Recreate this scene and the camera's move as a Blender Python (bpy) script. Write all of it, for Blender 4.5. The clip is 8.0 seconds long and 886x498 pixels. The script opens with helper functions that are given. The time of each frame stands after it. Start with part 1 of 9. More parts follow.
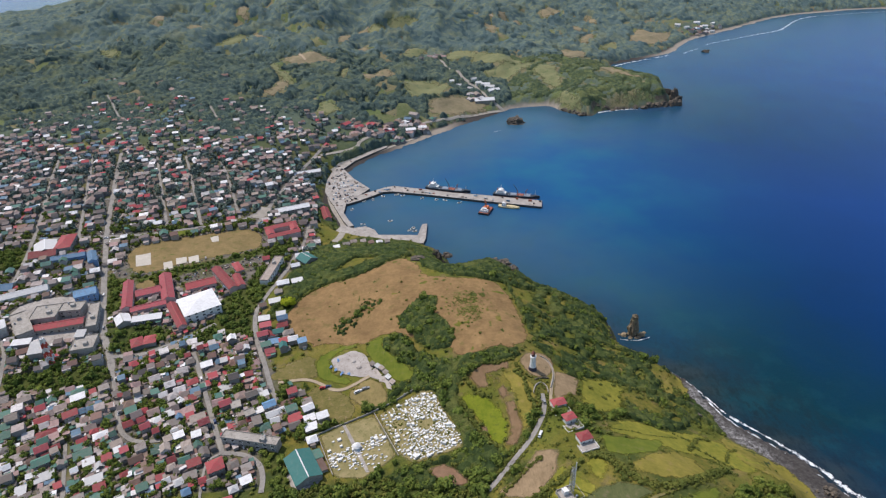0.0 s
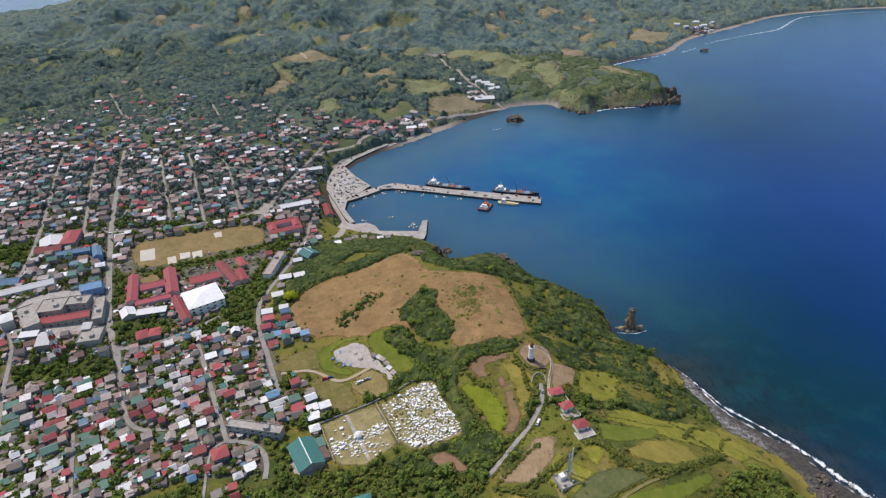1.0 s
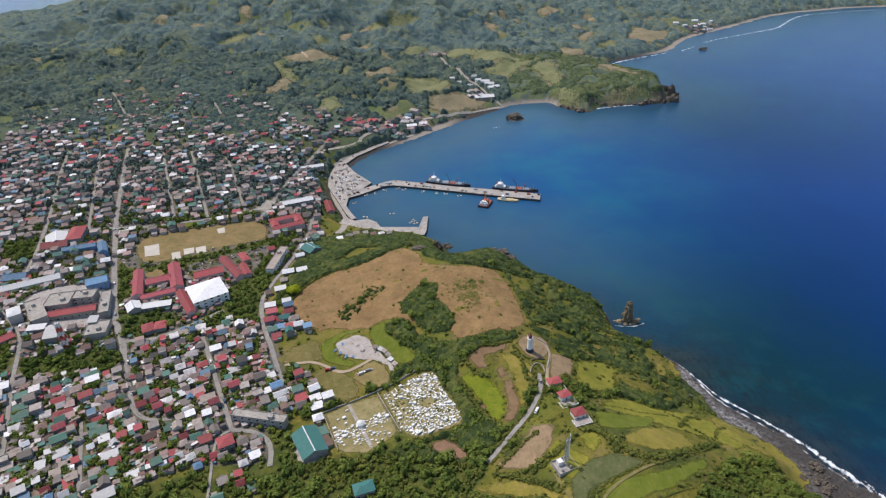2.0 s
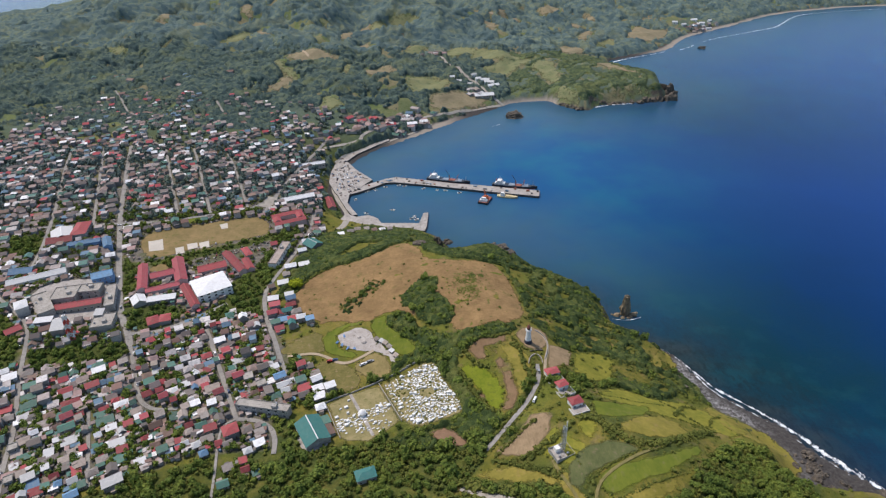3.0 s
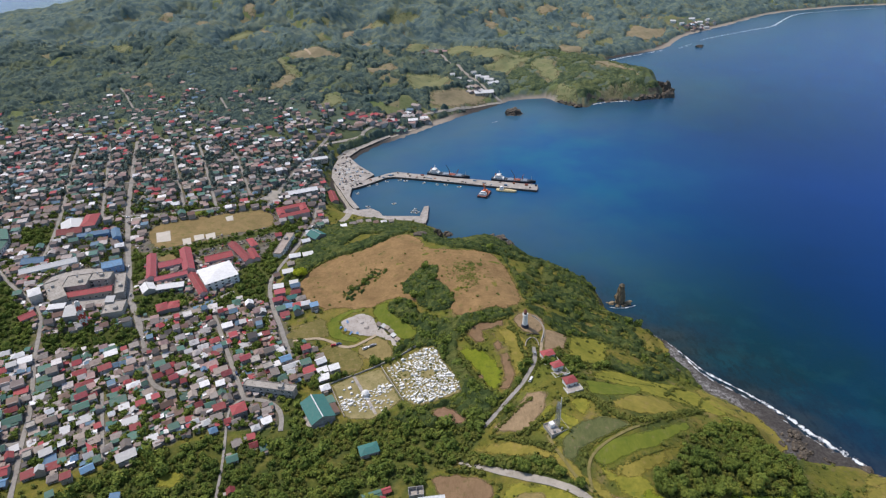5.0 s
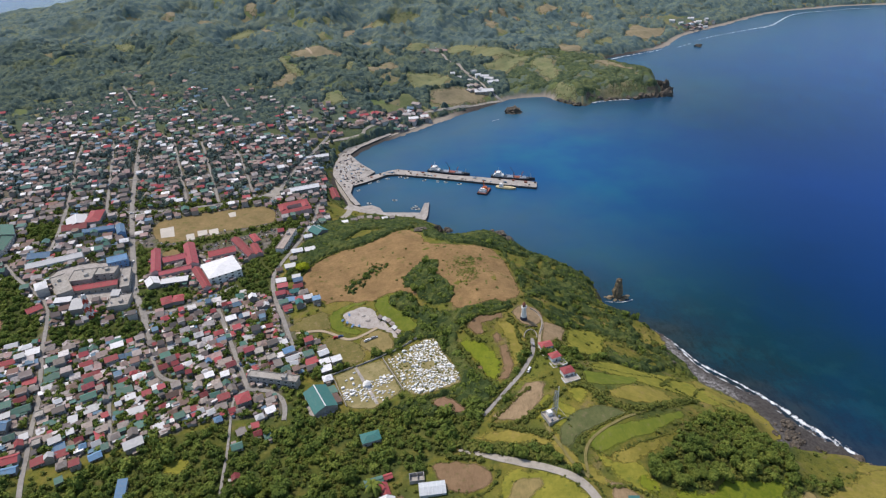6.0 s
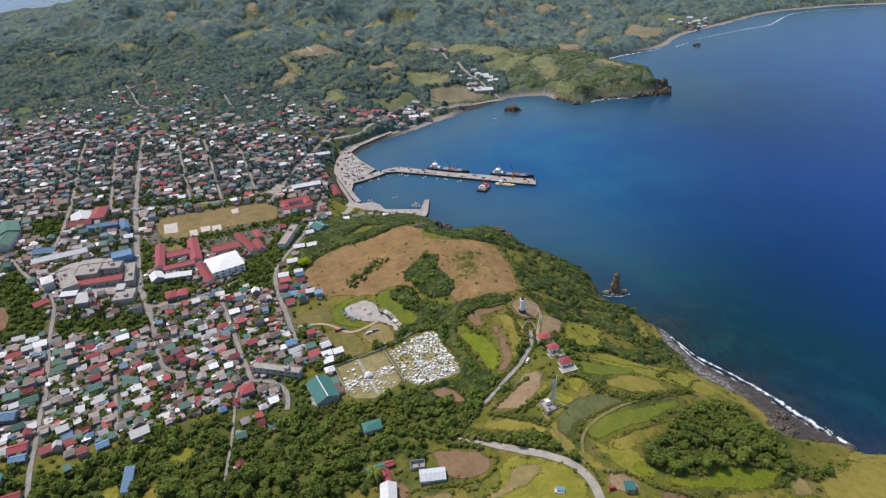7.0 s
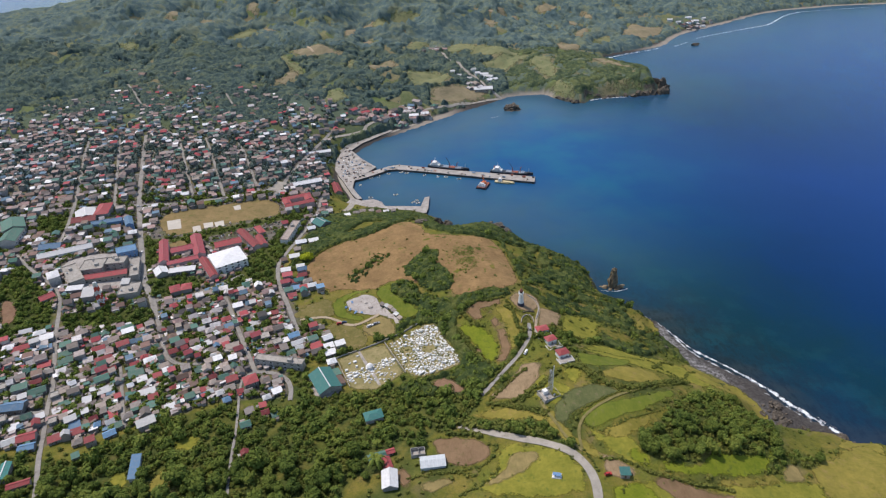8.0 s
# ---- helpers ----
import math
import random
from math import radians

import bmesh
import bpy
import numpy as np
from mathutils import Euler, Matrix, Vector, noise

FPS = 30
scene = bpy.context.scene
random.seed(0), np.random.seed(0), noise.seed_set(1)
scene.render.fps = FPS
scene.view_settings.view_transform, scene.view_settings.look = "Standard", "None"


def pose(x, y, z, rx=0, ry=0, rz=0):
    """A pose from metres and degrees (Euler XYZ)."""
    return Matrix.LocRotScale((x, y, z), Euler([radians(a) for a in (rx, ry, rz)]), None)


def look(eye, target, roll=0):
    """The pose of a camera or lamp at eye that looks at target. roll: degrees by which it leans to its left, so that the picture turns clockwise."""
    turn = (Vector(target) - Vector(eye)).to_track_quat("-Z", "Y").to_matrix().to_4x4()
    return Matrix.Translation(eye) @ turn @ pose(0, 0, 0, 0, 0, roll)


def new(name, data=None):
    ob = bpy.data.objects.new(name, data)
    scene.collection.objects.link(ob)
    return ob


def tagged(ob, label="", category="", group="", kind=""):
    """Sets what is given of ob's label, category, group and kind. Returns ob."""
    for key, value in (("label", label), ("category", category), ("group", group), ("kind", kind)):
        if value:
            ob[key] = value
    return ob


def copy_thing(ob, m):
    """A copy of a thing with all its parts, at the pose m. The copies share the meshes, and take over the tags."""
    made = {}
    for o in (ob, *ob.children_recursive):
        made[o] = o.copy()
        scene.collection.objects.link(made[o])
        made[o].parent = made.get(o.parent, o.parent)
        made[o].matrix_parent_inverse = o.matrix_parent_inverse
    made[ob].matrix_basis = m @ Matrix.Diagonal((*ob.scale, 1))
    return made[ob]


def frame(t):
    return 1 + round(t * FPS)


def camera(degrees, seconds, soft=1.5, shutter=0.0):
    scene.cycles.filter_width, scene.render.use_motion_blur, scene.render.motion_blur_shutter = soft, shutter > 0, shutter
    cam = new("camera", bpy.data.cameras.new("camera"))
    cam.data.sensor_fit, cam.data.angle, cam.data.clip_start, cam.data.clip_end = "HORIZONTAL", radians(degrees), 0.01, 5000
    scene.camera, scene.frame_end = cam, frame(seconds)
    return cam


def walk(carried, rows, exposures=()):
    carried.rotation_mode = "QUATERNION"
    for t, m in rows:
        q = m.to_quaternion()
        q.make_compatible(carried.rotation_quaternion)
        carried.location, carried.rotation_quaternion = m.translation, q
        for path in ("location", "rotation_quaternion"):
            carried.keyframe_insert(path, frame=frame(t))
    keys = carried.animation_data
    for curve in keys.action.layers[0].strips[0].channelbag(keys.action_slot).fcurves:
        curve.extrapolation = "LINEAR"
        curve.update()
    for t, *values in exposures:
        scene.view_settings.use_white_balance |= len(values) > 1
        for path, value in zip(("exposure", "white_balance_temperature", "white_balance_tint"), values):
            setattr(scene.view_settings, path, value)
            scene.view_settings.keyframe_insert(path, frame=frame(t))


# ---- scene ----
cam = camera(72.5, 8.0, soft=1.25)
PATH = [
    (0, (1.883, 1.981, 336.84), (1.95, 3.707, 335.832), -2.2),
    (0.5, (1.772, -2.75, 336.846), (1.838, -1.024, 335.838), -2.2),
    (1, (1.501, -7.473, 336.822), (1.567, -5.747, 335.814), -2.2),
    (1.5, (1.294, -12.264, 336.79), (1.359, -10.538, 335.782), -2.3),
    (3, (0.53, -26.43, 336.986), (0.594, -24.705, 335.977), -2.3),
    (3.5, (0.377, -31.254, 337.054), (0.441, -29.528, 336.046), -2.3),
    (4, (0.24, -36.044, 337.094), (0.305, -34.318, 336.086), -2.2),
    (4.5, (0.071, -40.613, 337.118), (0.134, -38.887, 336.109), -2.3),
    (6, (-0.703, -55.006, 337.352), (-0.641, -53.28, 336.343), -2.3),
    (6.5, (-0.965, -59.753, 337.401), (-0.903, -58.027, 336.392), -2.3),
    (7, (-1.266, -64.411, 337.451), (-1.204, -62.685, 336.442), -2.3),
    (7.5, (-1.52, -69.096, 337.463), (-1.458, -67.37, 336.454), -2.3),
    (8, (-1.732, -74.008, 337.412), (-1.67, -72.281, 336.404), -2.3),
]
walk(cam, [(t, look(eye, target, roll)) for t, eye, target, roll in PATH])

# ---- light ----
SUN_TURN, SUN_HEIGHT = radians(-52), radians(60)
world = bpy.data.worlds.new("sky")
scene.world = world
world.use_nodes = True
sky = world.node_tree.nodes.new("ShaderNodeTexSky")
sky.sky_type, sky.sun_disc = "NISHITA", False
sky.sun_elevation, sky.sun_rotation = SUN_HEIGHT, SUN_TURN
world.node_tree.links.new(sky.outputs["Color"], world.node_tree.nodes["Background"].inputs["Color"])
world.node_tree.nodes["Background"].inputs["Strength"].default_value = 0.15
sun_data = bpy.data.lights.new("sun", "SUN")
sun_data.energy, sun_data.angle, sun_data.color = 3.2, radians(0.6), (1.0, 0.895, 0.815)
sun = new("sun", sun_data)
sun.matrix_world = look((math.sin(SUN_TURN) * math.cos(SUN_HEIGHT), math.cos(SUN_TURN) * math.cos(SUN_HEIGHT), math.sin(SUN_HEIGHT)), (0, 0, 0))
scene.view_settings.exposure = 0.17

# ---- materials ----
class Nodes:
    """Short hand for building a node material on a Principled shader."""

    def __init__(self, name, rough=0.9, metal=0.0, spec=0.3):
        self.mat = bpy.data.materials.new(name)
        self.mat.use_nodes = True
        self.tree = self.mat.node_tree
        self.shader = self.tree.nodes["Principled BSDF"]
        self.shader.inputs["Roughness"].default_value = rough
        self.shader.inputs["Metallic"].default_value = metal
        self.shader.inputs["Specular IOR Level"].default_value = spec
        self.place = self.add("ShaderNodeNewGeometry").outputs["Position"]

    def add(self, kind, **inputs):
        node = self.tree.nodes.new(kind)
        for key, value in inputs.items():
            self.put(node.inputs[key.replace("_", " ")], value)
        return node

    def put(self, socket, value):
        if isinstance(value, bpy.types.NodeSocket):
            self.tree.links.new(value, socket)
        elif isinstance(value, tuple) and len(value) == 3 and socket.type == "RGBA":
            socket.default_value = (*value, 1)
        else:
            socket.default_value = value

    def noise(self, size, detail=4.0, rough=0.6, stretch=None):
        where = self.place
        if stretch:
            m = self.add("ShaderNodeMapping", Vector=where)
            m.inputs["Scale"].default_value = stretch
            where = m.outputs["Vector"]
        return self.add("ShaderNodeTexNoise", Vector=where, Scale=1.0 / size, Detail=detail, Roughness=rough).outputs["Fac"]

    def ramp(self, value, stops, smooth=True):
        node = self.add("ShaderNodeValToRGB", Fac=value)
        r = node.color_ramp
        r.interpolation = "LINEAR" if smooth else "CONSTANT"
        while len(r.elements) < len(stops):
            r.elements.new(0.5)
        for e, (at, c) in zip(r.elements, stops):
            e.position, e.color = at, (*c, 1)
        return node.outputs["Color"]

    def mix(self, factor, a, b, blend="MIX"):
        node = self.tree.nodes.new("ShaderNodeMix")
        node.data_type, node.blend_type = "RGBA", blend
        self.put(node.inputs[0], factor), self.put(node.inputs[6], a), self.put(node.inputs[7], b)
        return node.outputs[2]

    def math(self, kind, a, b=0.0):
        node = self.tree.nodes.new("ShaderNodeMath")
        node.operation = kind
        self.put(node.inputs[0], a), self.put(node.inputs[1], b)
        return node.outputs[0]

    def window(self, value, low, high):
        node = self.add("ShaderNodeMapRange", Value=value)
        node.inputs["From Min"].default_value, node.inputs["From Max"].default_value = low, high
        return node.outputs["Result"]

    def attribute(self, name):
        node = self.tree.nodes.new("ShaderNodeAttribute")
        node.attribute_name = name
        return node.outputs["Fac"]

    def cells(self, size):
        """A random value for each irregular patch of that size."""
        node = self.add("ShaderNodeTexVoronoi", Vector=self.place, Scale=1.0 / size)
        return self.add("ShaderNodeSeparateColor", Color=node.outputs["Color"]).outputs[0]

    def done(self, colour, bump=None, height=0.5, depth=1.0):
        self.put(self.shader.inputs["Base Color"], colour)
        if bump is not None:
            b = self.add("ShaderNodeBump", Height=bump, Strength=height, Distance=depth)
            self.tree.links.new(b.outputs["Normal"], self.shader.inputs["Normal"])
        return self.mat


def earthy(name, dark, light, size=6.0, fine=0.8, rough=0.95, bump=0.4, depth=0.5, spots=None, stretch=None, ragged=False):
    """A surface of two tones in large patches and fine grain; spots: a third tone in scattered stains;
    ragged: thins out towards the edge of its patch."""
    n = Nodes(name, rough, 0.0, 0.15)
    big, small = n.noise(size, 4), n.noise(fine, 3, 0.7, stretch)
    middle = n.noise(math.sqrt(size * fine), 4, 0.65)
    both = n.math("ADD", n.math("MULTIPLY", big, 0.4), n.math("ADD", n.math("MULTIPLY", middle, 0.3), n.math("MULTIPLY", small, 0.3)))
    colour = n.mix(n.window(both, 0.38, 0.62), dark, light)
    if spots:
        colour = n.mix(n.window(n.noise(size * 0.4, 5, 0.7), 0.56, 0.68), colour, spots)
    if ragged:
        wild = 1.0 if ragged is True else ragged
        edge = n.math("ADD", n.attribute("edge"), n.math("ADD", n.math("MULTIPLY", n.math("SUBTRACT", n.noise(7.0, 4, 0.65), 0.5), 9.0 * wild), n.math("MULTIPLY", n.math("SUBTRACT", n.noise(1.6, 3, 0.7), 0.5), 4.0 * wild)))
        n.put(n.shader.inputs["Alpha"], n.window(edge, -0.3, 1.6))
    return n.done(colour, small, bump, depth)


def water():
    """Deep limpid sea: teal over the shelf, brighter in the bay, dark reef patches by the rocks; far sky sheen put into
    the colour.
    """
    n = Nodes("sea_water", 0.24, 0.0, 0.11)
    off, bay = n.attribute("offshore"), n.attribute("bay")
    patch = n.noise(55, 4, 0.6)
    reach = n.math("ADD", off, n.math("MULTIPLY", n.math("SUBTRACT", patch, 0.5), 0.22))
    colour = n.ramp(reach, [(0.0, (0.024, 0.036, 0.036)), (0.05, (0.008, 0.030, 0.040)), (0.16, (0.0028, 0.029, 0.044)),
                            (0.45, (0.0007, 0.025, 0.088)), (1.0, (0.0004, 0.033, 0.160))])
    # bright water of the bay, also laid over the far sea as painted sheen
    bay_and_sheen = n.mix(n.window(n.noise(90, 3, 0.55), 0.42, 0.66), (0.004, 0.078, 0.205), (0.008, 0.112, 0.205))
    colour = n.mix(n.math("MULTIPLY", bay, 0.85), colour, bay_and_sheen)
    pale = n.math("MULTIPLY", n.window(n.noise(34, 4, 0.6), 0.5, 0.62), n.math("MULTIPLY", n.window(off, 0.0, 0.05), n.window(off, 0.30, 0.12)))
    colour = n.mix(n.math("MULTIPLY", pale, 0.36), colour, (0.010, 0.062, 0.076))
    streak = n.math("ADD", n.math("MULTIPLY", n.noise(7, 5, 0.7, (1.3, 0.7, 1)), 0.7), n.math("MULTIPLY", n.noise(26, 4, 0.6), 0.3))
    reef = n.math("MULTIPLY", n.window(streak, 0.46, 0.58), n.window(off, 0.17, 0.02))
    reef = n.math("MULTIPLY", reef, n.window(bay, 0.35, 0.0))
    colour = n.mix(n.math("MULTIPLY", reef, 0.7), colour, (0.010, 0.018, 0.019))
    colour = n.mix(n.math("MULTIPLY", n.math("MULTIPLY", n.window(reach, 0.46, 0.03), bay), 0.9), colour, (0.050, 0.105, 0.138))
    colour = n.mix(n.math("MULTIPLY", n.window(n.noise(260, 3), 0.4, 0.7), 0.3), colour, (0.0005, 0.032, 0.150))
    waves = n.math("ADD", n.noise(3.0, 4, 0.6, (1, 1.8, 1)), n.math("MULTIPLY", n.noise(14, 2), 0.6))
    return n.done(colour, waves, 0.25, 0.6)


def land():
    """Scrub and pasture, drier on open ground, bare rock where it is steep and shingle at the water."""
    n = Nodes("scrub_land", 0.95, 0.0, 0.1)
    big, mid, small, tuft = n.noise(45, 4), n.noise(9, 5, 0.65), n.noise(1.6, 4, 0.7), n.noise(4.0, 5, 0.75)
    normal = n.tree.nodes["Geometry"].outputs["Normal"]
    open_ground = n.attribute("open_ground")
    green = n.mix(n.window(mid, 0.35, 0.65), (0.036, 0.052, 0.014), (0.072, 0.094, 0.024))
    upland_haze = n.attribute("upland_haze")
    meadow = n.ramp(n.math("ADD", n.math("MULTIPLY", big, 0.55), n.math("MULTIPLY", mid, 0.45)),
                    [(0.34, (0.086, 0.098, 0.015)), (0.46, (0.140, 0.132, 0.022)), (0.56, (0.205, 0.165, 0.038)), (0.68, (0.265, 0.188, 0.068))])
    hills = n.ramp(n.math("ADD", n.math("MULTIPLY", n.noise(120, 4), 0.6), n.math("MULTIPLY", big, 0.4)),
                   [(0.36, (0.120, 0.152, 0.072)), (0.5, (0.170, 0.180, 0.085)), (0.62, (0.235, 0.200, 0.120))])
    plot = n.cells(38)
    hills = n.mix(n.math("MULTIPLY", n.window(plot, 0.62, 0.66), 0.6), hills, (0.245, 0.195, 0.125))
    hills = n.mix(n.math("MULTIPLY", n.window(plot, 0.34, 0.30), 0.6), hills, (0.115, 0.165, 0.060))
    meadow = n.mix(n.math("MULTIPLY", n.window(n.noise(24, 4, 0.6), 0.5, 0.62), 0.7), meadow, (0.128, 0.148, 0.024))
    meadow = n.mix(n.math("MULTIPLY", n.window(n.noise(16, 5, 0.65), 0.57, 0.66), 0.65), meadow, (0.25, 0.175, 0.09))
    # hill pasture behind the town, with distance haze worked into both tones
    meadow = n.mix(upland_haze, meadow, hills)
    green = n.mix(upland_haze, green, (0.100, 0.135, 0.110))
    colour = n.mix(open_ground, green, meadow)
    colour = n.mix(n.math("MULTIPLY", n.window(tuft, 0.5, 0.64), 0.55), colour, (0.050, 0.064, 0.018))
    colour = n.mix(n.math("MULTIPLY", n.window(small, 0.5, 0.7), 0.3), colour, (0.19, 0.17, 0.07))
    rough_grass = n.noise(0.9, 4, 0.75)
    colour = n.mix(n.math("MULTIPLY", n.window(rough_grass, 0.46, 0.66), 0.5), colour, (0.048, 0.066, 0.016))
    yards = n.attribute("yards")
    colour = n.mix(yards, colour, n.mix(n.window(tuft, 0.35, 0.65), (0.080, 0.074, 0.058), (0.195, 0.176, 0.150)))
    steep = n.tree.nodes.new("ShaderNodeSeparateXYZ")
    n.tree.links.new(normal, steep.inputs[0])
    rock = n.mix(n.window(small, 0.3, 0.7), (0.045, 0.039, 0.034), (0.17, 0.135, 0.10))
    slope = n.math("SUBTRACT", 1.0, steep.outputs["Z"])
    colour = n.mix(n.window(n.math("ADD", slope, n.math("MULTIPLY", n.math("SUBTRACT", mid, 0.5), 0.3)), 0.36, 0.46), colour, rock)
    beach = n.attribute("beach")
    colour = n.mix(beach, colour, n.mix(n.window(small, 0.3, 0.7), (0.030, 0.028, 0.027), (0.080, 0.072, 0.066)))
    stones = n.math("MULTIPLY", n.attribute("cobbles"), n.window(n.noise(3.0, 5, 0.75), 0.40, 0.58))
    colour = n.mix(n.math("MULTIPLY", stones, 0.85), colour, n.mix(n.cells(0.9), (0.13, 0.125, 0.12), (0.42, 0.41, 0.40)))
    sand = n.attribute("sand")
    colour = n.mix(sand, colour, n.mix(mid, (0.22, 0.195, 0.165), (0.34, 0.30, 0.245)))
    return n.done(colour, small, 0.6, 0.8)


SEA, LAND = water(), land()


def foliage(name, tones, random_from, rough=0.7, spread=9.0):
    """Leaves: the tone differs from spray to spray and, more slowly, from tree to tree."""
    n = Nodes(name, 0.85, 0.0, 0.1)
    pick = n.tree.nodes["Geometry"].outputs["Random Per Island"]
    if random_from == "object":
        each = n.add("ShaderNodeObjectInfo").outputs["Random"]
    else:
        each = n.window(n.noise(spread, 2, 0.5), 0.3, 0.7)
    slow = n.window(n.noise(spread * 4, 2, 0.5), 0.34, 0.66)
    both = n.math("ADD", n.math("MULTIPLY", pick, 0.38), n.math("ADD", n.math("MULTIPLY", each, 0.36), n.math("MULTIPLY", slow, 0.26)))
    base = n.ramp(both, [(i / (len(tones) - 1), c) for i, c in enumerate(tones)])
    leaf = n.noise(0.5, 3, 0.7)
    base = n.mix(n.math("MULTIPLY", n.window(leaf, 0.5, 0.7), 0.3), base, (0.13, 0.155, 0.045))
    return n.done(base, leaf, 0.5, 0.4)


def canopy(name, tones, size, sunny=(0.16, 0.18, 0.06)):
    """Closed tree cover seen from afar: tones in crowns, stands and whole slopes, with paler stands among them."""
    n = Nodes(name, 0.85, 0.0, 0.1)
    crown, leaf = n.cells(size), n.noise(size * 0.22, 3, 0.7)
    both = n.math("ADD", n.math("MULTIPLY", crown, 0.34), n.math("ADD", n.math("MULTIPLY", n.noise(size * 5, 4), 0.36), n.math("MULTIPLY", n.noise(size * 18, 3), 0.30)))
    base = n.ramp(n.window(both, 0.30, 0.70), [(i / (len(tones) - 1), c) for i, c in enumerate(tones)])
    stand = n.math("MULTIPLY", n.window(n.noise(size * 9, 5, 0.65), 0.56, 0.66), 0.6)
    base = n.mix(stand, base, sunny)
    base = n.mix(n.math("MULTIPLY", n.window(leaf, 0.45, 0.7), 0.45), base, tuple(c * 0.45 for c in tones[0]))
    return n.done(base, leaf, 1.0, size * 0.3)


def sheet_metal(name, tone, worn, rough=0.7, ribs=True):
    """Painted corrugated roofing, faded and streaked with rust, each roof a little different."""
    n = Nodes(name, rough, 0.0, 0.22)
    pick = n.add("ShaderNodeObjectInfo").outputs["Random"]
    light = n.mix(n.window(pick, 0.0, 1.0), tuple(c * 0.58 for c in tone), tuple(min(c * 1.35, 0.85) for c in tone))
    stain = n.window(n.noise(2.2, 5, 0.7), 0.46, 0.66)
    colour = n.mix(n.math("MULTIPLY", stain, 0.65), light, worn)
    fine = n.noise(0.5, 2, 0.6)
    sheet = n.cells(1.3)
    colour = n.mix(n.math("MULTIPLY", sheet, 0.22), colour, tuple(c * 0.55 for c in tone))
    colour = n.mix(n.math("MULTIPLY", fine, 0.2), colour, (0.05, 0.045, 0.04))
    return n.done(colour, n.noise(0.35, 1, 0.5, (1, 0.2, 1)) if ribs else fine, 0.25, 0.1)


def many_roofs(name):
    """Roofs of the dense town: bare and painted sheet, one tone a roof."""
    n = Nodes(name, 0.75, 0.0, 0.2)
    pick = n.tree.nodes["Geometry"].outputs["Random Per Island"]
    tones = [(0.25, 0.195, 0.172), (0.58, 0.55, 0.53), (0.14, 0.115, 0.105), (0.36, 0.305, 0.28), (0.38, 0.070, 0.080), (0.19, 0.155, 0.145),
             (0.070, 0.165, 0.125), (0.78, 0.77, 0.76), (0.22, 0.150, 0.115), (0.36, 0.24, 0.22), (0.21, 0.125, 0.10), (0.16, 0.13, 0.12),
             (0.12, 0.20, 0.27), (0.28, 0.235, 0.195), (0.10, 0.09, 0.085), (0.44, 0.40, 0.38), (0.085, 0.18, 0.15), (0.30, 0.22, 0.19)]
    base = n.ramp(pick, [(i / len(tones), c) for i, c in enumerate(tones)], smooth=False)
    stain = n.window(n.noise(3.0, 5, 0.7), 0.48, 0.7)
    colour = n.mix(n.math("MULTIPLY", stain, 0.4), base, (0.12, 0.095, 0.08))
    colour = n.mix(n.math("MULTIPLY", n.window(n.cells(1.7), 0.5, 1.0), 0.3), colour, (0.10, 0.092, 0.085))
    return n.done(colour, n.noise(0.5, 2), 0.2, 0.1)


def plaster(name, tones, random_from="object"):
    n = Nodes(name, 0.85, 0.0, 0.2)
    if random_from == "object":
        pick = n.add("ShaderNodeObjectInfo").outputs["Random"]
    else:
        pick = n.tree.nodes["Geometry"].outputs["Random Per Island"]
    base = n.ramp(pick, [(i / len(tones), c) for i, c in enumerate(tones)], smooth=False)
    dirt = n.window(n.noise(1.4, 5, 0.7), 0.45, 0.75)
    return n.done(n.mix(n.math("MULTIPLY", dirt, 0.5), base, (0.12, 0.11, 0.10)), n.noise(0.3, 3), 0.2, 0.05)


def plain(name, colour, rough=0.6, metal=0.0, dirt=(0.10, 0.09, 0.08), amount=0.3, size=1.5):
    n = Nodes(name, rough, metal, 0.35)
    d = n.window(n.noise(size, 5, 0.7), 0.45, 0.75)
    return n.done(n.mix(n.math("MULTIPLY", d, amount), colour, dirt), n.noise(0.3, 2), 0.15, 0.05)


ROOF = {
    "red": sheet_metal("red_roof_sheet", (0.34, 0.065, 0.07), (0.22, 0.11, 0.09)),
    "rust": sheet_metal("rusty_brown_roof_sheet", (0.19, 0.125, 0.10), (0.13, 0.075, 0.05)),
    "pink": sheet_metal("faded_red_roof_sheet", (0.37, 0.075, 0.09), (0.30, 0.15, 0.13)),
    "white": sheet_metal("white_roof_sheet", (0.70, 0.70, 0.68), (0.60, 0.58, 0.55)),
    "green": sheet_metal("green_roof_sheet", (0.075, 0.17, 0.13), (0.17, 0.18, 0.15)),
    "teal": sheet_metal("teal_roof_sheet", (0.055, 0.200, 0.180), (0.085, 0.185, 0.165)),
    "blue": sheet_metal("blue_roof_sheet", (0.14, 0.27, 0.42), (0.20, 0.24, 0.28)),
    "grey": sheet_metal("bare_grey_roof_sheet", (0.255, 0.228, 0.205), (0.17, 0.115, 0.085)),
    "tan": sheet_metal("tan_weathered_roof_sheet", (0.33, 0.275, 0.235), (0.20, 0.16, 0.13)),
    "concrete": earthy("flat_concrete_roof", (0.235, 0.215, 0.19), (0.42, 0.39, 0.345), 5, 0.6, 0.9, 0.2, 0.05, (0.12, 0.11, 0.10)),
}
ROOF_WORDS = {"red": "red", "rust": "rusty brown", "pink": "faded red", "white": "white", "green": "green", "teal": "teal", "blue": "blue", "grey": "bare grey",
              "tan": "weathered tan", "concrete": "flat concrete"}
MANY_ROOFS = many_roofs("town_roof_sheets")
WALL = plaster("painted_plaster", [(0.36, 0.34, 0.31), (0.27, 0.26, 0.25), (0.50, 0.48, 0.45), (0.22, 0.21, 0.20), (0.34, 0.30, 0.25)])
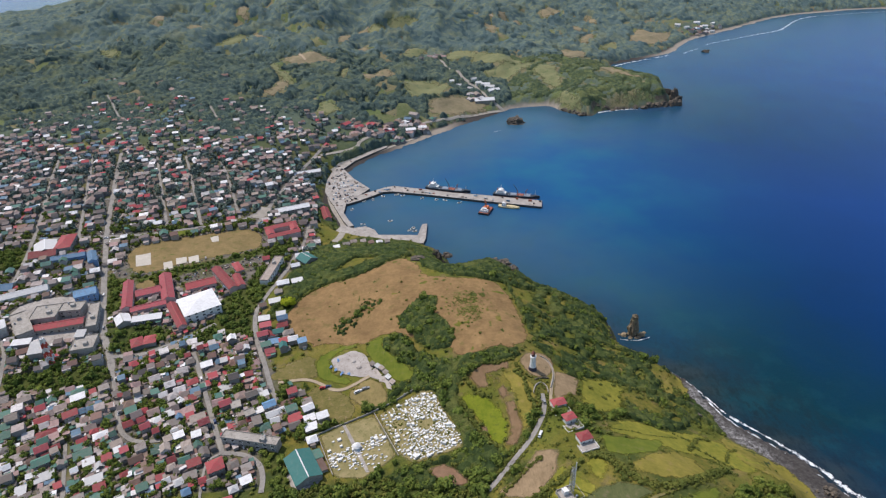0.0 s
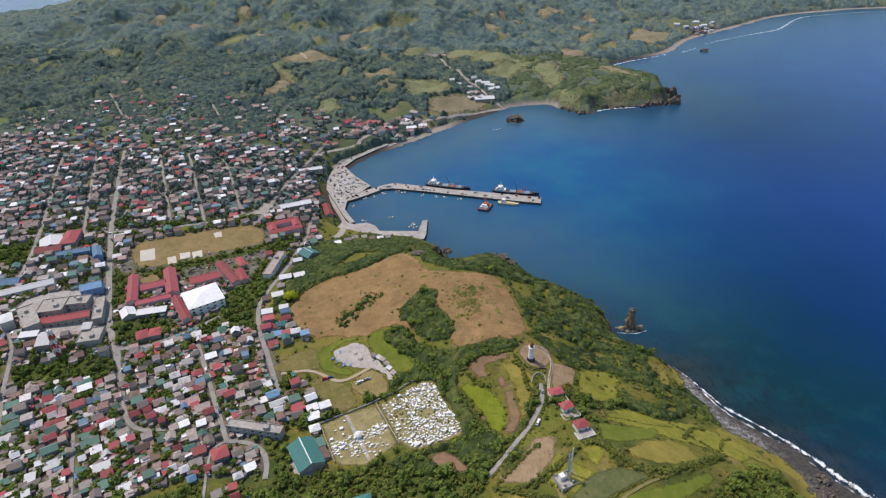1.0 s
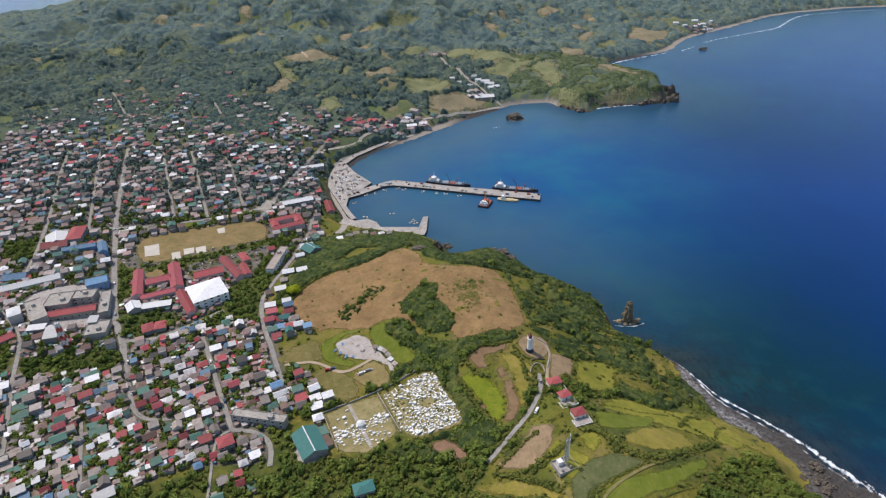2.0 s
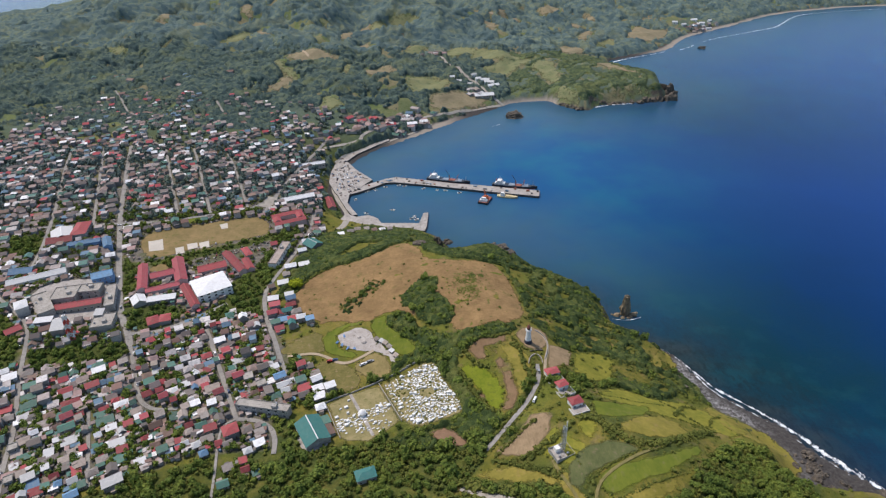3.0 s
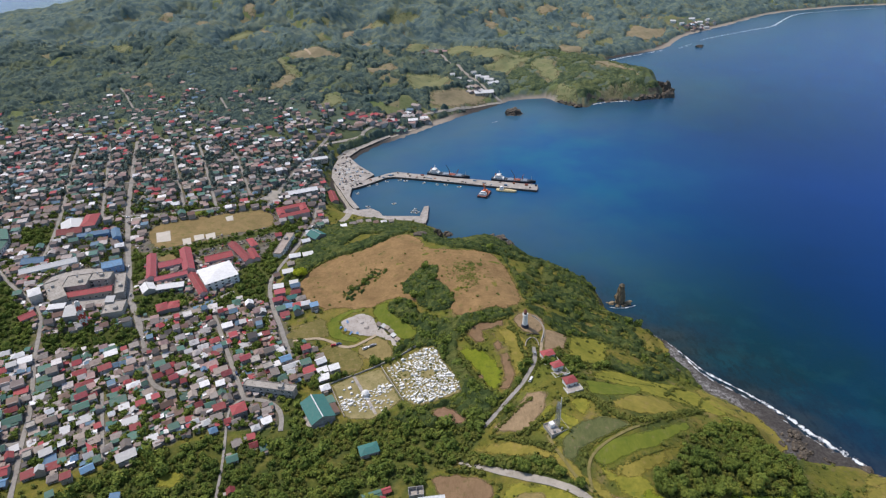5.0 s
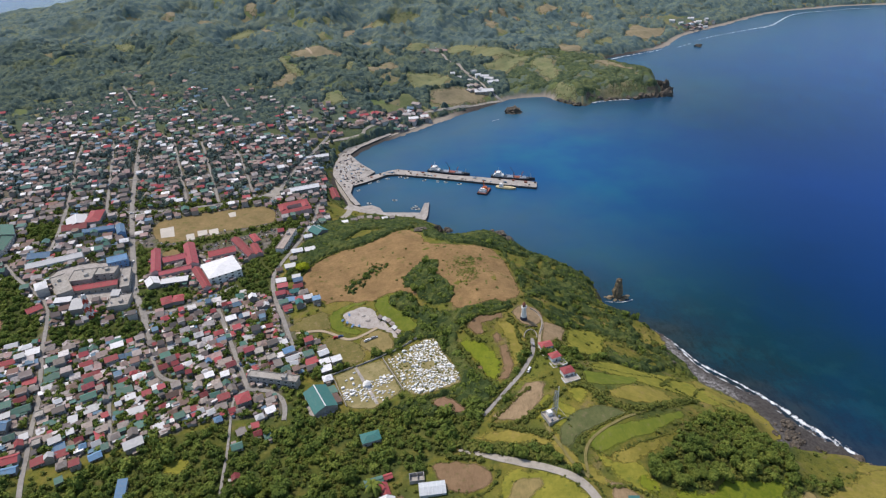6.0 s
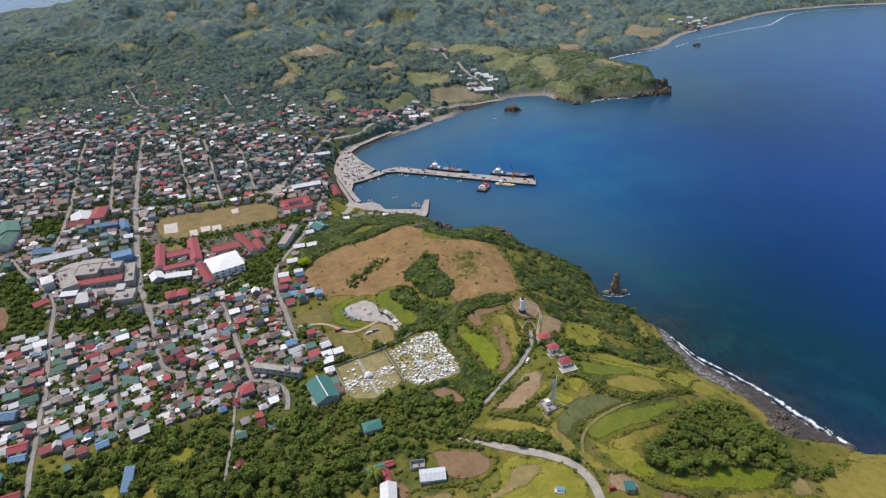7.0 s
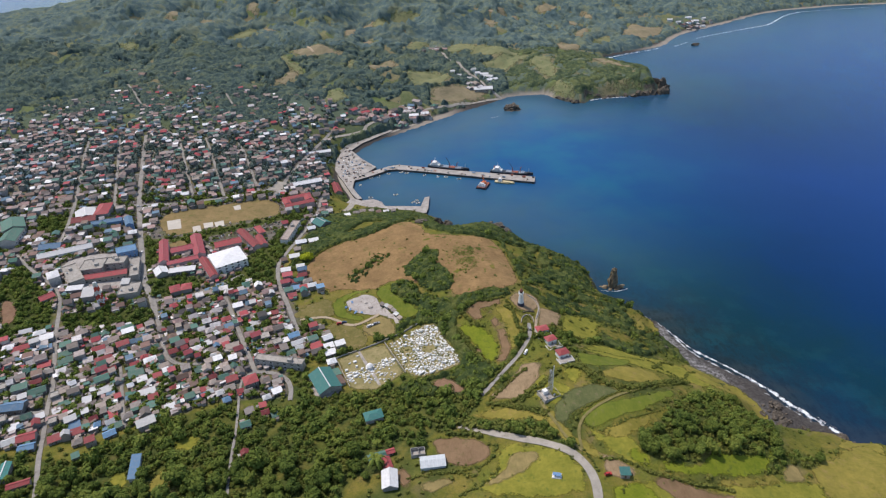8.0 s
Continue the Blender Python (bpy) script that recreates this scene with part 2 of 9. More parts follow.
MANY_WALLS = plaster("town_plaster", [(0.38, 0.36, 0.34), (0.27, 0.26, 0.25), (0.50, 0.48, 0.46), (0.21, 0.20, 0.20), (0.34, 0.30, 0.26)], "island")
WHITE_WALL = plain("white_painted_wall", (0.74, 0.73, 0.70), 0.7, amount=0.25)
PINK_WALL = plain("pale_pink_wall", (0.58, 0.42, 0.40), 0.8)
BLUE_WALL = plain("blue_painted_wall", (0.16, 0.30, 0.52), 0.7)
CONCRETE = earthy("weathered_concrete", (0.26, 0.245, 0.225), (0.42, 0.40, 0.365), 6, 0.7, 0.9, 0.2, 0.05, (0.17, 0.155, 0.14))
PANE = plain("dark_window_glass", (0.03, 0.035, 0.04), 0.15, amount=0.1)
DOOR = plain("brown_door", (0.12, 0.07, 0.045), 0.6)
FRAME_WHITE = plain("white_frame", (0.7, 0.7, 0.69), 0.5)
ASPHALT = earthy("grey_concrete_road", (0.20, 0.188, 0.172), (0.32, 0.30, 0.27), 9, 0.8, 0.9, 0.2, 0.05, (0.13, 0.12, 0.108))
PALE_ROAD = earthy("pale_concrete_road", (0.27, 0.248, 0.21), (0.38, 0.345, 0.295), 9, 0.8, 0.9, 0.2, 0.05, (0.22, 0.20, 0.165))
DIRT = earthy("pale_dirt_track", (0.30, 0.23, 0.15), (0.44, 0.36, 0.26), 5, 0.8, 0.95, 0.3, 0.1, (0.20, 0.17, 0.08))
GRASS_TRACK = earthy("worn_grassy_track", (0.125, 0.12, 0.036), (0.235, 0.19, 0.085), 3, 0.7, 0.95, 0.3, 0.1, (0.10, 0.115, 0.03))
GRAVEL = earthy("grey_gravel", (0.30, 0.265, 0.235), (0.46, 0.42, 0.38), 6, 0.7, 0.95, 0.4, 0.15, (0.20, 0.17, 0.14))
PAVING = earthy("pale_port_paving", (0.24, 0.22, 0.20), (0.44, 0.405, 0.365), 10, 1.2, 0.9, 0.2, 0.05, (0.19, 0.175, 0.155))
COURT = earthy("pale_court_concrete", (0.42, 0.38, 0.32), (0.54, 0.50, 0.43), 8, 1.0, 0.9, 0.1, 0.03)
FIELD = {
    "dry": earthy("dry_brown_grass", (0.160, 0.101, 0.045), (0.295, 0.188, 0.084), 22, 2.6, 0.95, 0.7, 0.7, (0.15, 0.118, 0.042), ragged=True),
    "tan": earthy("tan_stubble", (0.160, 0.130, 0.052), (0.280, 0.215, 0.090), 12, 1.2, 0.95, 0.4, 0.3, (0.17, 0.15, 0.05), (1, 0.25, 1), ragged=0.35),
    "brown": earthy("ploughed_brown_soil", (0.145, 0.092, 0.05), (0.235, 0.155, 0.088), 9, 0.9, 0.95, 0.6, 0.4, (0.12, 0.10, 0.04), (1, 0.2, 1), ragged=0.35),
    "lime": earthy("bright_green_grass", (0.095, 0.132, 0.010), (0.195, 0.210, 0.020), 10, 1.6, 0.95, 0.6, 0.5, (0.065, 0.090, 0.018), ragged=True),
    "yellow": earthy("yellow_green_pasture", (0.125, 0.135, 0.018), (0.255, 0.228, 0.038), 11, 1.8, 0.95, 0.5, 0.4, (0.11, 0.135, 0.024), ragged=True),
    "hillolive": earthy("hill_pasture", (0.130, 0.150, 0.070), (0.205, 0.200, 0.100), 30, 4.0, 0.95, 0.5, 0.4, (0.085, 0.115, 0.055), ragged=True),
    "hilltan": earthy("dry_hill_pasture", (0.165, 0.145, 0.085), (0.265, 0.215, 0.135), 30, 4.0, 0.95, 0.5, 0.4, (0.13, 0.14, 0.07), ragged=True),
    "green": earthy("green_crop", (0.084, 0.115, 0.014), (0.150, 0.165, 0.024), 12, 1.4, 0.95, 0.4, 0.3, (0.15, 0.15, 0.045), (1, 0.25, 1), ragged=0.35),
    "dark": earthy("grey_green_crop", (0.062, 0.078, 0.028), (0.125, 0.132, 0.052), 7, 1.2, 0.95, 0.6, 0.4, (0.15, 0.13, 0.07), (1, 0.2, 1), ragged=0.35),
    "olive": earthy("olive_pasture", (0.130, 0.122, 0.022), (0.255, 0.208, 0.046), 14, 1.8, 0.95, 0.5, 0.4, (0.24, 0.18, 0.06), ragged=True),
    "sports": earthy("worn_sports_turf", (0.150, 0.118, 0.048), (0.265, 0.185, 0.085), 16, 1.2, 0.95, 0.3, 0.2, (0.12, 0.12, 0.035), ragged=0.35),
    "cemetery": earthy("cemetery_grass", (0.175, 0.158, 0.062), (0.31, 0.255, 0.13), 7, 0.8, 0.95, 0.4, 0.3, (0.10, 0.115, 0.03), ragged=0.35),
    "loam": earthy("light_brown_soil", (0.195, 0.138, 0.078), (0.315, 0.228, 0.135), 8, 1.0, 0.95, 0.5, 0.3, (0.15, 0.115, 0.06), (1, 0.2, 1), ragged=0.35),
    "worn": earthy("worn_brownish_grass", (0.100, 0.098, 0.026), (0.200, 0.162, 0.060), 9, 1.4, 0.95, 0.5, 0.4, (0.24, 0.18, 0.095), ragged=True),
    "redsoil": earthy("reddish_soil", (0.165, 0.095, 0.06), (0.25, 0.16, 0.10), 6, 0.9, 0.95, 0.5, 0.3, (0.13, 0.11, 0.05), ragged=0.35),
}
DARK_TONES = [(0.044, 0.070, 0.018), (0.076, 0.113, 0.024), (0.119, 0.160, 0.031), (0.164, 0.198, 0.038), (0.236, 0.250, 0.051)]
# distance haze is put into these tones: paler and bluer than near leaves
HAZED_HILL_TONES = [(0.096, 0.134, 0.132), (0.110, 0.148, 0.140), (0.124, 0.162, 0.142), (0.138, 0.172, 0.136), (0.160, 0.188, 0.122)]
LIGHT_TONES = [(0.058, 0.077, 0.018), (0.088, 0.108, 0.024), (0.122, 0.136, 0.030), (0.160, 0.164, 0.036), (0.215, 0.198, 0.048)]
LEAF = foliage("broad_leaves", DARK_TONES, "object")
YELLOW_LEAF = foliage("yellow_green_leaves", [(0.27, 0.32, 0.02), (0.38, 0.42, 0.025), (0.48, 0.48, 0.04)], "object")
LEAVES = foliage("woodland_leaves", DARK_TONES, "island")
# bluish haze of distance is mixed into the tones of these two canopies
HAZED_TOWN_CANOPY = canopy("woodland_canopy", [(0.040, 0.069, 0.069), (0.060, 0.095, 0.088), (0.083, 0.123, 0.104), (0.114, 0.152, 0.110), (0.152, 0.180, 0.112)], 7.0, (0.165, 0.185, 0.080))
HAZED_HILL_CANOPY = canopy("hazed_hill_canopy", [(0.068, 0.112, 0.118), (0.092, 0.142, 0.142), (0.120, 0.170, 0.156), (0.150, 0.198, 0.152), (0.188, 0.222, 0.142)], 9.0, (0.205, 0.220, 0.125))
SCRUB_CANOPY = canopy("headland_scrub", [(0.026, 0.045, 0.016), (0.044, 0.068, 0.021), (0.070, 0.096, 0.028), (0.120, 0.138, 0.038)], 3.5, (0.150, 0.160, 0.045))
# scrub greens with some distance haze put into the colour
HAZED_HEAD_CANOPY = canopy("hazed_headland_canopy", [(0.040, 0.064, 0.038), (0.062, 0.090, 0.048), (0.090, 0.118, 0.054), (0.132, 0.152, 0.062)], 4.0, (0.150, 0.165, 0.060))
HAZED_HILL_LEAVES = foliage("hazed_hill_leaves", HAZED_HILL_TONES, "island", 0.7, 60.0)
SHRUB = foliage("shrub_leaves", LIGHT_TONES, "island")
BARK = earthy("grey_brown_bark", (0.08, 0.06, 0.045), (0.17, 0.13, 0.10), 1.0, 0.2, 0.95, 0.6, 0.1)
ROCK = earthy("dark_sea_rock", (0.045, 0.040, 0.036), (0.165, 0.140, 0.110), 3.5, 0.7, 0.9, 0.8, 0.4, (0.24, 0.19, 0.13))
STACK_ROCK = earthy("tan_weathered_sea_rock", (0.085, 0.066, 0.048), (0.33, 0.26, 0.165), 6, 0.9, 0.9, 0.8, 0.4, (0.30, 0.25, 0.12))
TOMB = plain("whitewashed_tomb", (0.78, 0.78, 0.76), 0.7, dirt=(0.16, 0.155, 0.13), amount=0.85, size=2.2)
QUAY_SIDE = earthy("dark_quay_wall", (0.05, 0.047, 0.043), (0.13, 0.12, 0.105), 4, 0.6, 0.8, 0.4, 0.1)
FOAM = earthy("sea_foam", (0.52, 0.57, 0.60), (0.86, 0.88, 0.88), 4.0, 0.6, 0.8, 0.3, 0.2, ragged=True)
HULL = plain("dark_hull_paint", (0.035, 0.038, 0.045), 0.5)
RED_PAINT = plain("red_mast_paint", (0.50, 0.07, 0.05), 0.5)
RUST = plain("red_oxide_paint", (0.30, 0.09, 0.05), 0.6)
ORANGE = plain("orange_paint", (0.62, 0.16, 0.05), 0.5)
BUFF = plain("buff_paint", (0.55, 0.46, 0.26), 0.6)
STEEL = plain("galvanised_steel", (0.42, 0.43, 0.44), 0.4, 0.7)
NAVY = plain("dark_navy_paint", (0.025, 0.03, 0.055), 0.6)
TERRACOTTA = plain("brown_red_lantern_roof", (0.22, 0.075, 0.05), 0.6)
GLASS_FILM = plain("translucent_film", (0.52, 0.55, 0.56), 0.35, amount=0.35)
TARP = plain("blue_tarpaulin", (0.14, 0.26, 0.44), 0.5)
RUBBER = plain("black_rubber", (0.02, 0.02, 0.02), 0.8)
CAR_PAINTS = {"white": plain("white_car_paint", (0.75, 0.75, 0.75), 0.3), "red": plain("red_car_paint", (0.40, 0.03, 0.03), 0.3),
              "blue": plain("dark_blue_car_paint", (0.04, 0.07, 0.16), 0.3), "grey": plain("grey_car_paint", (0.28, 0.29, 0.30), 0.3)}


# ---- land ----
from mathutils import geometry

COAST_BAY = [(2900, 2560), (1900, 1900), (1437, 1853), (1342, 1868), (1238, 1846), (1143, 1831), (1030, 1782), (897, 1680), (786, 1609), (712, 1559),
             (664, 1500), (610, 1424), (543, 1395), (478, 1362), (436, 1341), (425, 1270), (456, 1215), (480, 1150), (480, 1100), (474, 1066),
             (456, 1038), (420, 1036), (370, 1038), (326, 1030), (310, 1002), (284, 1016), (262, 1045), (251, 1074), (215, 1077),
             (180, 1072), (155, 1050), (135, 1031), (83, 994), (22, 938), (-43, 882), (-69, 858), (-104, 808), (-110, 766),
             (-107, 713), (-97, 686), (-84, 636), (-65, 616), (-5, 600)]
COAST_CAPE = [(16, 580), (34, 536), (48, 524), (70, 541), (92, 515), (104, 492), (118, 474), (137, 461), (152, 447), (162, 431), (165, 416), (162, 402),
              (162, 391), (170, 381), (184, 374), (198, 364), (205, 348), (211, 329), (217, 310), (227, 296), (238, 284), (246, 272), (256, 256),
              (264, 240), (271, 228), (280, 216), (283, 206), (296, 200), (318, 190), (345, 178), (420, 140), (450, 40), (400, -120), (420, -700)]
COAST_BACK = [(-3200, -700), (-3200, 1300), (-1900, 2000), (-1489, 2374), (-1430, 2600), (-1300, 3300), (2900, 3300)]


def rounded(points, times=2):
    """Chaikin's corner cutting of a closed outline."""
    p = np.array(points, float)
    for _ in range(times):
        q = np.roll(p, -1, 0)
        p = np.stack([0.75 * p + 0.25 * q, 0.25 * p + 0.75 * q], 1).reshape(-1, 2)
    return p


def inside(x, y, poly):
    """Whether each point lies in the outline."""
    hit = np.zeros(x.shape, bool)
    q = np.roll(poly, -1, 0)
    for (ax, ay), (bx, by) in zip(poly, q):
        if ay == by:
            continue
        cross = (ay > y) != (by > y)
        hit ^= cross & (x < ax + (y - ay) * (bx - ax) / (by - ay))
    return hit


def edge_distance(x, y, poly, closed=True):
    """How far each point is from the outline."""
    best = np.full(x.shape, 1e12)
    q = np.roll(poly, -1, 0)
    pairs = list(zip(poly, q))
    for (ax, ay), (bx, by) in pairs if closed else pairs[:-1]:
        ux, uy = bx - ax, by - ay
        s = np.clip(((x - ax) * ux + (y - ay) * uy) / max(ux * ux + uy * uy, 1e-9), 0, 1)
        best = np.minimum(best, (x - ax - s * ux) ** 2 + (y - ay - s * uy) ** 2)
    return np.sqrt(best)


COAST = rounded(COAST_BAY + COAST_CAPE + COAST_BACK, 2)


def lumps(x, y, size, seed, octaves=4):
    """Rolling noise of about -1 to 1, made of turned sine waves bent by one another."""
    rng = np.random.RandomState(seed)
    total, gain = np.zeros(np.shape(x)), 1.0
    u, v = np.asarray(x, float) / size, np.asarray(y, float) / size
    for _ in range(octaves):
        a, p1, p2, p3, p4 = rng.rand(5) * 6.283
        ru, rv = u * np.cos(a) - v * np.sin(a), u * np.sin(a) + v * np.cos(a)
        total += gain * np.sin(ru * 6.283 + p1 + 1.3 * np.sin(rv * 4.1 + p3)) * np.sin(rv * 6.283 + p2 + 1.3 * np.sin(ru * 3.7 + p4))
        gain, u, v = gain * 0.5, ru * 2.03, rv * 2.03
    return total / 1.5


def shore(x, y):
    """Metres inland from the waterline; negative at sea."""
    x, y = np.asarray(x, float), np.asarray(y, float)
    d = edge_distance(x, y, COAST)
    d = np.where(inside(x, y, COAST), d, -d)
    return d + 3.0 * lumps(x, y, 60, 5, 3)


def step(a, b, v):
    t = np.clip((v - a) / (b - a), 0, 1)
    return t * t * (3 - 2 * t)


SEA_CLIFF, HEAD_RISE = 7.0, (2.0, -10.0)
# hills: centre, radii, turn in degrees, height
HILLS = [
    (30, 420, 55, 75, 20, 22.7),
    (-30, 480, 50, 45, 0, 8.5),
    (75, 300, 35, 45, 0, 13.4),
    (92, 235, 38, 32, 0, 14.5),
    (45, 345, 35, 35, 0, 7.8),
    (70, 465, 30, 40, 30, 10.1),
    (32, 512, 15, 26, 0, -14.0),
    (150, 200, 50, 40, 0, 18.9),
    (90, 140, 60, 45, 0, 12.0),
    (20, 175, 45, 35, 0, 3.3),
    (-50, 300, 50, 40, 0, -3.4),
    (-180, 200, 70, 50, 0, -1.9),
    (-330, 420, 60, 60, 0, 4.9),
    (-240, 300, 70, 60, 0, -6.1),
    (-310, 540, 70, 60, 0, -2.8),
    (-120, 600, 50, 50, 0, -1.1),
    (-42, 568, 55, 22, 0, -8.0),
    (300, 150, 60, 50, 0, 10.9),
    (0, 0, 150, 100, 0, 11.6),
    (-300, 0, 200, 120, 0, -2.3),
    (150, 50, 100, 60, 0, 7.5),
    (-500, 720, 120, 120, 0, 2.8),
    (-300, 720, 100, 90, 0, 1.6),
    (-560, 1000, 150, 120, 0, 2.5),
    (-250, 1090, 130, 110, 0, 8.1),
    (260, 1080, 60, 40, 0, 4.4),
    (420, 1160, 60, 70, -20, 14.6),
    (448, 1085, 26, 50, -10, 16.9),
    (400, 1060, 45, 28, 0, 5.0),
    (300, 1045, 22, 26, 0, 6.7),
    (350, 1075, 50, 40, 0, -0.3),
    (50, 1090, 90, 60, 0, -4.1),
    (60, 1380, 160, 110, 0, -12.0),
    (-366, 1420, 150, 130, 0, 4.5),
    (-120, 1620, 220, 160, 0, 38.1),
    (-720, 1430, 220, 160, 0, 40.9),
    (280, 1690, 200, 140, 0, -8.1),
    (560, 1620, 160, 90, 0, -10.3),
    (-780, 1900, 160, 200, 0, 42.0),
    (-1100, 1900, 180, 180, 0, 19.9),
    (-450, 1900, 180, 180, 0, 49.4),
    (-200, 1980, 180, 150, 0, 14.5),
    (-1280, 2260, 180, 180, 0, -6.0),
    (30, 290, 40, 40, 0, 2.9),
    (-120, 390, 60, 50, 0, 2.1),
]


def strand_width(x, y):
    """How wide a flat shore lies before the land rises."""
    cape = np.interp(y, (197, 201, 206, 216, 240, 270, 300, 330, 350, 372), (3, 24, 36, 36, 24, 20, 18, 13, 6, 0)) * step(150, 185, x) * step(310, 285, x) * (y < 372) * np.where(y < 214, step(282, 272, x), 1.0)
    return cape + 16 * step(1080, 1040, y) * step(590, 640, y) * step(170, 120, x) + 24 * step(430, 480, x) * step(1270, 1330, y)


def ground(x, y, d=None):
    """Height of the land and of the sea bed."""
    x, y = np.asarray(x, float), np.asarray(y, float)
    d = shore(x, y) if d is None else d
    strand = strand_width(x, y)
    di = np.maximum(d - strand, 0)
    z = 0.3 + 0.09 * np.clip(d, 0, 25) + 3.5 * step(0, 12, di) + 30 * (1 - np.exp(-di / 90)) + 0.016 * np.minimum(di, 900)
    cliff = step(2, 22, di)
    z = z + SEA_CLIFF * step(0, 9, di) * step(95, 135, x) * step(345, 385, y) * step(520, 500, y) * step(260, 230, x)
    for cx, cy, rx, ry, turn, h in HILLS:
        c, s = np.cos(np.radians(turn)), np.sin(np.radians(turn))
        u, v = ((x - cx) * c + (y - cy) * s) / rx, (-(x - cx) * s + (y - cy) * c) / ry
        z = z + h * np.exp(-0.5 * (u * u + v * v)) * cliff
    far = step(1000, 1700, y) * step(60, 500, d)
    calm = 1 - 0.85 * step(-760, -980, x) * step(1450, 1700, y)
    far = far * calm
    ridge = 1 - np.abs(lumps(x, y, 640, 33, 3))
    z = z + far * (28 * lumps(x, y, 420, 3, 3) + 40 * (ridge - 0.5) + 20 * (0.5 - np.abs(lumps(x, y, 270, 35, 2))) + 3 * lumps(x, y, 120, 9, 2))
    head = step(190, 260, x) * step(1000, 1020, y) * step(1330, 1250, y) * cliff
    z = z + head * (9 * (0.32 - np.abs(lumps(x, y, 150, 12, 3))) + 1.5 * lumps(x, y, 38, 13, 3) + HEAD_RISE[0] + HEAD_RISE[1] * step(330, 470, x))
    mid = step(900, 1080, y) * (1 - far) * (1 - head) * step(20, 120, d)
    z = z + mid * (11 * lumps(x, y, 190, 14, 3) + 2)
    near = step(20, 80, d) * (1 - far)
    z = z + near * 0.8 * lumps(x, y, 70, 7, 3)
    sea = -0.12 * np.minimum(-d, 200) - 0.6
    return np.where(d > 0, z, np.where(d < 0, sea, 0))


# ---- building blocks ----
def part(name, bm, material, parent=None, label=""):
    """Links a bmesh as one mesh object, under a thing or a part where one is given."""
    mesh = bpy.data.meshes.new(name)
    bm.to_mesh(mesh)
    bm.free()
    mesh.materials.append(material)
    ob = new(name, mesh)
    ob.parent = parent
    return tagged(ob, label)


def shared(name, mesh, material, parent, at=(0, 0, 0), turn=0.0, label=""):
    """Another object on a mesh that is already there, with its own material."""
    ob = new(name, mesh)
    ob.parent = parent
    ob.location, ob.rotation_euler = at, (0, 0, turn)
    if material:
        ob.material_slots[0].link = "OBJECT"
        ob.material_slots[0].material = material
    return tagged(ob, label)


def thing(name, x, y, z, turn=0.0, label="", category="", group=""):
    """An Empty at a thing's base; turn in degrees."""
    ob = new(name)
    ob.empty_display_size = 0.5
    ob.matrix_basis = pose(x, y, z, 0, 0, turn)
    return tagged(ob, label, category, group)


def box(bm, x0, x1, y0, y1, z0, z1):
    v = [bm.verts.new((x, y, z)) for z in (z0, z1) for x, y in ((x0, y0), (x1, y0), (x1, y1), (x0, y1))]
    for f in ((3, 2, 1, 0), (4, 5, 6, 7), (0, 1, 5, 4), (1, 2, 6, 5), (2, 3, 7, 6), (3, 0, 4, 7)):
        bm.faces.new([v[i] for i in f])
    return bm


def prism(bm, outline, z0, z1, top=1.0, centre=(0, 0)):
    """An upright block on an outline; top shrinks its upper end."""
    low = [bm.verts.new((x, y, z0)) for x, y in outline]
    high = [bm.verts.new((centre[0] + (x - centre[0]) * top, centre[1] + (y - centre[1]) * top, z1)) for x, y in outline]
    n = len(low)
    bm.faces.new(low[::-1]), bm.faces.new(high)
    for i in range(n):
        bm.faces.new((low[i], low[(i + 1) % n], high[(i + 1) % n], high[i]))
    bmesh.ops.recalc_face_normals(bm, faces=bm.faces)
    return bm


def tube(bm, profile, sides=16, x=0.0, y=0.0):
    """A turned shape: profile of (radius, z) from the foot up, closed at both ends."""
    rings = [[bm.verts.new((x + r * math.cos(6.2832 * i / sides), y + r * math.sin(6.2832 * i / sides), z)) for i in range(sides)] for r, z in profile]
    bm.faces.new(rings[0][::-1]), bm.faces.new(rings[-1])
    for a, b in zip(rings, rings[1:]):
        for i in range(sides):
            j = (i + 1) % sides
            bm.faces.new((a[i], a[j], b[j], b[i]))
    return bm


def bar(bm, a, b, r=0.1):
    """A square bar between two points."""
    a, b = Vector(a), Vector(b)
    q = (b - a).to_track_quat("Z", "Y").to_matrix()
    ends = [[bm.verts.new(p + q @ Vector((r * i, r * j, 0))) for i, j in ((-1, -1), (1, -1), (1, 1), (-1, 1))] for p in (a, b)]
    bm.faces.new(ends[0][::-1]), bm.faces.new(ends[1])
    for i in range(4):
        j = (i + 1) % 4
        bm.faces.new((ends[0][i], ends[0][j], ends[1][j], ends[1][i]))
    return bm


def gable_roof(bm, l, w, z, rise, over=0.5, thick=0.15):
    """Two slopes with the ridge along x, with eaves and thickness."""
    s = rise / (w / 2)
    L, W = l / 2 + over, w / 2 + over
    ze = z - over * s
    section = [(-W, ze), (0, z + rise), (W, ze), (W, ze + thick), (0, z + rise + thick * 1.3), (-W, ze + thick)]
    a = [bm.verts.new((-L, y, h)) for y, h in section]
    b = [bm.verts.new((L, y, h)) for y, h in section]
    for i in range(6):
        j = (i + 1) % 6
        bm.faces.new((a[i], a[j], b[j], b[i]))
    for e in (a, b):
        bm.faces.new((e[0], e[1], e[4], e[5])), bm.faces.new((e[1], e[2], e[3], e[4]))
    bmesh.ops.recalc_face_normals(bm, faces=bm.faces)
    return bm


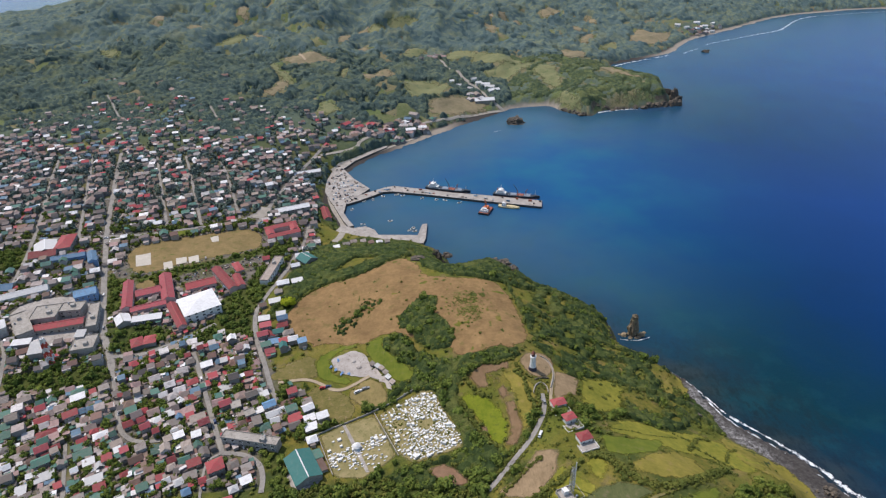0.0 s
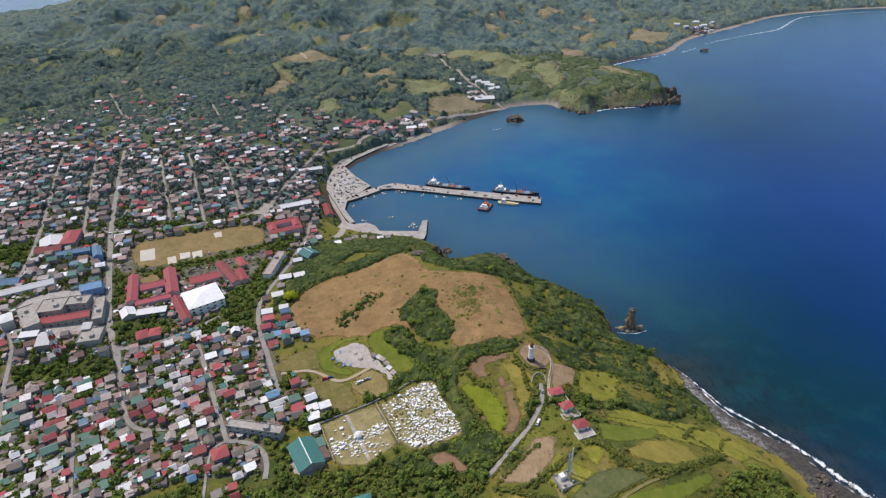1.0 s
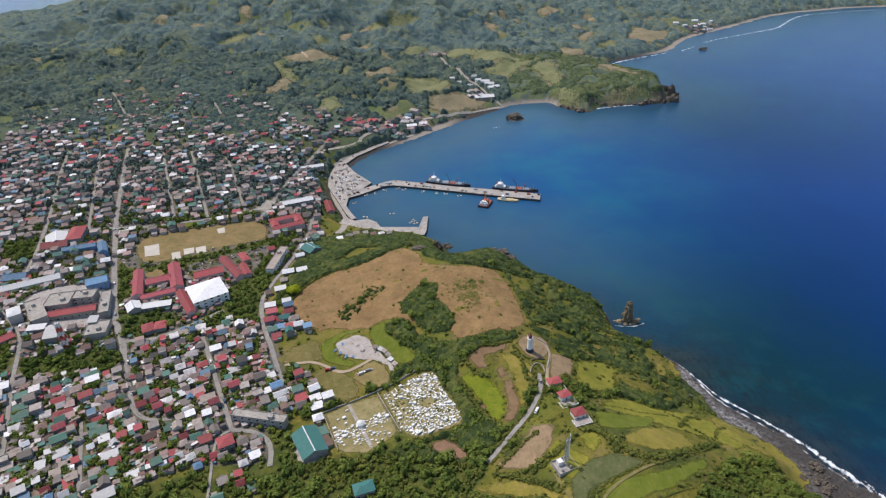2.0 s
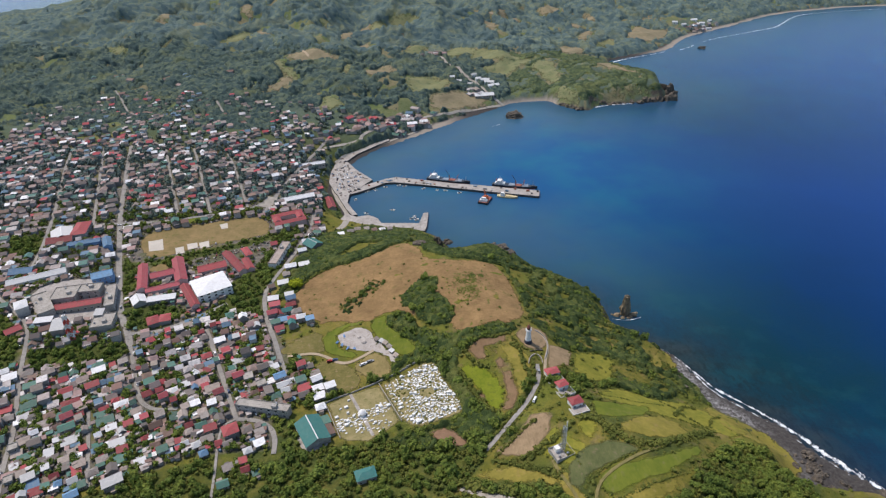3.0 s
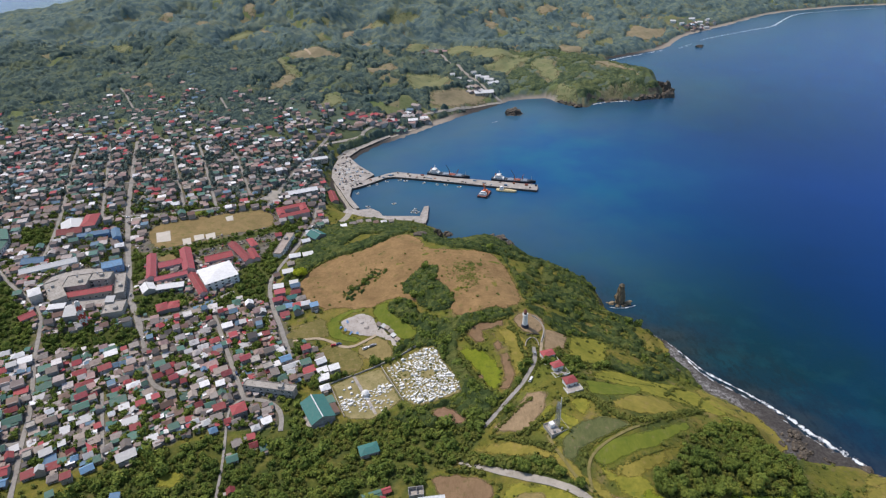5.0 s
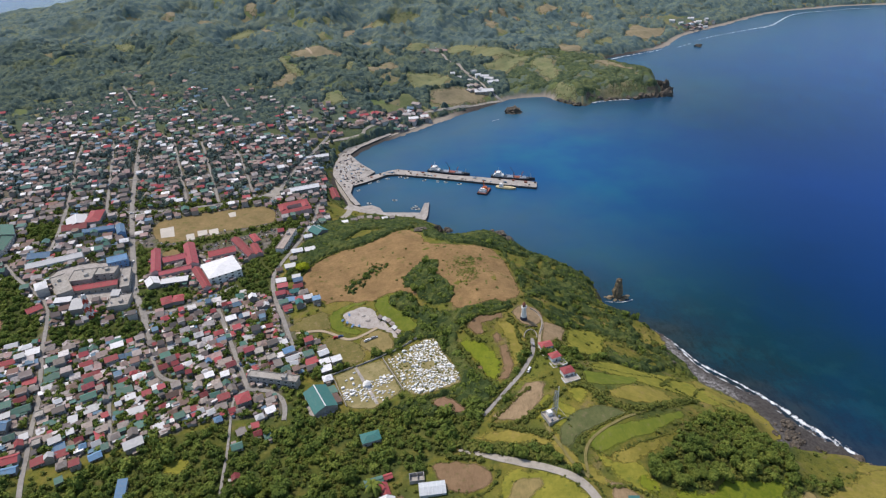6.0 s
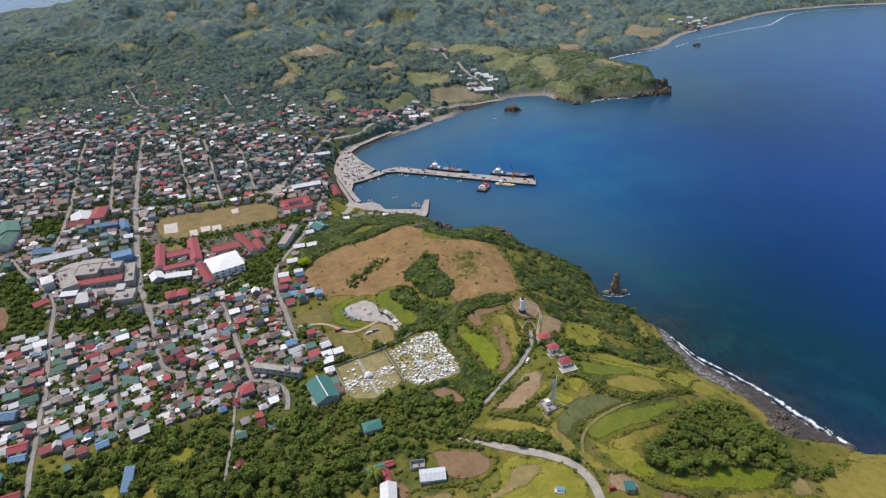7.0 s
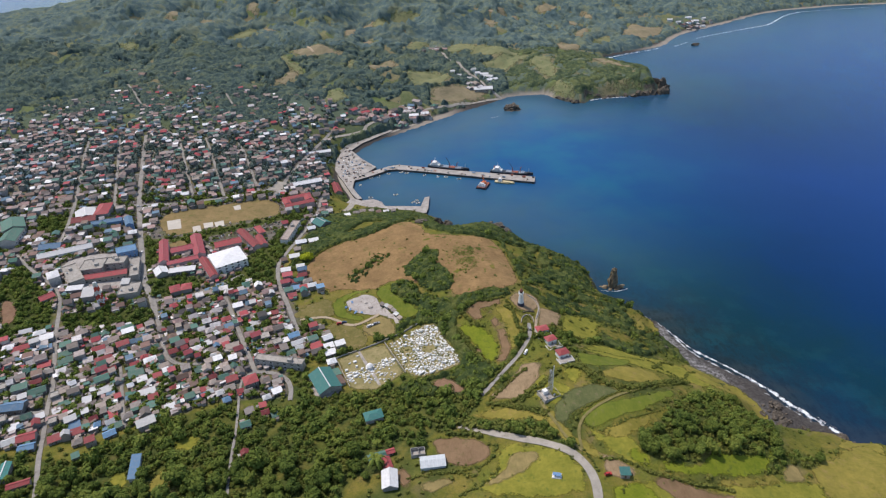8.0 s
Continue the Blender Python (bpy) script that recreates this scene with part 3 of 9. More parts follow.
def hip_roof(bm, l, w, z, rise, over=0.5, thick=0.15):
    L, W = l / 2 + over, w / 2 + over
    ze = z - over * rise / (w / 2)
    r = max(L - W, 0.02 * L)
    low = [bm.verts.new((x, y, ze)) for x, y in ((-L, -W), (L, -W), (L, W), (-L, W))]
    mid = [bm.verts.new((x, y, ze + thick)) for x, y in ((-L, -W), (L, -W), (L, W), (-L, W))]
    t = [bm.verts.new((-r, 0, z + rise)), bm.verts.new((r, 0, z + rise))]
    bm.faces.new(low[::-1])
    for i in range(4):
        j = (i + 1) % 4
        bm.faces.new((low[i], low[j], mid[j], mid[i]))
    bm.faces.new((mid[0], mid[1], t[1], t[0])), bm.faces.new((mid[2], mid[3], t[0], t[1]))
    bm.faces.new((mid[1], mid[2], t[1])), bm.faces.new((mid[3], mid[0], t[0]))
    return bm


def shed_roof(bm, l, w, z, rise, over=0.5, thick=0.15):
    L, W = l / 2 + over, w / 2 + over
    v = [bm.verts.new(p) for p in ((-L, -W, z), (L, -W, z), (L, W, z + rise), (-L, W, z + rise),
                                   (-L, -W, z + thick), (L, -W, z + thick), (L, W, z + rise + thick), (-L, W, z + rise + thick))]
    for f in ((3, 2, 1, 0), (4, 5, 6, 7), (0, 1, 5, 4), (1, 2, 6, 5), (2, 3, 7, 6), (3, 0, 4, 7)):
        bm.faces.new([v[i] for i in f])
    return bm


def flat_roof(bm, l, w, z, rise=0.0, over=0.25, thick=0.3):
    """A slab with a low parapet round it."""
    L, W = l / 2 + over, w / 2 + over
    box(bm, -L, L, -W, W, z, z + thick)
    for x0, x1, y0, y1 in ((-L, L, -W, -W + 0.25), (-L, L, W - 0.25, W), (-L, -L + 0.25, -W + 0.25, W - 0.25), (L - 0.25, L, -W + 0.25, W - 0.25)):
        box(bm, x0, x1, y0, y1, z + thick, z + thick + 0.6)
    return bm


ROOFS = {"gable": gable_roof, "hip": hip_roof, "shed": shed_roof, "flat": flat_roof}


def walls_mesh(bm, l, w, h, rise, kind):
    """Walls down into the slope of the ground, with gable ends where the roof has them."""
    box(bm, -l / 2, l / 2, -w / 2, w / 2, -2.5, h)
    if kind == "gable":
        for x in (-l / 2, l / 2 - 0.2):
            a = [bm.verts.new((x + dx, y, z)) for dx in (0, 0.2) for y, z in ((-w / 2, h), (w / 2, h), (0, h + rise))]
            bm.faces.new(a[:3][::-1]), bm.faces.new(a[3:])
            for i in range(3):
                bm.faces.new((a[i], a[(i + 1) % 3], a[3 + (i + 1) % 3], a[3 + i]))
    if kind == "shed":
        for x in (-l / 2, l / 2 - 0.2):
            a = [bm.verts.new((x + dx, y, z)) for dx in (0, 0.2) for y, z in ((-w / 2, h), (w / 2, h), (w / 2, h + rise))]
            bm.faces.new(a[:3][::-1]), bm.faces.new(a[3:])
            for i in range(3):
                bm.faces.new((a[i], a[(i + 1) % 3], a[3 + (i + 1) % 3], a[3 + i]))
        box(bm, -l / 2 + 0.2, l / 2 - 0.2, w / 2 - 0.2, w / 2, h, h + rise)
    return bm


def batch(name, templates, picks, places, scales, turns, material, parent=None, flat=True):
    """Many copies of small triangle meshes joined into one object."""
    V, T, base = [], [], 0
    for k, (tv, tf) in enumerate(templates):
        i = np.where(picks == k)[0]
        if not len(i):
            continue
        v = tv[None] * scales[i][:, None, :]
        c, s = np.cos(turns[i])[:, None], np.sin(turns[i])[:, None]
        v = np.stack([v[..., 0] * c - v[..., 1] * s, v[..., 0] * s + v[..., 1] * c, v[..., 2]], -1) + places[i][:, None, :]
        V.append(v.reshape(-1, 3))
        T.append((tf[None] + base + (np.arange(len(i)) * len(tv))[:, None, None]).reshape(-1, 3))
        base += len(i) * len(tv)
    V, T = np.concatenate(V).astype(np.float32), np.concatenate(T).astype(np.int32)
    mesh = bpy.data.meshes.new(name)
    mesh.vertices.add(len(V)), mesh.loops.add(T.size), mesh.polygons.add(len(T))
    mesh.vertices.foreach_set("co", V.ravel())
    mesh.loops.foreach_set("vertex_index", T.ravel())
    mesh.polygons.foreach_set("loop_start", np.arange(0, T.size, 3, dtype=np.int32))
    mesh.polygons.foreach_set("loop_total", np.full(len(T), 3, np.int32))
    mesh.update(calc_edges=True)
    if flat:
        mesh.shade_flat()
    mesh.materials.append(material)
    ob = new(name, mesh)
    ob.parent = parent
    return ob


def template(bm):
    """The vertices and triangles of a bmesh, for batch()."""
    bmesh.ops.triangulate(bm, faces=bm.faces)
    bm.verts.index_update()
    v = np.array([p.co[:] for p in bm.verts])
    f = np.array([[p.index for p in t.verts] for t in bm.faces])
    bm.free()
    return v, f


# ---- plan of town and woods ----
TOWN = np.array([(-420, 200), (-258, 214), (-205, 228), (-150, 246), (-97, 246), (-92, 330), (-112, 352), (-136, 400), (-140, 470), (-112, 520),
                 (-108, 560), (-122, 640), (-128, 720), (-132, 800), (-110, 862), (-50, 912), (-60, 940), (-150, 985), (-330, 1030),
                 (-520, 1110), (-760, 1060), (-900, 800), (-760, 520), (-560, 330)], float)
WOODS = {
    "wall_trees": [(-39, 301), (-26, 307), (-10, 319), (-3, 324), (-9, 332), (-21, 322), (-30, 314), (-40, 308)],
    "warehouse_trees": [(-84, 304), (-72, 306), (-62, 298), (-67, 289), (-76, 285), (-80, 277), (-87, 286)],
    "warehouse_south": [(-108, 274), (-100, 281), (-93, 272), (-87, 250), (-77, 243), (-62, 246), (-40, 247), (-29, 255), (-25, 246), (-29, 234), (-60, 225), (-89, 229), (-104, 249)],
    "cemetery_south": [(-26, 263), (-14, 248), (-3, 248), (13, 259), (24, 258), (35, 249), (26, 240), (11, 230), (0, 235), (-10, 243), (-23, 246)],
    "track_trees": [(-112, 331), (-99, 333), (-88, 328), (-84, 317), (-92, 311), (-103, 319)],
    "hill_rim": [(-118, 413), (-112, 429), (-105, 447), (-87, 458), (-53, 467), (-36, 478), (-18, 497), (-30, 510), (-46, 494), (-62, 484), (-98, 474), (-119, 457), (-128, 434), (-132, 414)],
    "brow": [(146, 317), (165, 316), (187, 324), (189, 312), (179, 291), (162, 276), (140, 274), (129, 286)],
    "left": [(-395, 415), (-390, 445), (-329, 381), (-312, 343), (-323, 335), (-347, 330)],
    "belt": [(-311, 358), (-283, 369), (-242, 367), (-235, 351), (-264, 343), (-301, 336)],
    "gym": [(-191, 402), (-174, 420), (-159, 447), (-147, 417), (-163, 394), (-180, 382)],
    "field_south": [(-284, 514), (-263, 496), (-245, 505), (-216, 520), (-183, 536), (-162, 555), (-159, 539), (-191, 518), (-213, 507), (-239, 488), (-264, 483)],
    "street": [(-297, 500), (-277, 492), (-259, 439), (-265, 426), (-273, 441)],
    "school": [(-263, 415), (-244, 416), (-214, 411), (-204, 403), (-210, 389), (-230, 380), (-246, 387)],
    "east": [(-177, 454), (-162, 464), (-154, 512), (-135, 475), (-144, 438), (-139, 394), (-162, 391), (-173, 411)],
    "northeast": [(-160, 546), (-137, 580), (-131, 552), (-143, 521), (-153, 524)],
    "field_north": [(-313, 571), (-269, 598), (-194, 622), (-187, 609), (-234, 589), (-293, 569)],
    "road_east": [(-118, 518), (-97, 553), (-73, 573), (-67, 503), (-93, 467), (-119, 444), (-130, 460), (-124, 493)],
    "quay": [(-98, 585), (-60, 590), (-20, 570), (-9, 500), (-61, 506), (-93, 512)],
    "park": [(-435, 551), (-400, 561), (-384, 520), (-411, 515)],
    "north": [(-105, 467), (-67, 504), (-31, 531), (20, 560), (-60, 600), (-110, 560), (-120, 500)],
    "knoll": [(-21, 390), (-14, 401), (-5, 411), (8, 412), (12, 403), (7, 388), (17, 374), (22, 355), (18, 345), (4, 348), (-8, 362), (-11, 375), (-19, 379)],
    "scrub": [(-73, 397), (-69, 405), (-59, 405), (-52, 418), (-43, 426), (-32, 419), (-41, 409), (-51, 400), (-58, 387), (-67, 382), (-72, 390)],
    "saddle": [(-34, 371), (-19, 373), (-7, 350), (14, 333), (42, 332), (65, 335), (66, 327), (40, 313), (27, 318), (16, 301), (21, 281), (12, 297),
               (4, 312), (-19, 317), (-33, 304), (-46, 303), (-19, 327), (-5, 332), (-29, 354)],
    "cliff": [(0, 468), (-10, 560), (40, 560), (100, 520), (165, 430), (175, 385), (205, 330), (207, 290), (183, 296), (156, 296), (140, 296), (112, 300), (94, 321),
              (79, 345), (78, 385), (72, 433), (26, 440)],
    "south": [(116, 171), (135, 181), (143, 193), (163, 209), (197, 236), (209, 233), (229, 228), (214, 189), (208, 171), (185, 164), (165, 161), (149, 160), (149, 155), (139, 149), (133, 150), (134, 155), (119, 156), (115, 163)],
    "cove": [(152, 148), (170, 157), (210, 169), (230, 170), (238, 165), (232, 160), (213, 157), (203, 158), (189, 150), (159, 147)],
    "grove": [(-310, 205), (-257, 207), (-240, 199), (-223, 200), (-204, 223), (-174, 235), (-145, 240), (-105, 236), (-82, 240), (-60, 247), (-20, 246),
              (-5, 256), (20, 252), (34, 232), (28, 216), (9, 200), (-48, 194), (-58, 152), (-62, 128), (-300, 140)],
    "harbour_bank": [(-130, 700), (-114, 704), (-104, 676), (-96, 655), (-88, 640), (-100, 630), (-120, 650)],
    "promenade": [(-129, 725), (-126, 740), (-129, 775), (-122, 822), (-100, 856), (-70, 894), (-66, 908), (-112, 874), (-138, 820), (-142, 760)],
    "barns": [(-65, 221), (-12, 211), (-3, 200), (-9, 187), (-20, 185), (-30, 181), (-42, 188), (-47, 175), (-54, 161), (-66, 192)],
    "lane_west": [(-12, 334), (5, 334), (19, 331), (19, 312), (20, 293), (27, 274), (34, 258), (46, 247), (35, 230), (23, 227), (4, 233), (-12, 236), (-28, 246), (-10, 253), (9, 256), (19, 259), (19, 273), (11, 292), (4, 312), (-12, 325)],
    "bend": [(29, 189), (18, 207), (40, 200), (68, 184), (82, 172), (77, 166), (59, 178)],
    "slope": [(74, 270), (101, 302), (132, 296), (126, 278), (105, 267), (99, 262), (106, 245), (96, 255)],
    "lane": [(44, 246), (68, 276), (72, 280), (63, 258), (47, 241)],
    "roadside": [(47, 226), (63, 236), (52, 238), (34, 224)],
    "barn": [(-48, 189), (-20, 192), (-5, 196), (-13, 182), (-26, 186), (-45, 160)],
}


def slope_grass(x, y):
    """1 on the grassy ledges of the seaward slope, 0 where scrub covers it."""
    x, y = np.asarray(x, float), np.asarray(y, float)
    g = step(0.16, 0.30, lumps(x, y, 30, 71, 3) - 0.05)
    for cx, cy, rx, ry in ((128, 312, 20, 13), (181, 346, 9, 20), (100, 352, 18, 7), (84, 420, 10, 16), (108, 300, 14, 7), (150, 303, 16, 8)):
        g = np.maximum(g, step(1.15, 0.75, np.hypot((x - cx) / rx, (y - cy) / ry) + 0.35 * lumps(x, y, 14, 77, 2)))
    return g * step(70, 80, x) * step(285, 292, y)


def glade(x, y):
    """High in the grassy openings of the grove."""
    return lumps(np.asarray(x, float), np.asarray(y, float), 34, 71, 3)


def in_woods(x, y):
    hit = np.zeros(np.shape(x), bool)
    for p in WOODS.values():
        hit |= inside(np.asarray(x, float), np.asarray(y, float), np.array(p, float))
    return hit


def spaced(*stretches):
    """Coordinates at the given steps: (from, to, step) ..."""
    out = [np.arange(a, b, s) for a, b, s in stretches]
    return np.concatenate(out + [[stretches[-1][1]]])


def float_layer(mesh, name, values):
    mesh.attributes.new(name, "FLOAT", "POINT").data.foreach_set("value", np.asarray(values, np.float32))


def grid_mesh(name, xs, ys, z, keep, material, layers=(), smooth=True):
    """A sheet over the grid, without the cells that keep leaves out."""
    nx, ny = len(xs), len(ys)
    X, Y = np.meshgrid(xs, ys)
    verts = np.stack([X, Y, z], -1).reshape(-1, 3)
    i = np.arange(nx * ny).reshape(ny, nx)
    quads = np.stack([i[:-1, :-1], i[:-1, 1:], i[1:, 1:], i[1:, :-1]], -1)[keep]
    used, inv = np.unique(quads, return_inverse=True)
    mesh = bpy.data.meshes.new(name)
    mesh.from_pydata(verts[used].tolist(), [], inv.reshape(-1, 4).tolist())
    for key, values in layers:
        float_layer(mesh, key, np.asarray(values).reshape(-1)[used])
    if smooth:
        mesh.shade_smooth()
    mesh.materials.append(material)
    return new(name, mesh)


GX = spaced((-3200, -1000, 34), (-1000, -430, 8), (-430, 340, 4), (340, 900, 8), (900, 2900, 32))
GY = spaced((-700, 60, 24), (60, 640, 4), (640, 1300, 6), (1300, 2000, 10), (2000, 3300, 22))
MX, MY = np.meshgrid(GX, GY)
GD = shore(MX, MY)
GZ = ground(MX, MY, GD)


def level(x, y):
    """Height of the ground sheet as meshed."""
    x, y = np.atleast_1d(np.asarray(x, float)), np.atleast_1d(np.asarray(y, float))
    i = np.clip(np.searchsorted(GX, x) - 1, 0, len(GX) - 2)
    j = np.clip(np.searchsorted(GY, y) - 1, 0, len(GY) - 2)
    u = (x - GX[i]) / (GX[i + 1] - GX[i])
    v = (y - GY[j]) / (GY[j + 1] - GY[j])
    return (GZ[j, i] * (1 - u) + GZ[j, i + 1] * u) * (1 - v) + (GZ[j + 1, i] * (1 - u) + GZ[j + 1, i + 1] * u) * v


def at_ground(x, y):
    i = min(max(int(GX.searchsorted(x)) - 1, 0), len(GX) - 2)
    j = min(max(int(GY.searchsorted(y)) - 1, 0), len(GY) - 2)
    u, v = (x - GX[i]) / (GX[i + 1] - GX[i]), (y - GY[j]) / (GY[j + 1] - GY[j])
    return float((GZ[j, i] * (1 - u) + GZ[j, i + 1] * u) * (1 - v) + (GZ[j + 1, i] * (1 - u) + GZ[j + 1, i + 1] * u) * v)


HILL_PASTURES = []


def pasture(kind, points, label):
    HILL_PASTURES.append((kind, points, label))


pasture("hillolive", [(-431, 1371), (-407, 1427), (-386, 1451), (-361, 1449), (-344, 1380), (-386, 1384)], "yellow-green hilltop pasture")
pasture("hilltan", [(-362, 1454), (-333, 1442), (-296, 1378), (-327, 1380)], "dry olive ridge pasture")
pasture("hilltan", [(-568, 1407), (-625, 1677), (-601, 1710), (-575, 1606), (-554, 1466)], "tan spur pasture")
pasture("hilltan", [(-491, 1414), (-535, 1613), (-463, 1468), (-434, 1419), (-479, 1409)], "brown hillside field")
pasture("hilltan", [(-419, 1586), (-398, 1626), (-408, 1736), (-378, 1556), (-395, 1559)], "tan field below the ridge")
pasture("hilltan", [(-623, 1359), (-610, 1372), (-593, 1342), (-613, 1340)], "small bare hill field")
pasture("hillolive", [(-773, 1354), (-750, 1371), (-728, 1338), (-729, 1287)], "yellow-green hillside field")
pasture("hillolive", [(-526, 1313), (-513, 1333), (-500, 1339), (-512, 1304)], "olive strip on a spur")
pasture("hillolive", [(-293, 1258), (-264, 1245), (-251, 1211), (-219, 1156), (-193, 1111), (-245, 1150)], "olive pasture bending down the slope")
pasture("hilltan", [(-267, 1089), (-252, 1162), (-222, 1155), (-222, 1059), (-254, 1056)], "bare brown hillside field")
pasture("hilltan", [(-278, 1304), (-242, 1328), (-153, 1299), (-151, 1246), (-199, 1263), (-241, 1240)], "tan ridge pasture")
pasture("hillolive", [(-225, 1504), (-205, 1536), (-183, 1520), (-198, 1497)], "olive knoll pasture")
pasture("hilltan", [(-164, 1383), (-160, 1518), (-114, 1567), (-89, 1535), (-118, 1496), (-138, 1398)], "tan spur pasture")
pasture("hillolive", [(-106, 1540), (-50, 1561), (-35, 1578), (21, 1560), (27, 1533), (-2, 1546), (-15, 1436), (-37, 1554), (-74, 1431)], "long olive ridge pasture")
pasture("hilltan", [(-36, 1397), (-15, 1438), (-1, 1437), (-28, 1395)], "tan field under the ridge")
pasture("hilltan", [(-131, 1387), (-101, 1420), (-83, 1370), (-112, 1367)], "small brown field")
pasture("hillolive", [(-29, 1327), (-4, 1389), (22, 1408), (42, 1374), (13, 1331)], "bright green hillside field")
pasture("hillolive", [(-143, 1143), (-131, 1248), (-118, 1293), (-123, 1154)], "olive slope pasture")
pasture("hilltan", [(-98, 1198), (-46, 1231), (-32, 1190), (-76, 1132), (-87, 1130)], "tan slope pasture")
pasture("hillolive", [(-15, 1181), (43, 1170), (86, 1116), (49, 1081), (2, 1057), (-15, 1102)], "olive rounded pasture hill")
pasture("hilltan", [(25, 1056), (92, 1097), (143, 1058), (102, 1029), (25, 1002)], "brown hillside above the coast road")
pasture("hillolive", [(59, 1306), (93, 1406), (131, 1366), (153, 1332), (86, 1303)], "green crop field by the hill road")
pasture("hillolive", [(127, 1344), (152, 1342), (210, 1311), (241, 1261), (175, 1236), (128, 1294)], "olive pasture on the headland's neck")
pasture("hillolive", [(135, 1214), (202, 1260), (266, 1266), (234, 1221), (176, 1159), (146, 1189)], "yellow-green slope of the headland")
pasture("hilltan", [(182, 1580), (219, 1673), (222, 1561), (203, 1469), (187, 1486)], "tan field on the far slope")
pasture("hilltan", [(225, 1718), (268, 1696), (294, 1592), (250, 1624)], "tan ridge crest")
pasture("hilltan", [(352, 1745), (465, 1985), (433, 1793), (376, 1690)], "brown field on the far slope")
pasture("hilltan", [(430, 1731), (449, 1667), (446, 1583), (410, 1551)], "tan field on the far slope")
pasture("hilltan", [(382, 1440), (461, 1594), (454, 1505), (404, 1408)], "tan field on the far slope")
pasture("hillolive", [(428, 1413), (483, 1491), (501, 1444), (450, 1401)], "olive field above the far shore")
pasture("hilltan", [(517, 1473), (585, 1632), (627, 1596), (691, 1634), (655, 1540), (583, 1470)], "broad dry pasture above the far shore")
pasture("hilltan", [(336, 1411), (370, 1401), (398, 1371), (374, 1316), (325, 1294)], "tan field near the far shore")
pasture("hilltan", [(475, 1755), (502, 1724), (503, 1657), (482, 1657)], "tan field on the far slope")
pasture("hillolive", [(-166, 979), (-151, 1028), (-131, 1016), (-117, 989), (-136, 966)], "yellow-green grass above the town")
pasture("hillolive", [(-666, 1362), (-620, 1330), (-578, 1297), (-611, 1285)], "olive field among woods")
pasture("hillolive", [(258, 1078), (279, 1082), (288, 1052), (298, 1019), (275, 1032), (261, 1055)], "grassy spur of the headland")
pasture("hillolive", [(235, 1209), (277, 1244), (294, 1212), (282, 1125), (268, 1093), (251, 1139)], "grassy crest of the headland")
pasture("hilltan", [(364, 1231), (403, 1167), (422, 1108), (430, 1067), (406, 1108), (365, 1154)], "dry grass brow of the headland")
pasture("hillolive", [(358, 1050), (387, 1059), (417, 1058), (432, 1050), (400, 1045), (367, 1041)], "grassy seaward slope of the headland")


def on_pasture(x, y):
    """Whether a place lies on one of the hill pastures."""
    hit = np.zeros(np.shape(x), bool)
    bx, by = x + 9 * lumps(x, y, 45, 26, 3), y + 9 * lumps(x, y, 40, 27, 3)
    for _, points, _ in HILL_PASTURES:
        hit |= inside(bx, by, np.array(points, float))
    return hit


def clearing(x, y):
    """1 on open pasture, 0 under trees."""
    wx, wy = x + 45 * lumps(x, y, 170, 24, 3), y + 45 * lumps(x, y, 140, 25, 3)
    far = step(0.02, 0.3, lumps(wx, wy, 260, 21, 5) + 0.45 * lumps(wx, wy, 70, 22, 3) - 0.30)
    near = step(-0.5, 0.3, lumps(x, y, 130, 23, 3) + 0.25)
    w = step(620, 900, y)
    return np.maximum(near * (1 - w) + far * w, on_pasture(x, y) * w)


GO = np.maximum(clearing(MX, MY) * (1 - 0.9 * in_woods(MX, MY)), slope_grass(MX, MY))
GO = np.where((MY < 262) & (MX < 40) & in_woods(MX, MY), 0.5 * step(0.34, 0.46, glade(MX, MY)), GO)
beach = step(4, -1, GD - strand_width(MX, MY) + 3 * lumps(MX, MY, 40, 31, 2)) * (GD > -30)
sandy = step(19, 11, GD) * np.maximum(step(500, 580, MX) * step(1350, 1450, MY), np.maximum(step(80, 20, np.abs(MX - 20)) * step(830, 880, MY) * step(1100, 1050, MY), step(8, 4, GD) * step(62, 50, np.abs(MX - 208)) * step(1040, 1055, MY) * step(1120, 1100, MY)))
inland = strand_width(MX, MY) - GD
cobbles = beach * step(200, 215, MY) * step(352, 338, MY) * (MX > 180) * np.maximum(step(12, 7, inland) * step(250, 285, MY), 0.08 + 0.25 * step(9, 4, inland)) * step(-2, 1, inland)
yards = np.where(inside(MX, MY, TOWN) & ~in_woods(MX, MY), (0.35 + 0.65 * step(-0.7, 0.1, lumps(MX, MY, 50, 41, 3))) * step(900, 700, MY), 0)
keep = np.max([GD[:-1, :-1], GD[1:, :-1], GD[:-1, 1:], GD[1:, 1:]], 0) > -45
# the last layer brings in hill pasture and its painted haze with distance
land_sheet = grid_mesh("ground", GX, GY, GZ, keep, LAND, [("open_ground", GO), ("beach", beach), ("cobbles", cobbles), ("sand", sandy), ("yards", yards), ("upland_haze", step(780, 1000, MY))])
tagged(land_sheet, "hilly green coastal land of scrub, pasture and dark rock", "ground", kind="structure")

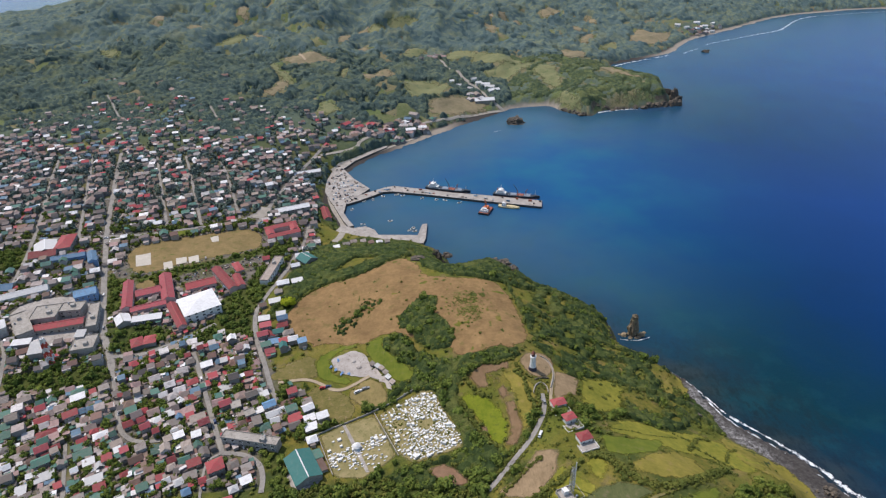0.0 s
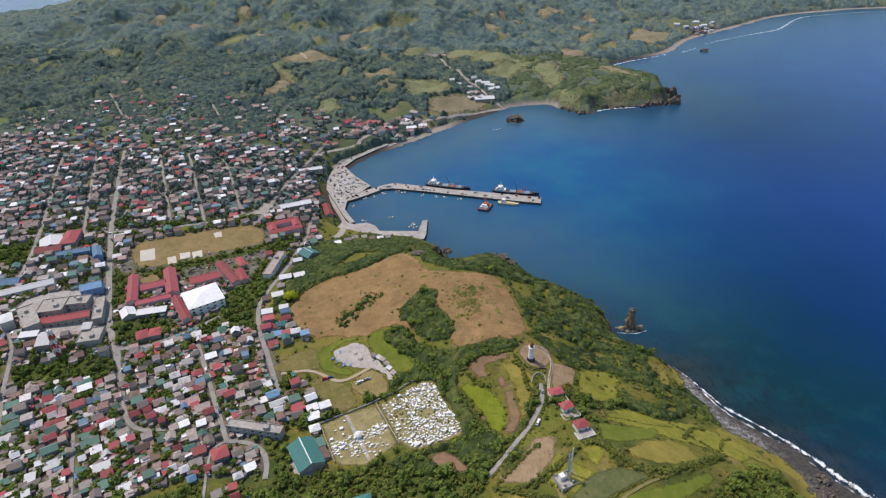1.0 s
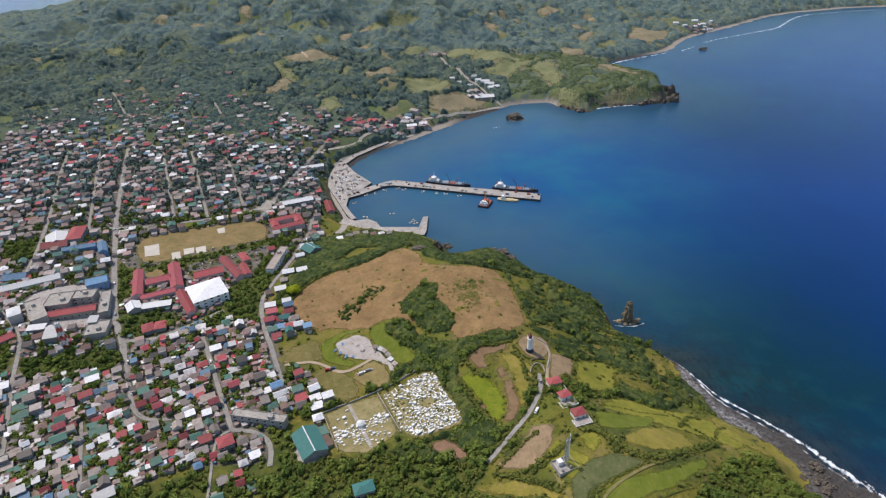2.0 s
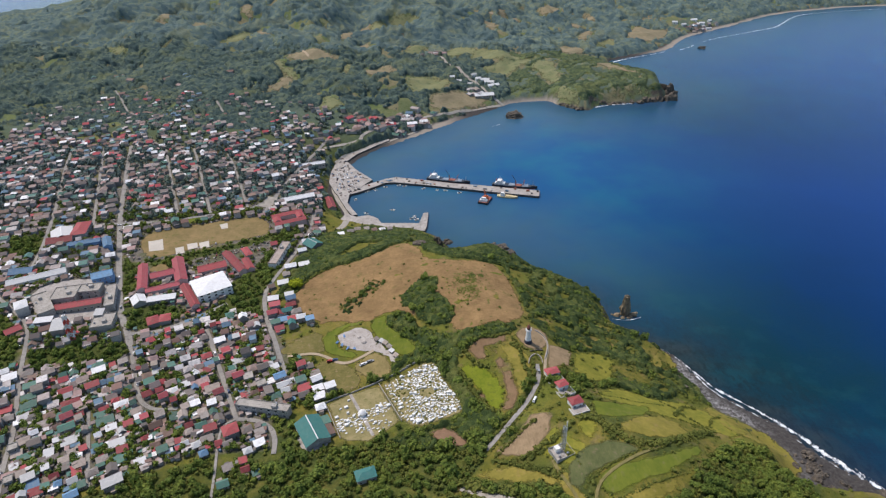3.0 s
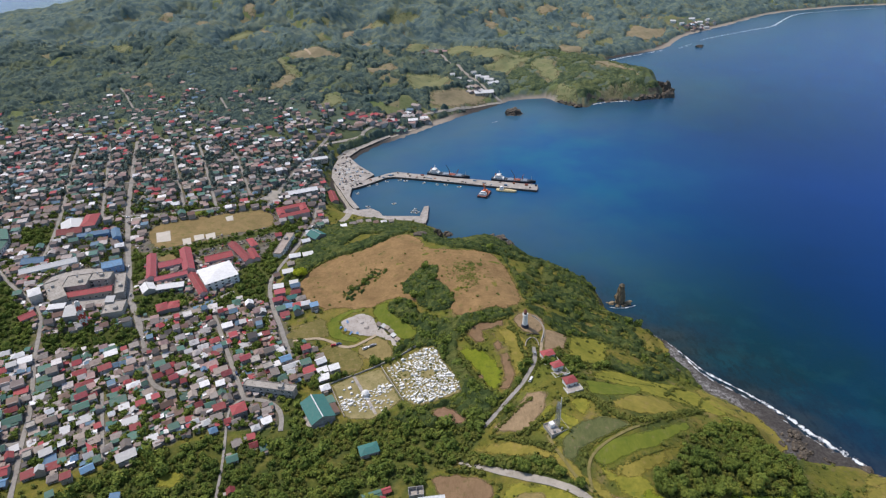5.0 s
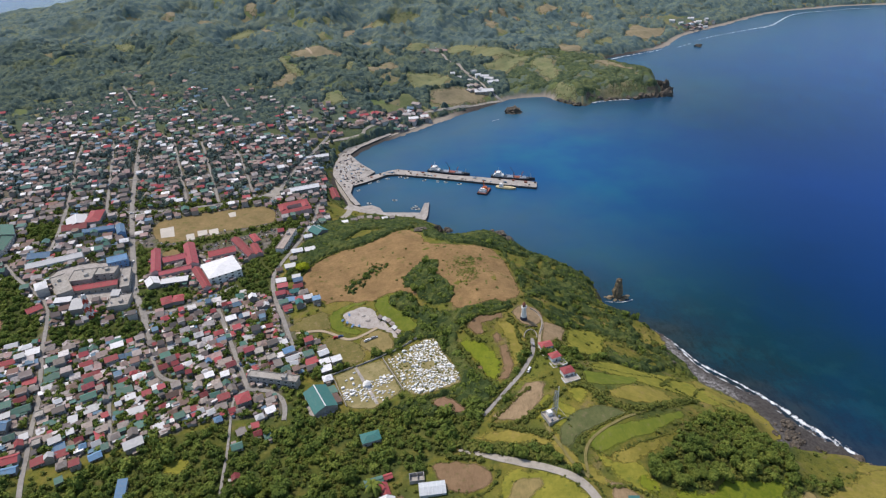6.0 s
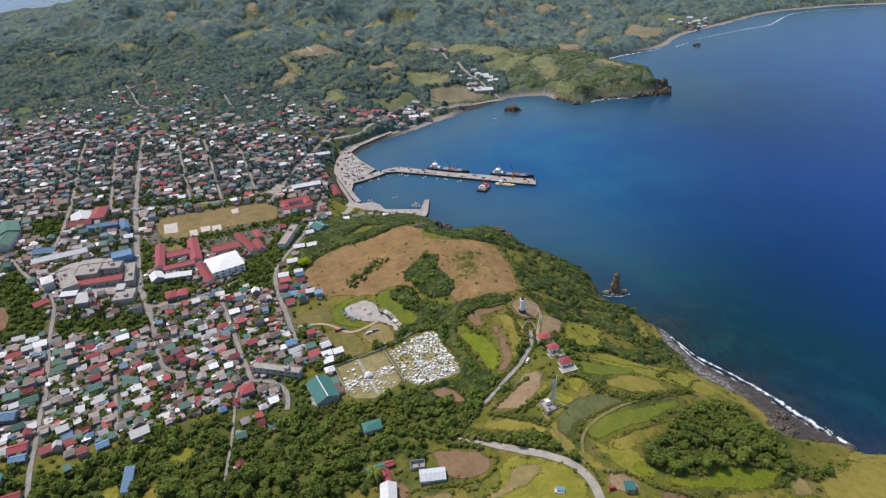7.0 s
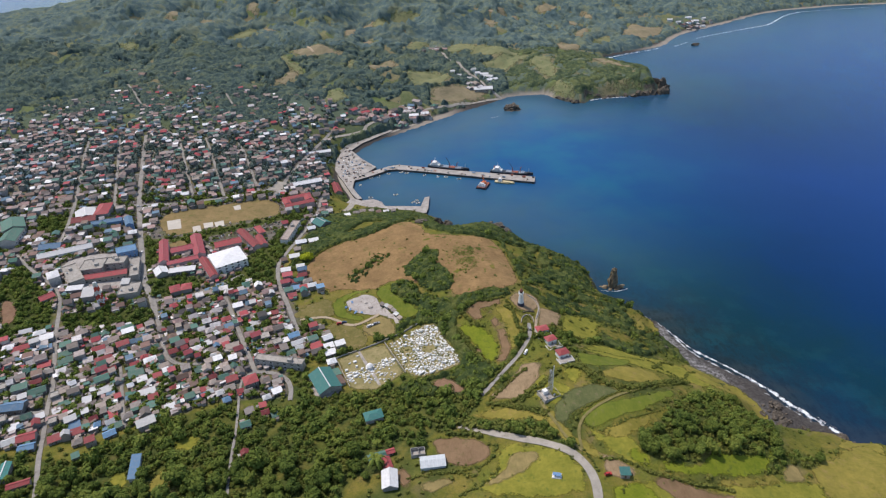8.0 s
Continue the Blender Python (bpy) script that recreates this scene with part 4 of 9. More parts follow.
SX = spaced((-6000, -1500, 300), (-1500, -200, 60), (-200, 520, 10), (520, 1600, 30), (1600, 7000, 300))
SY = spaced((-3000, 0, 200), (0, 1250, 10), (1250, 2000, 30), (2000, 3500, 100), (3500, 8000, 400))
WX, WY = np.meshgrid(SX, SY)
WD = shore(WX, WY)
keep = np.min([WD[:-1, :-1], WD[1:, :-1], WD[:-1, 1:], WD[1:, 1:]], 0) < 12
# last term brightens the far sea too, sky sheen put into its colour
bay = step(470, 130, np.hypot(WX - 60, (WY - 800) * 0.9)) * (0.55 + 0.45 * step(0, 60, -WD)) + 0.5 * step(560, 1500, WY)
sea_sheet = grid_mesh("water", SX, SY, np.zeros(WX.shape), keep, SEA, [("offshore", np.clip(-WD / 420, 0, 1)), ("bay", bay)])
tagged(sea_sheet, "deep blue rippled sea, turquoise near the shore", "sea", kind="structure")

# ---- a plan of what is taken up, in squares of two metres ----
PX, PY, PS = -800.0, 100.0, 2.0
TAKEN = np.zeros((620, 590), bool)
KERB = TAKEN.copy()
CX, CY = np.meshgrid(PX + PS * (np.arange(590) + 0.5), PY + PS * (np.arange(620) + 0.5))


def cells(points, margin):
    p = np.asarray(points, float)
    i0, i1 = np.clip(((p[:, 0].min() - margin - PX) / PS, (p[:, 0].max() + margin - PX) / PS + 1), 0, 590).astype(int)
    j0, j1 = np.clip(((p[:, 1].min() - margin - PY) / PS, (p[:, 1].max() + margin - PY) / PS + 1), 0, 620).astype(int)
    return slice(j0, j1), slice(i0, i1)


def take(points, margin=0.0, line=False, plan=TAKEN):
    """Marks an outline, or a strip along a line, as taken."""
    w = cells(points, margin + 2)
    x, y = CX[w], CY[w]
    if not x.size:
        return
    p = np.asarray(points, float)
    near = edge_distance(x, y, p, closed=not line) < margin if margin > 0 else np.zeros(x.shape, bool)
    plan[w] |= near if line else near | inside(x, y, p)


def free(x, y):
    i, j = int((x - PX) / PS), int((y - PY) / PS)
    return not (0 <= i < 590 and 0 <= j < 620) or not TAKEN[j, i]


def off_road(x, y):
    i, j = int((x - PX) / PS), int((y - PY) / PS)
    return not (0 <= i < 590 and 0 <= j < 620) or not KERB[j, i]


def oblong(x, y, l, w, turn, grow=0.0):
    c, s = math.cos(radians(turn)), math.sin(radians(turn))
    a, b = l / 2 + grow, w / 2 + grow
    return [(x + u * c - v * s, y + u * s + v * c) for u, v in ((-a, -b), (a, -b), (a, b), (-a, b))]


EDGES = []


# ---- fields, yards and roads, laid on the ground ----
def fine_outline(points, rough=0.0, seed=0, pace=4.0, times=1):
    p = rounded(points, times) if times else np.array(points, float)
    out = []
    for a, b in zip(p, np.roll(p, -1, 0)):
        n = max(1, int(np.hypot(*(b - a)) / pace))
        out += [a + (b - a) * k / n for k in range(n)]
    out = np.array(out)
    if rough:
        out = out + rough * np.stack([lumps(out[:, 0], out[:, 1], 17, seed, 3), lumps(out[:, 0], out[:, 1], 13, seed + 1, 3)], -1)
    return out


def field(name, kind, points, label, category="field", lift=0.22, rough=1.2, times=1, material=None, cell=None, as_kind="structure"):
    """A patch of ground cover that follows the land."""
    size = max(np.ptp(np.array(points), axis=0))
    cell = cell or (3.0 if size < 60 else 4.0 if size < 150 else 8.0)
    o = fine_outline(points, rough, len(points), cell * 0.6, times)
    x0, y0 = o.min(0)
    gx, gy = np.meshgrid(np.arange(x0, o[:, 0].max(), cell), np.arange(y0, o[:, 1].max(), cell))
    gx, gy = gx.ravel(), gy.ravel()
    ok = inside(gx, gy, o) & (edge_distance(gx, gy, o) > 0.5 * cell)
    flat = [Vector(p) for p in o] + [Vector(p) for p in zip(gx[ok], gy[ok])]
    n = len(o)
    v, _, f, *_ = geometry.delaunay_2d_cdt(flat, [(i, (i + 1) % n) for i in range(n)], [list(range(n))], 1, 0.01)
    p = np.array([q[:] for q in v])
    z = level(p[:, 0], p[:, 1]) + lift
    mesh = bpy.data.meshes.new(name)
    mesh.from_pydata(np.column_stack([p, z]).tolist(), [], [list(t) for t in f])
    mesh.shade_smooth()
    if not material:
        far_scale = 3.0 if lift >= 0.9 else 1.0
        float_layer(mesh, "edge", edge_distance(p[:, 0], p[:, 1], o) / far_scale)
    mesh.materials.append(material or FIELD[kind])
    take(points)
    if rough > 1 and lift < 0.9 and kind != "dry":
        EDGES.append(o)
    return tagged(new(name, mesh), label, category, kind=as_kind)


def smooth_line(points, pace=4.0):
    p = np.array(points, float)
    for _ in range(2):
        q = [p[0]]
        for a, b in zip(p, p[1:]):
            q += [0.75 * a + 0.25 * b, 0.25 * a + 0.75 * b]
        p = np.array(q + [p[-1]])
    out = []
    for a, b in zip(p, p[1:]):
        n = max(1, int(np.hypot(*(b - a)) / pace))
        out += [a + (b - a) * k / n for k in range(n)]
    return np.array(out + [p[-1]])


def road(name, points, width, material, label, lift=0.38, kerb=True):
    """A carriageway with a shallow edge that follows the land."""
    p = smooth_line(points)
    t = np.gradient(p, axis=0)
    t /= np.linalg.norm(t, axis=1)[:, None] + 1e-9
    nrm = np.stack([-t[:, 1], t[:, 0]], -1)
    w = width / 2 * (1 + 0.06 * lumps(p[:, 0], p[:, 1], 23, 3, 2))
    rows = []
    for k, drop in ((-1.0, -0.7), (-1.0, 0.0), (0.0, 0.05), (1.0, 0.0), (1.0, -0.7)):
        q = p + nrm * (w * k)[:, None]
        rows.append(np.column_stack([q, level(q[:, 0], q[:, 1]) + lift + drop]))
    v = np.stack(rows, 1).reshape(-1, 3)
    m = len(p)
    f = [(i * 5 + k, i * 5 + k + 1, i * 5 + k + 6, i * 5 + k + 5) for i in range(m - 1) for k in range(4)]
    mesh = bpy.data.meshes.new(name)
    mesh.from_pydata(v.tolist(), [], [q[::-1] for q in f])
    mesh.materials.append(material)
    take(p, width / 2 + 1.2, line=True)
    take(p, width / 2 + 2.2, True, KERB)
    return tagged(new(name, mesh), label, "road", kind="structure")



field("field", "dry", [(-118, 414), (-112, 429), (-105, 447), (-87, 458), (-53, 467), (-36, 478), (-18, 497), (-1, 472), (0, 447), (26, 435), (53, 435), (66, 429), (72, 414), (76, 384), (77, 359), (69, 340), (58, 333), (52, 339), (42, 332), (28, 333), (19, 336), (10, 349), (-9, 364), (-29, 379), (-44, 371), (-59, 369), (-74, 375), (-91, 374), (-103, 390), (-109, 390)], "broad hill slope of dry brown grass", lift=0.22, rough=3.0)
field("field", "worn", [(-115, 348), (-102, 358), (-85, 365), (-80, 342), (-84, 339), (-100, 339), (-111, 337)], "worn tan and olive grass beside the works yard", lift=0.22, rough=1.0)
field("field", "green", [(-84, 359), (-73, 368), (-57, 374), (-49, 375), (-52, 368), (-68, 363), (-73, 351), (-66, 340), (-53, 335), (-59, 329), (-71, 334), (-81, 341)], "fresh green crop round the works yard", lift=0.24, rough=1.0)
field("yard", "", [(-72, 354), (-67, 360), (-54, 364), (-47, 359), (-41, 347), (-31, 334), (-21, 322), (-25, 317), (-35, 331), (-44, 336), (-53, 337), (-66, 345)], "bare grey gravel of a works yard", "yard", lift=0.42, rough=1.2, material=GRAVEL)
field("field", "green", [(-47, 363), (-43, 373), (-31, 375), (-33, 363), (-21, 349), (-8, 333), (-11, 325), (-21, 324), (-31, 334), (-40, 348)], "bright yellow-green grass by the wood", lift=0.22, rough=1.2)
field("field", "tan", [(-57, 323), (-46, 334), (-35, 331), (-26, 316), (-30, 306), (-43, 305), (-52, 313)], "bare tan ground with parked machines", lift=0.30, rough=1.2)
field("field", "worn", [(-81, 332), (-70, 328), (-59, 323), (-49, 309), (-53, 297), (-67, 295), (-81, 310), (-87, 323)], "rough olive grass below the dirt track", lift=0.22, rough=1.2)
field("field", "cemetery", [(-72, 284), (-58, 294), (-37, 300), (-21, 263), (-28, 257), (-42, 247), (-60, 250)], "tan cemetery lawn behind a low wall", lift=0.22, rough=0.3, times=0)
field("field", "cemetery", [(-35, 299), (-5, 314), (3, 311), (11, 291), (19, 270), (20, 261), (9, 259), (-3, 256), (-12, 255), (-21, 264)], "old cemetery ground between crowded tombs", lift=0.22, rough=0.3, times=0)
field("field", "lime", [(21, 311), (30, 298), (36, 296), (46, 283), (49, 269), (44, 255), (37, 257), (33, 272), (28, 284), (21, 293)], "bright yellow-green rough pasture", lift=0.22, rough=1.2, times=0)
field("field", "olive", [(50, 314), (64, 310), (70, 299), (70, 282), (60, 259), (56, 263), (56, 285), (53, 301)], "olive pasture below the lighthouse", lift=0.22, rough=1.2, times=0)
field("field", "brown", [(41, 313), (48, 308), (56, 282), (57, 263), (51, 252), (44, 253), (50, 266), (48, 288)], "grey-brown worn strip between pastures", lift=0.30, rough=1.0, times=0)
field("field", "brown", [(27, 315), (39, 323), (56, 323), (56, 315), (47, 313), (40, 313), (41, 301), (33, 302)], "ploughed brown plot with planted rows", lift=0.26, rough=0.8, times=0)
field("field", "brown", [(28, 274), (33, 276), (36, 271), (34, 260), (30, 265)], "small bare brown plot", lift=0.32, rough=0.8, times=0)
field("field", "loam", [(63, 325), (77, 334), (86, 334), (90, 327), (86, 313), (78, 305), (67, 309)], "worn tan ground round the lighthouse", lift=0.22, rough=0.8, times=1)
field("field", "loam", [(88, 317), (102, 317), (105, 313), (98, 293), (89, 290), (78, 278)], "mown tan lawn by the lighthouse path", lift=0.26, rough=0.3, times=0)
field("field", "yellow", [(108, 318), (131, 325), (138, 311), (128, 290), (110, 279), (99, 289)], "green slope below the mown lawn", lift=0.22, rough=1.6, times=0)
field("field", "loam", [(61, 244), (75, 242), (69, 226), (55, 214), (41, 218), (35, 223), (48, 230), (56, 238)], "ploughed light brown field beside the lane", lift=0.22, rough=0.6, times=0)
field("field", "olive", [(22, 209), (33, 211), (44, 210), (58, 202), (68, 195), (65, 192), (47, 197), (32, 203)], "narrow olive-tan field above the road", lift=0.22, rough=1.0, times=0)
field("field", "dark", [(75, 202), (82, 209), (90, 213), (100, 215), (112, 211), (121, 206), (106, 202), (92, 197), (83, 193), (78, 185), (72, 190)], "grey-green crop field on the slope", lift=0.22, rough=0.6, times=0)
field("field", "green", [(90, 194), (100, 198), (115, 199), (133, 204), (148, 211), (168, 222), (152, 204), (128, 190), (103, 183), (93, 178), (89, 185)], "curved green crop terrace", lift=0.22, rough=0.6, times=0)
field("field", "olive", [(94, 178), (109, 182), (130, 188), (138, 191), (128, 180), (112, 171), (97, 172)], "olive pasture strip below the terrace", lift=0.22, rough=0.8, times=0)
field("field", "yellow", [(85, 230), (92, 235), (98, 230), (97, 223), (91, 217), (86, 222)], "yellowing garden plot with low bushes", lift=0.22, rough=0.8, times=0)
field("field", "green", [(102, 253), (124, 255), (147, 260), (134, 242), (116, 234), (99, 234)], "green pasture below the hill houses", lift=0.22, rough=1.0, times=0)
field("field", "olive", [(113, 230), (125, 237), (146, 246), (157, 242), (156, 226), (138, 216), (121, 217), (111, 222)], "dry tan pasture on the slope", lift=0.22, rough=1.0, times=0)
field("field", "yellow", [(104, 259), (121, 275), (138, 280), (151, 273), (175, 281), (192, 275), (205, 260), (222, 256), (193, 239), (177, 247), (153, 247), (132, 254)], "yellow-green clifftop pasture", lift=0.18, rough=1.6, times=0)
field("field", "olive", [(168, 323), (188, 352), (200, 355), (200, 339), (188, 325)], "olive brow above the shore", lift=0.22, rough=1.6, times=0)
field("field", "olive", [(195, 289), (216, 278), (232, 266), (241, 246), (241, 227), (212, 203), (220, 236), (208, 243), (193, 254)], "dry yellow grass along the brow above the shore", lift=0.20, rough=1.6)
field("field", "brown", [(-6, 193), (9, 193), (26, 186), (32, 178), (29, 169), (17, 165), (4, 169), (-1, 181)], "round-ended brown field with a curved bank", lift=0.22)
field("field", "yellow", [(36, 182), (61, 173), (76, 164), (81, 150), (79, 135), (33, 140), (17, 148), (33, 161)], "yellow-green grass inside the road bend", lift=0.22)
field("field", "tan", [(43, 173), (63, 168), (45, 153), (28, 148), (20, 150), (36, 158)], "dry tan band across the grass", lift=0.42)
field("field", "yellow", [(101, 140), (115, 143), (138, 137), (174, 143), (200, 147), (217, 146), (216, 133), (94, 126)], "yellow-green grass of the headland", lift=0.18, rough=1.4, times=0)
field("field", "lime", [(104, 161), (115, 164), (119, 155), (133, 154), (148, 153), (159, 161), (184, 163), (204, 170), (190, 152), (176, 148), (153, 146), (137, 146), (123, 148), (111, 152)], "bright green grass below the wood", lift=0.22, rough=1.4, times=0)
field("field", "brown", [(113, 144), (128, 144), (139, 139), (160, 135), (173, 131), (128, 128), (118, 138)], "bare brown strip along the bushes", lift=0.26, rough=0.8, times=0)
field("field", "olive", [(217, 157), (246, 172), (264, 184), (294, 203), (279, 169), (252, 133), (216, 133), (217, 147)], "dry tan grass of the headland", lift=0.20, rough=1.6, times=0)
field("field", "olive", [(156, 144), (176, 148), (198, 153), (192, 144), (169, 140), (149, 139)], "olive grass above the cove", lift=0.24, rough=1.4, times=0)
field("field", "tan", [(198, 153), (207, 161), (213, 161), (211, 147), (196, 145)], "tan mound above the cove", lift=0.34, rough=0.8, times=0)
field("field", "olive", [(254, 181), (286, 208), (297, 203), (281, 174), (277, 167), (273, 182), (257, 176)], "yellow grass on the rocky headland", lift=0.30, rough=1.2, times=0)
field("field", "olive", [(67, 212), (74, 194), (80, 180), (89, 170), (97, 156), (90, 157), (80, 169), (71, 177), (65, 193)], "olive grass along the farm track", lift=0.14, rough=1.4)
field("field", "yellow", [(90, 187), (101, 173), (115, 172), (116, 163), (122, 155), (107, 149), (100, 161), (91, 173)], "yellow-green grass between the track and the wood", lift=0.14, rough=1.4)
field("field", "yellow", [(59, 215), (71, 232), (80, 222), (89, 211), (81, 202), (73, 203), (66, 207)], "yellow-green grass round the relay compound", lift=0.14, rough=1.4)
field("field", "loam", [(91, 163), (99, 160), (105, 152), (112, 146), (100, 143), (92, 147), (92, 155)], "bare trodden earth by the green-roofed shed", lift=0.24, rough=1.0, times=0)
field("field", "lime", [(93, 139), (108, 141), (115, 136), (119, 128), (90, 129)], "bright green field beside the green-roofed shed", lift=0.22, rough=0.8, times=0)
field("field", "brown", [(-29, 170), (-20, 173), (-16, 159), (-21, 154)], "ploughed brown garden plot", lift=0.22)
field("field", "tan", [(-16, 158), (7, 160), (6, 154), (-7, 150)], "tan stubble plot", lift=0.22)
field("field", "redsoil", [(-5, 252), (11, 251), (23, 235), (17, 231), (4, 237)], "reddish bare soil plot", lift=0.22)
field("field", "yellow", [(-201, 183), (-193, 191), (-186, 176), (-193, 172)], "small lawn among trees", lift=0.22)
field("field", "olive", [(-176, 182), (-166, 188), (-157, 170), (-171, 167)], "small clearing among trees", lift=0.22)
field("field", "yellow", [(-173, 210), (-164, 215), (-152, 212), (-154, 203), (-165, 202)], "small grassy clearing among trees", lift=0.22)
field("field", "redsoil", [(-375, 382), (-362, 380), (-352, 367), (-347, 347), (-356, 347)], "bare reddish field among trees", lift=0.22)
field("field", "sports", [(-287, 522), (-296, 543), (-291, 562), (-267, 569), (-244, 578), (-214, 588), (-190, 600), (-175, 591), (-166, 572), (-167, 555), (-184, 541), (-207, 531), (-230, 526), (-249, 508), (-265, 502), (-275, 506)], "large worn oval sports ground", lift=0.22)
field("field", "sports", [(-266, 483), (-249, 491), (-242, 475), (-258, 468)], "bare school courtyard", lift=0.42)
field("field", "green", [(-267, 589), (-244, 601), (-237, 590), (-261, 576)], "grass strip along the sports ground", lift=0.22)
for kind, points, label in HILL_PASTURES:
    field("field", kind, points, label, lift=0.9, rough=7.0)
field("sports_court", "", [(-286, 540), (-273, 545), (-264, 521), (-277, 517)], "pale concrete ball court on the turf", "court", 0.4, 0.0, 0, COURT)
field("sports_court", "", [(-253, 523), (-246, 527), (-240, 512), (-247, 508)], "pale concrete ball court on the turf", "court", 0.4, 0.0, 0, COURT)
field("sports_court", "", [(-244, 532), (-234, 534), (-230, 522), (-239, 519)], "pale concrete ball court on the turf", "court", 0.4, 0.0, 0, COURT)
field("sports_court", "", [(-232, 533), (-223, 537), (-218, 522), (-227, 520)], "pale concrete ball court on the turf", "court", 0.4, 0.0, 0, COURT)
field("sports_court", "", [(-222, 575), (-215, 580), (-211, 567), (-217, 564)], "pale concrete ball court on the turf", "court", 0.4, 0.0, 0, COURT)
road("road", [(-410, 823), (-373, 708), (-339, 602), (-312, 530), (-282, 459), (-260, 405), (-244, 379), (-236, 362)], 5, ASPHALT, "grey concrete town street", lift=0.38)
road("road", [(-237, 365), (-230, 350), (-222, 333), (-211, 309), (-203, 297), (-190, 290), (-176, 290)], 3.0, ASPHALT, "grey concrete town street", lift=0.42)
road("road", [(-241, 377), (-219, 378), (-204, 386), (-189, 396), (-172, 412)], 4.2, ASPHALT, "grey concrete town street", lift=0.46)
road("road", [(-180, 377), (-168, 352), (-155, 324), (-141, 294), (-132, 275)], 3.2, ASPHALT, "grey concrete town street", lift=0.38)
road("road", [(-132, 275), (-141, 270), (-138, 250), (-132, 218), (-129, 189), (-124, 163)], 1.7, ASPHALT, "grey concrete town street", lift=0.5)
road("road", [(-132, 275), (-118, 273), (-107, 266), (-102, 254), (-101, 242)], 3.2, ASPHALT, "grey concrete town street", lift=0.46)
road("road", [(-127, 628), (-124, 586), (-126, 545), (-128, 503), (-134, 472), (-139, 449), (-143, 423), (-133, 385), (-121, 357), (-113, 334), (-105, 318)], 3.6, ASPHALT, "grey concrete town street", lift=0.38)
road("road", [(-423, 484), (-381, 438), (-352, 413), (-329, 392), (-319, 372), (-309, 343), (-298, 316), (-280, 277), (-272, 252), (-262, 229), (-255, 209), (-238, 172)], 3.0, ASPHALT, "grey concrete town street", lift=0.38)
road("road", [(-239, 294), (-224, 260), (-209, 227)], 2.4, ASPHALT, "grey concrete town street", lift=0.38)
road("road", [(-291, 242), (-271, 247)], 3.5, ASPHALT, "grey concrete town street", lift=0.46)
road("road", [(-432, 571), (-388, 578), (-333, 581), (-281, 585), (-236, 601), (-201, 613), (-182, 651)], 4.4, ASPHALT, "grey concrete town street", lift=0.5)
road("road", [(-377, 490), (-411, 603), (-462, 735), (-490, 819)], 3.6, ASPHALT, "grey concrete town street", lift=0.38)
road("road", [(-358, 577), (-388, 661), (-444, 813)], 3.2, ASPHALT, "grey concrete town street", lift=0.38)
road("road", [(-274, 598), (-326, 730), (-357, 810)], 3.2, ASPHALT, "grey concrete town street", lift=0.38)
road("road", [(-240, 605), (-294, 750), (-318, 810)], 3.2, ASPHALT, "grey concrete town street", lift=0.38)
road("road", [(-203, 624), (-242, 736), (-266, 791)], 3.2, ASPHALT, "grey concrete town street", lift=0.38)
road("road", [(-468, 665), (-389, 669), (-297, 677), (-221, 705), (-179, 708)], 2.6, ASPHALT, "grey concrete town street", lift=0.44)
road("road", [(-483, 738), (-378, 748), (-300, 760), (-211, 763)], 2.6, ASPHALT, "grey concrete town street", lift=0.46)
road("road", [(-181, 610), (-178, 665), (-172, 717), (-158, 794), (-137, 869)], 4.4, ASPHALT, "grey concrete town street", lift=0.38)
road("road", [(-184, 627), (-180, 659)], 14, PALE_ROAD, "pale widened street by the sports ground", lift=0.56)
road("road", [(-543, 1104), (-491, 1009), (-472, 977)], 3, ASPHALT, "grey concrete town street", lift=0.38)
road("road", [(-333, 1000), (-311, 955)], 3, ASPHALT, "grey concrete town street", lift=0.38)
road("road", [(-139, 840), (-87, 878), (-87, 901), (-43, 936), (4, 971), (54, 1001), (96, 1027), (131, 1044), (159, 1055)], 5, PALE_ROAD, "pale road along the bay", lift=0.8)
road("road", [(58, 1307), (72, 1278), (90, 1174), (108, 1150), (126, 1127), (136, 1087), (152, 1060), (163, 1056)], 6, PALE_ROAD, "pale road climbing the hill", lift=1.2)
road("road", [(205, 1690), (233, 1672), (263, 1624)], 4, DIRT, "distant hill track", lift=1.6)
road("road", [(-234, 1326), (-216, 1281)], 4, DIRT, "distant hill track", lift=1.6)
road("road", [(14, 202), (27, 194), (43, 185), (62, 176), (75, 167), (82, 157), (85, 146), (84, 135), (80, 118), (72, 100)], 5.0, PALE_ROAD, "pale concrete road curving over the grass", lift=0.38)
road("road", [(74, 290), (73, 277), (68, 265), (59, 252), (48, 242), (38, 232), (31, 226)], 3, ASPHALT, "grey concrete town street", lift=0.38)
road("road", [(77, 278), (81, 296), (87, 312), (87, 323), (82, 328)], 2, DIRT, "narrow path to the lighthouse", lift=0.38)
road("road", [(-108, 337), (-97, 338), (-87, 339), (-77, 334), (-68, 326), (-60, 325), (-50, 331), (-42, 336)], 2.6, DIRT, "pale dirt track to the works yard", lift=0.44)
road("road", [(67, 209), (69, 198), (73, 188), (76, 177), (83, 165)], 1.8, GRASS_TRACK, "narrow worn path between fields", lift=0.38)
road("road", [(83, 165), (84, 180), (89, 189), (101, 197), (118, 204), (135, 211), (171, 233)], 1.7, GRASS_TRACK, "grassy farm track along the terraces", lift=0.5)
road("road", [(-121, 790), (-117, 730), (-105, 685), (-89, 646), (-88, 600), (-94, 582)], 7, PALE_ROAD, "pale road along the harbour", lift=0.38)


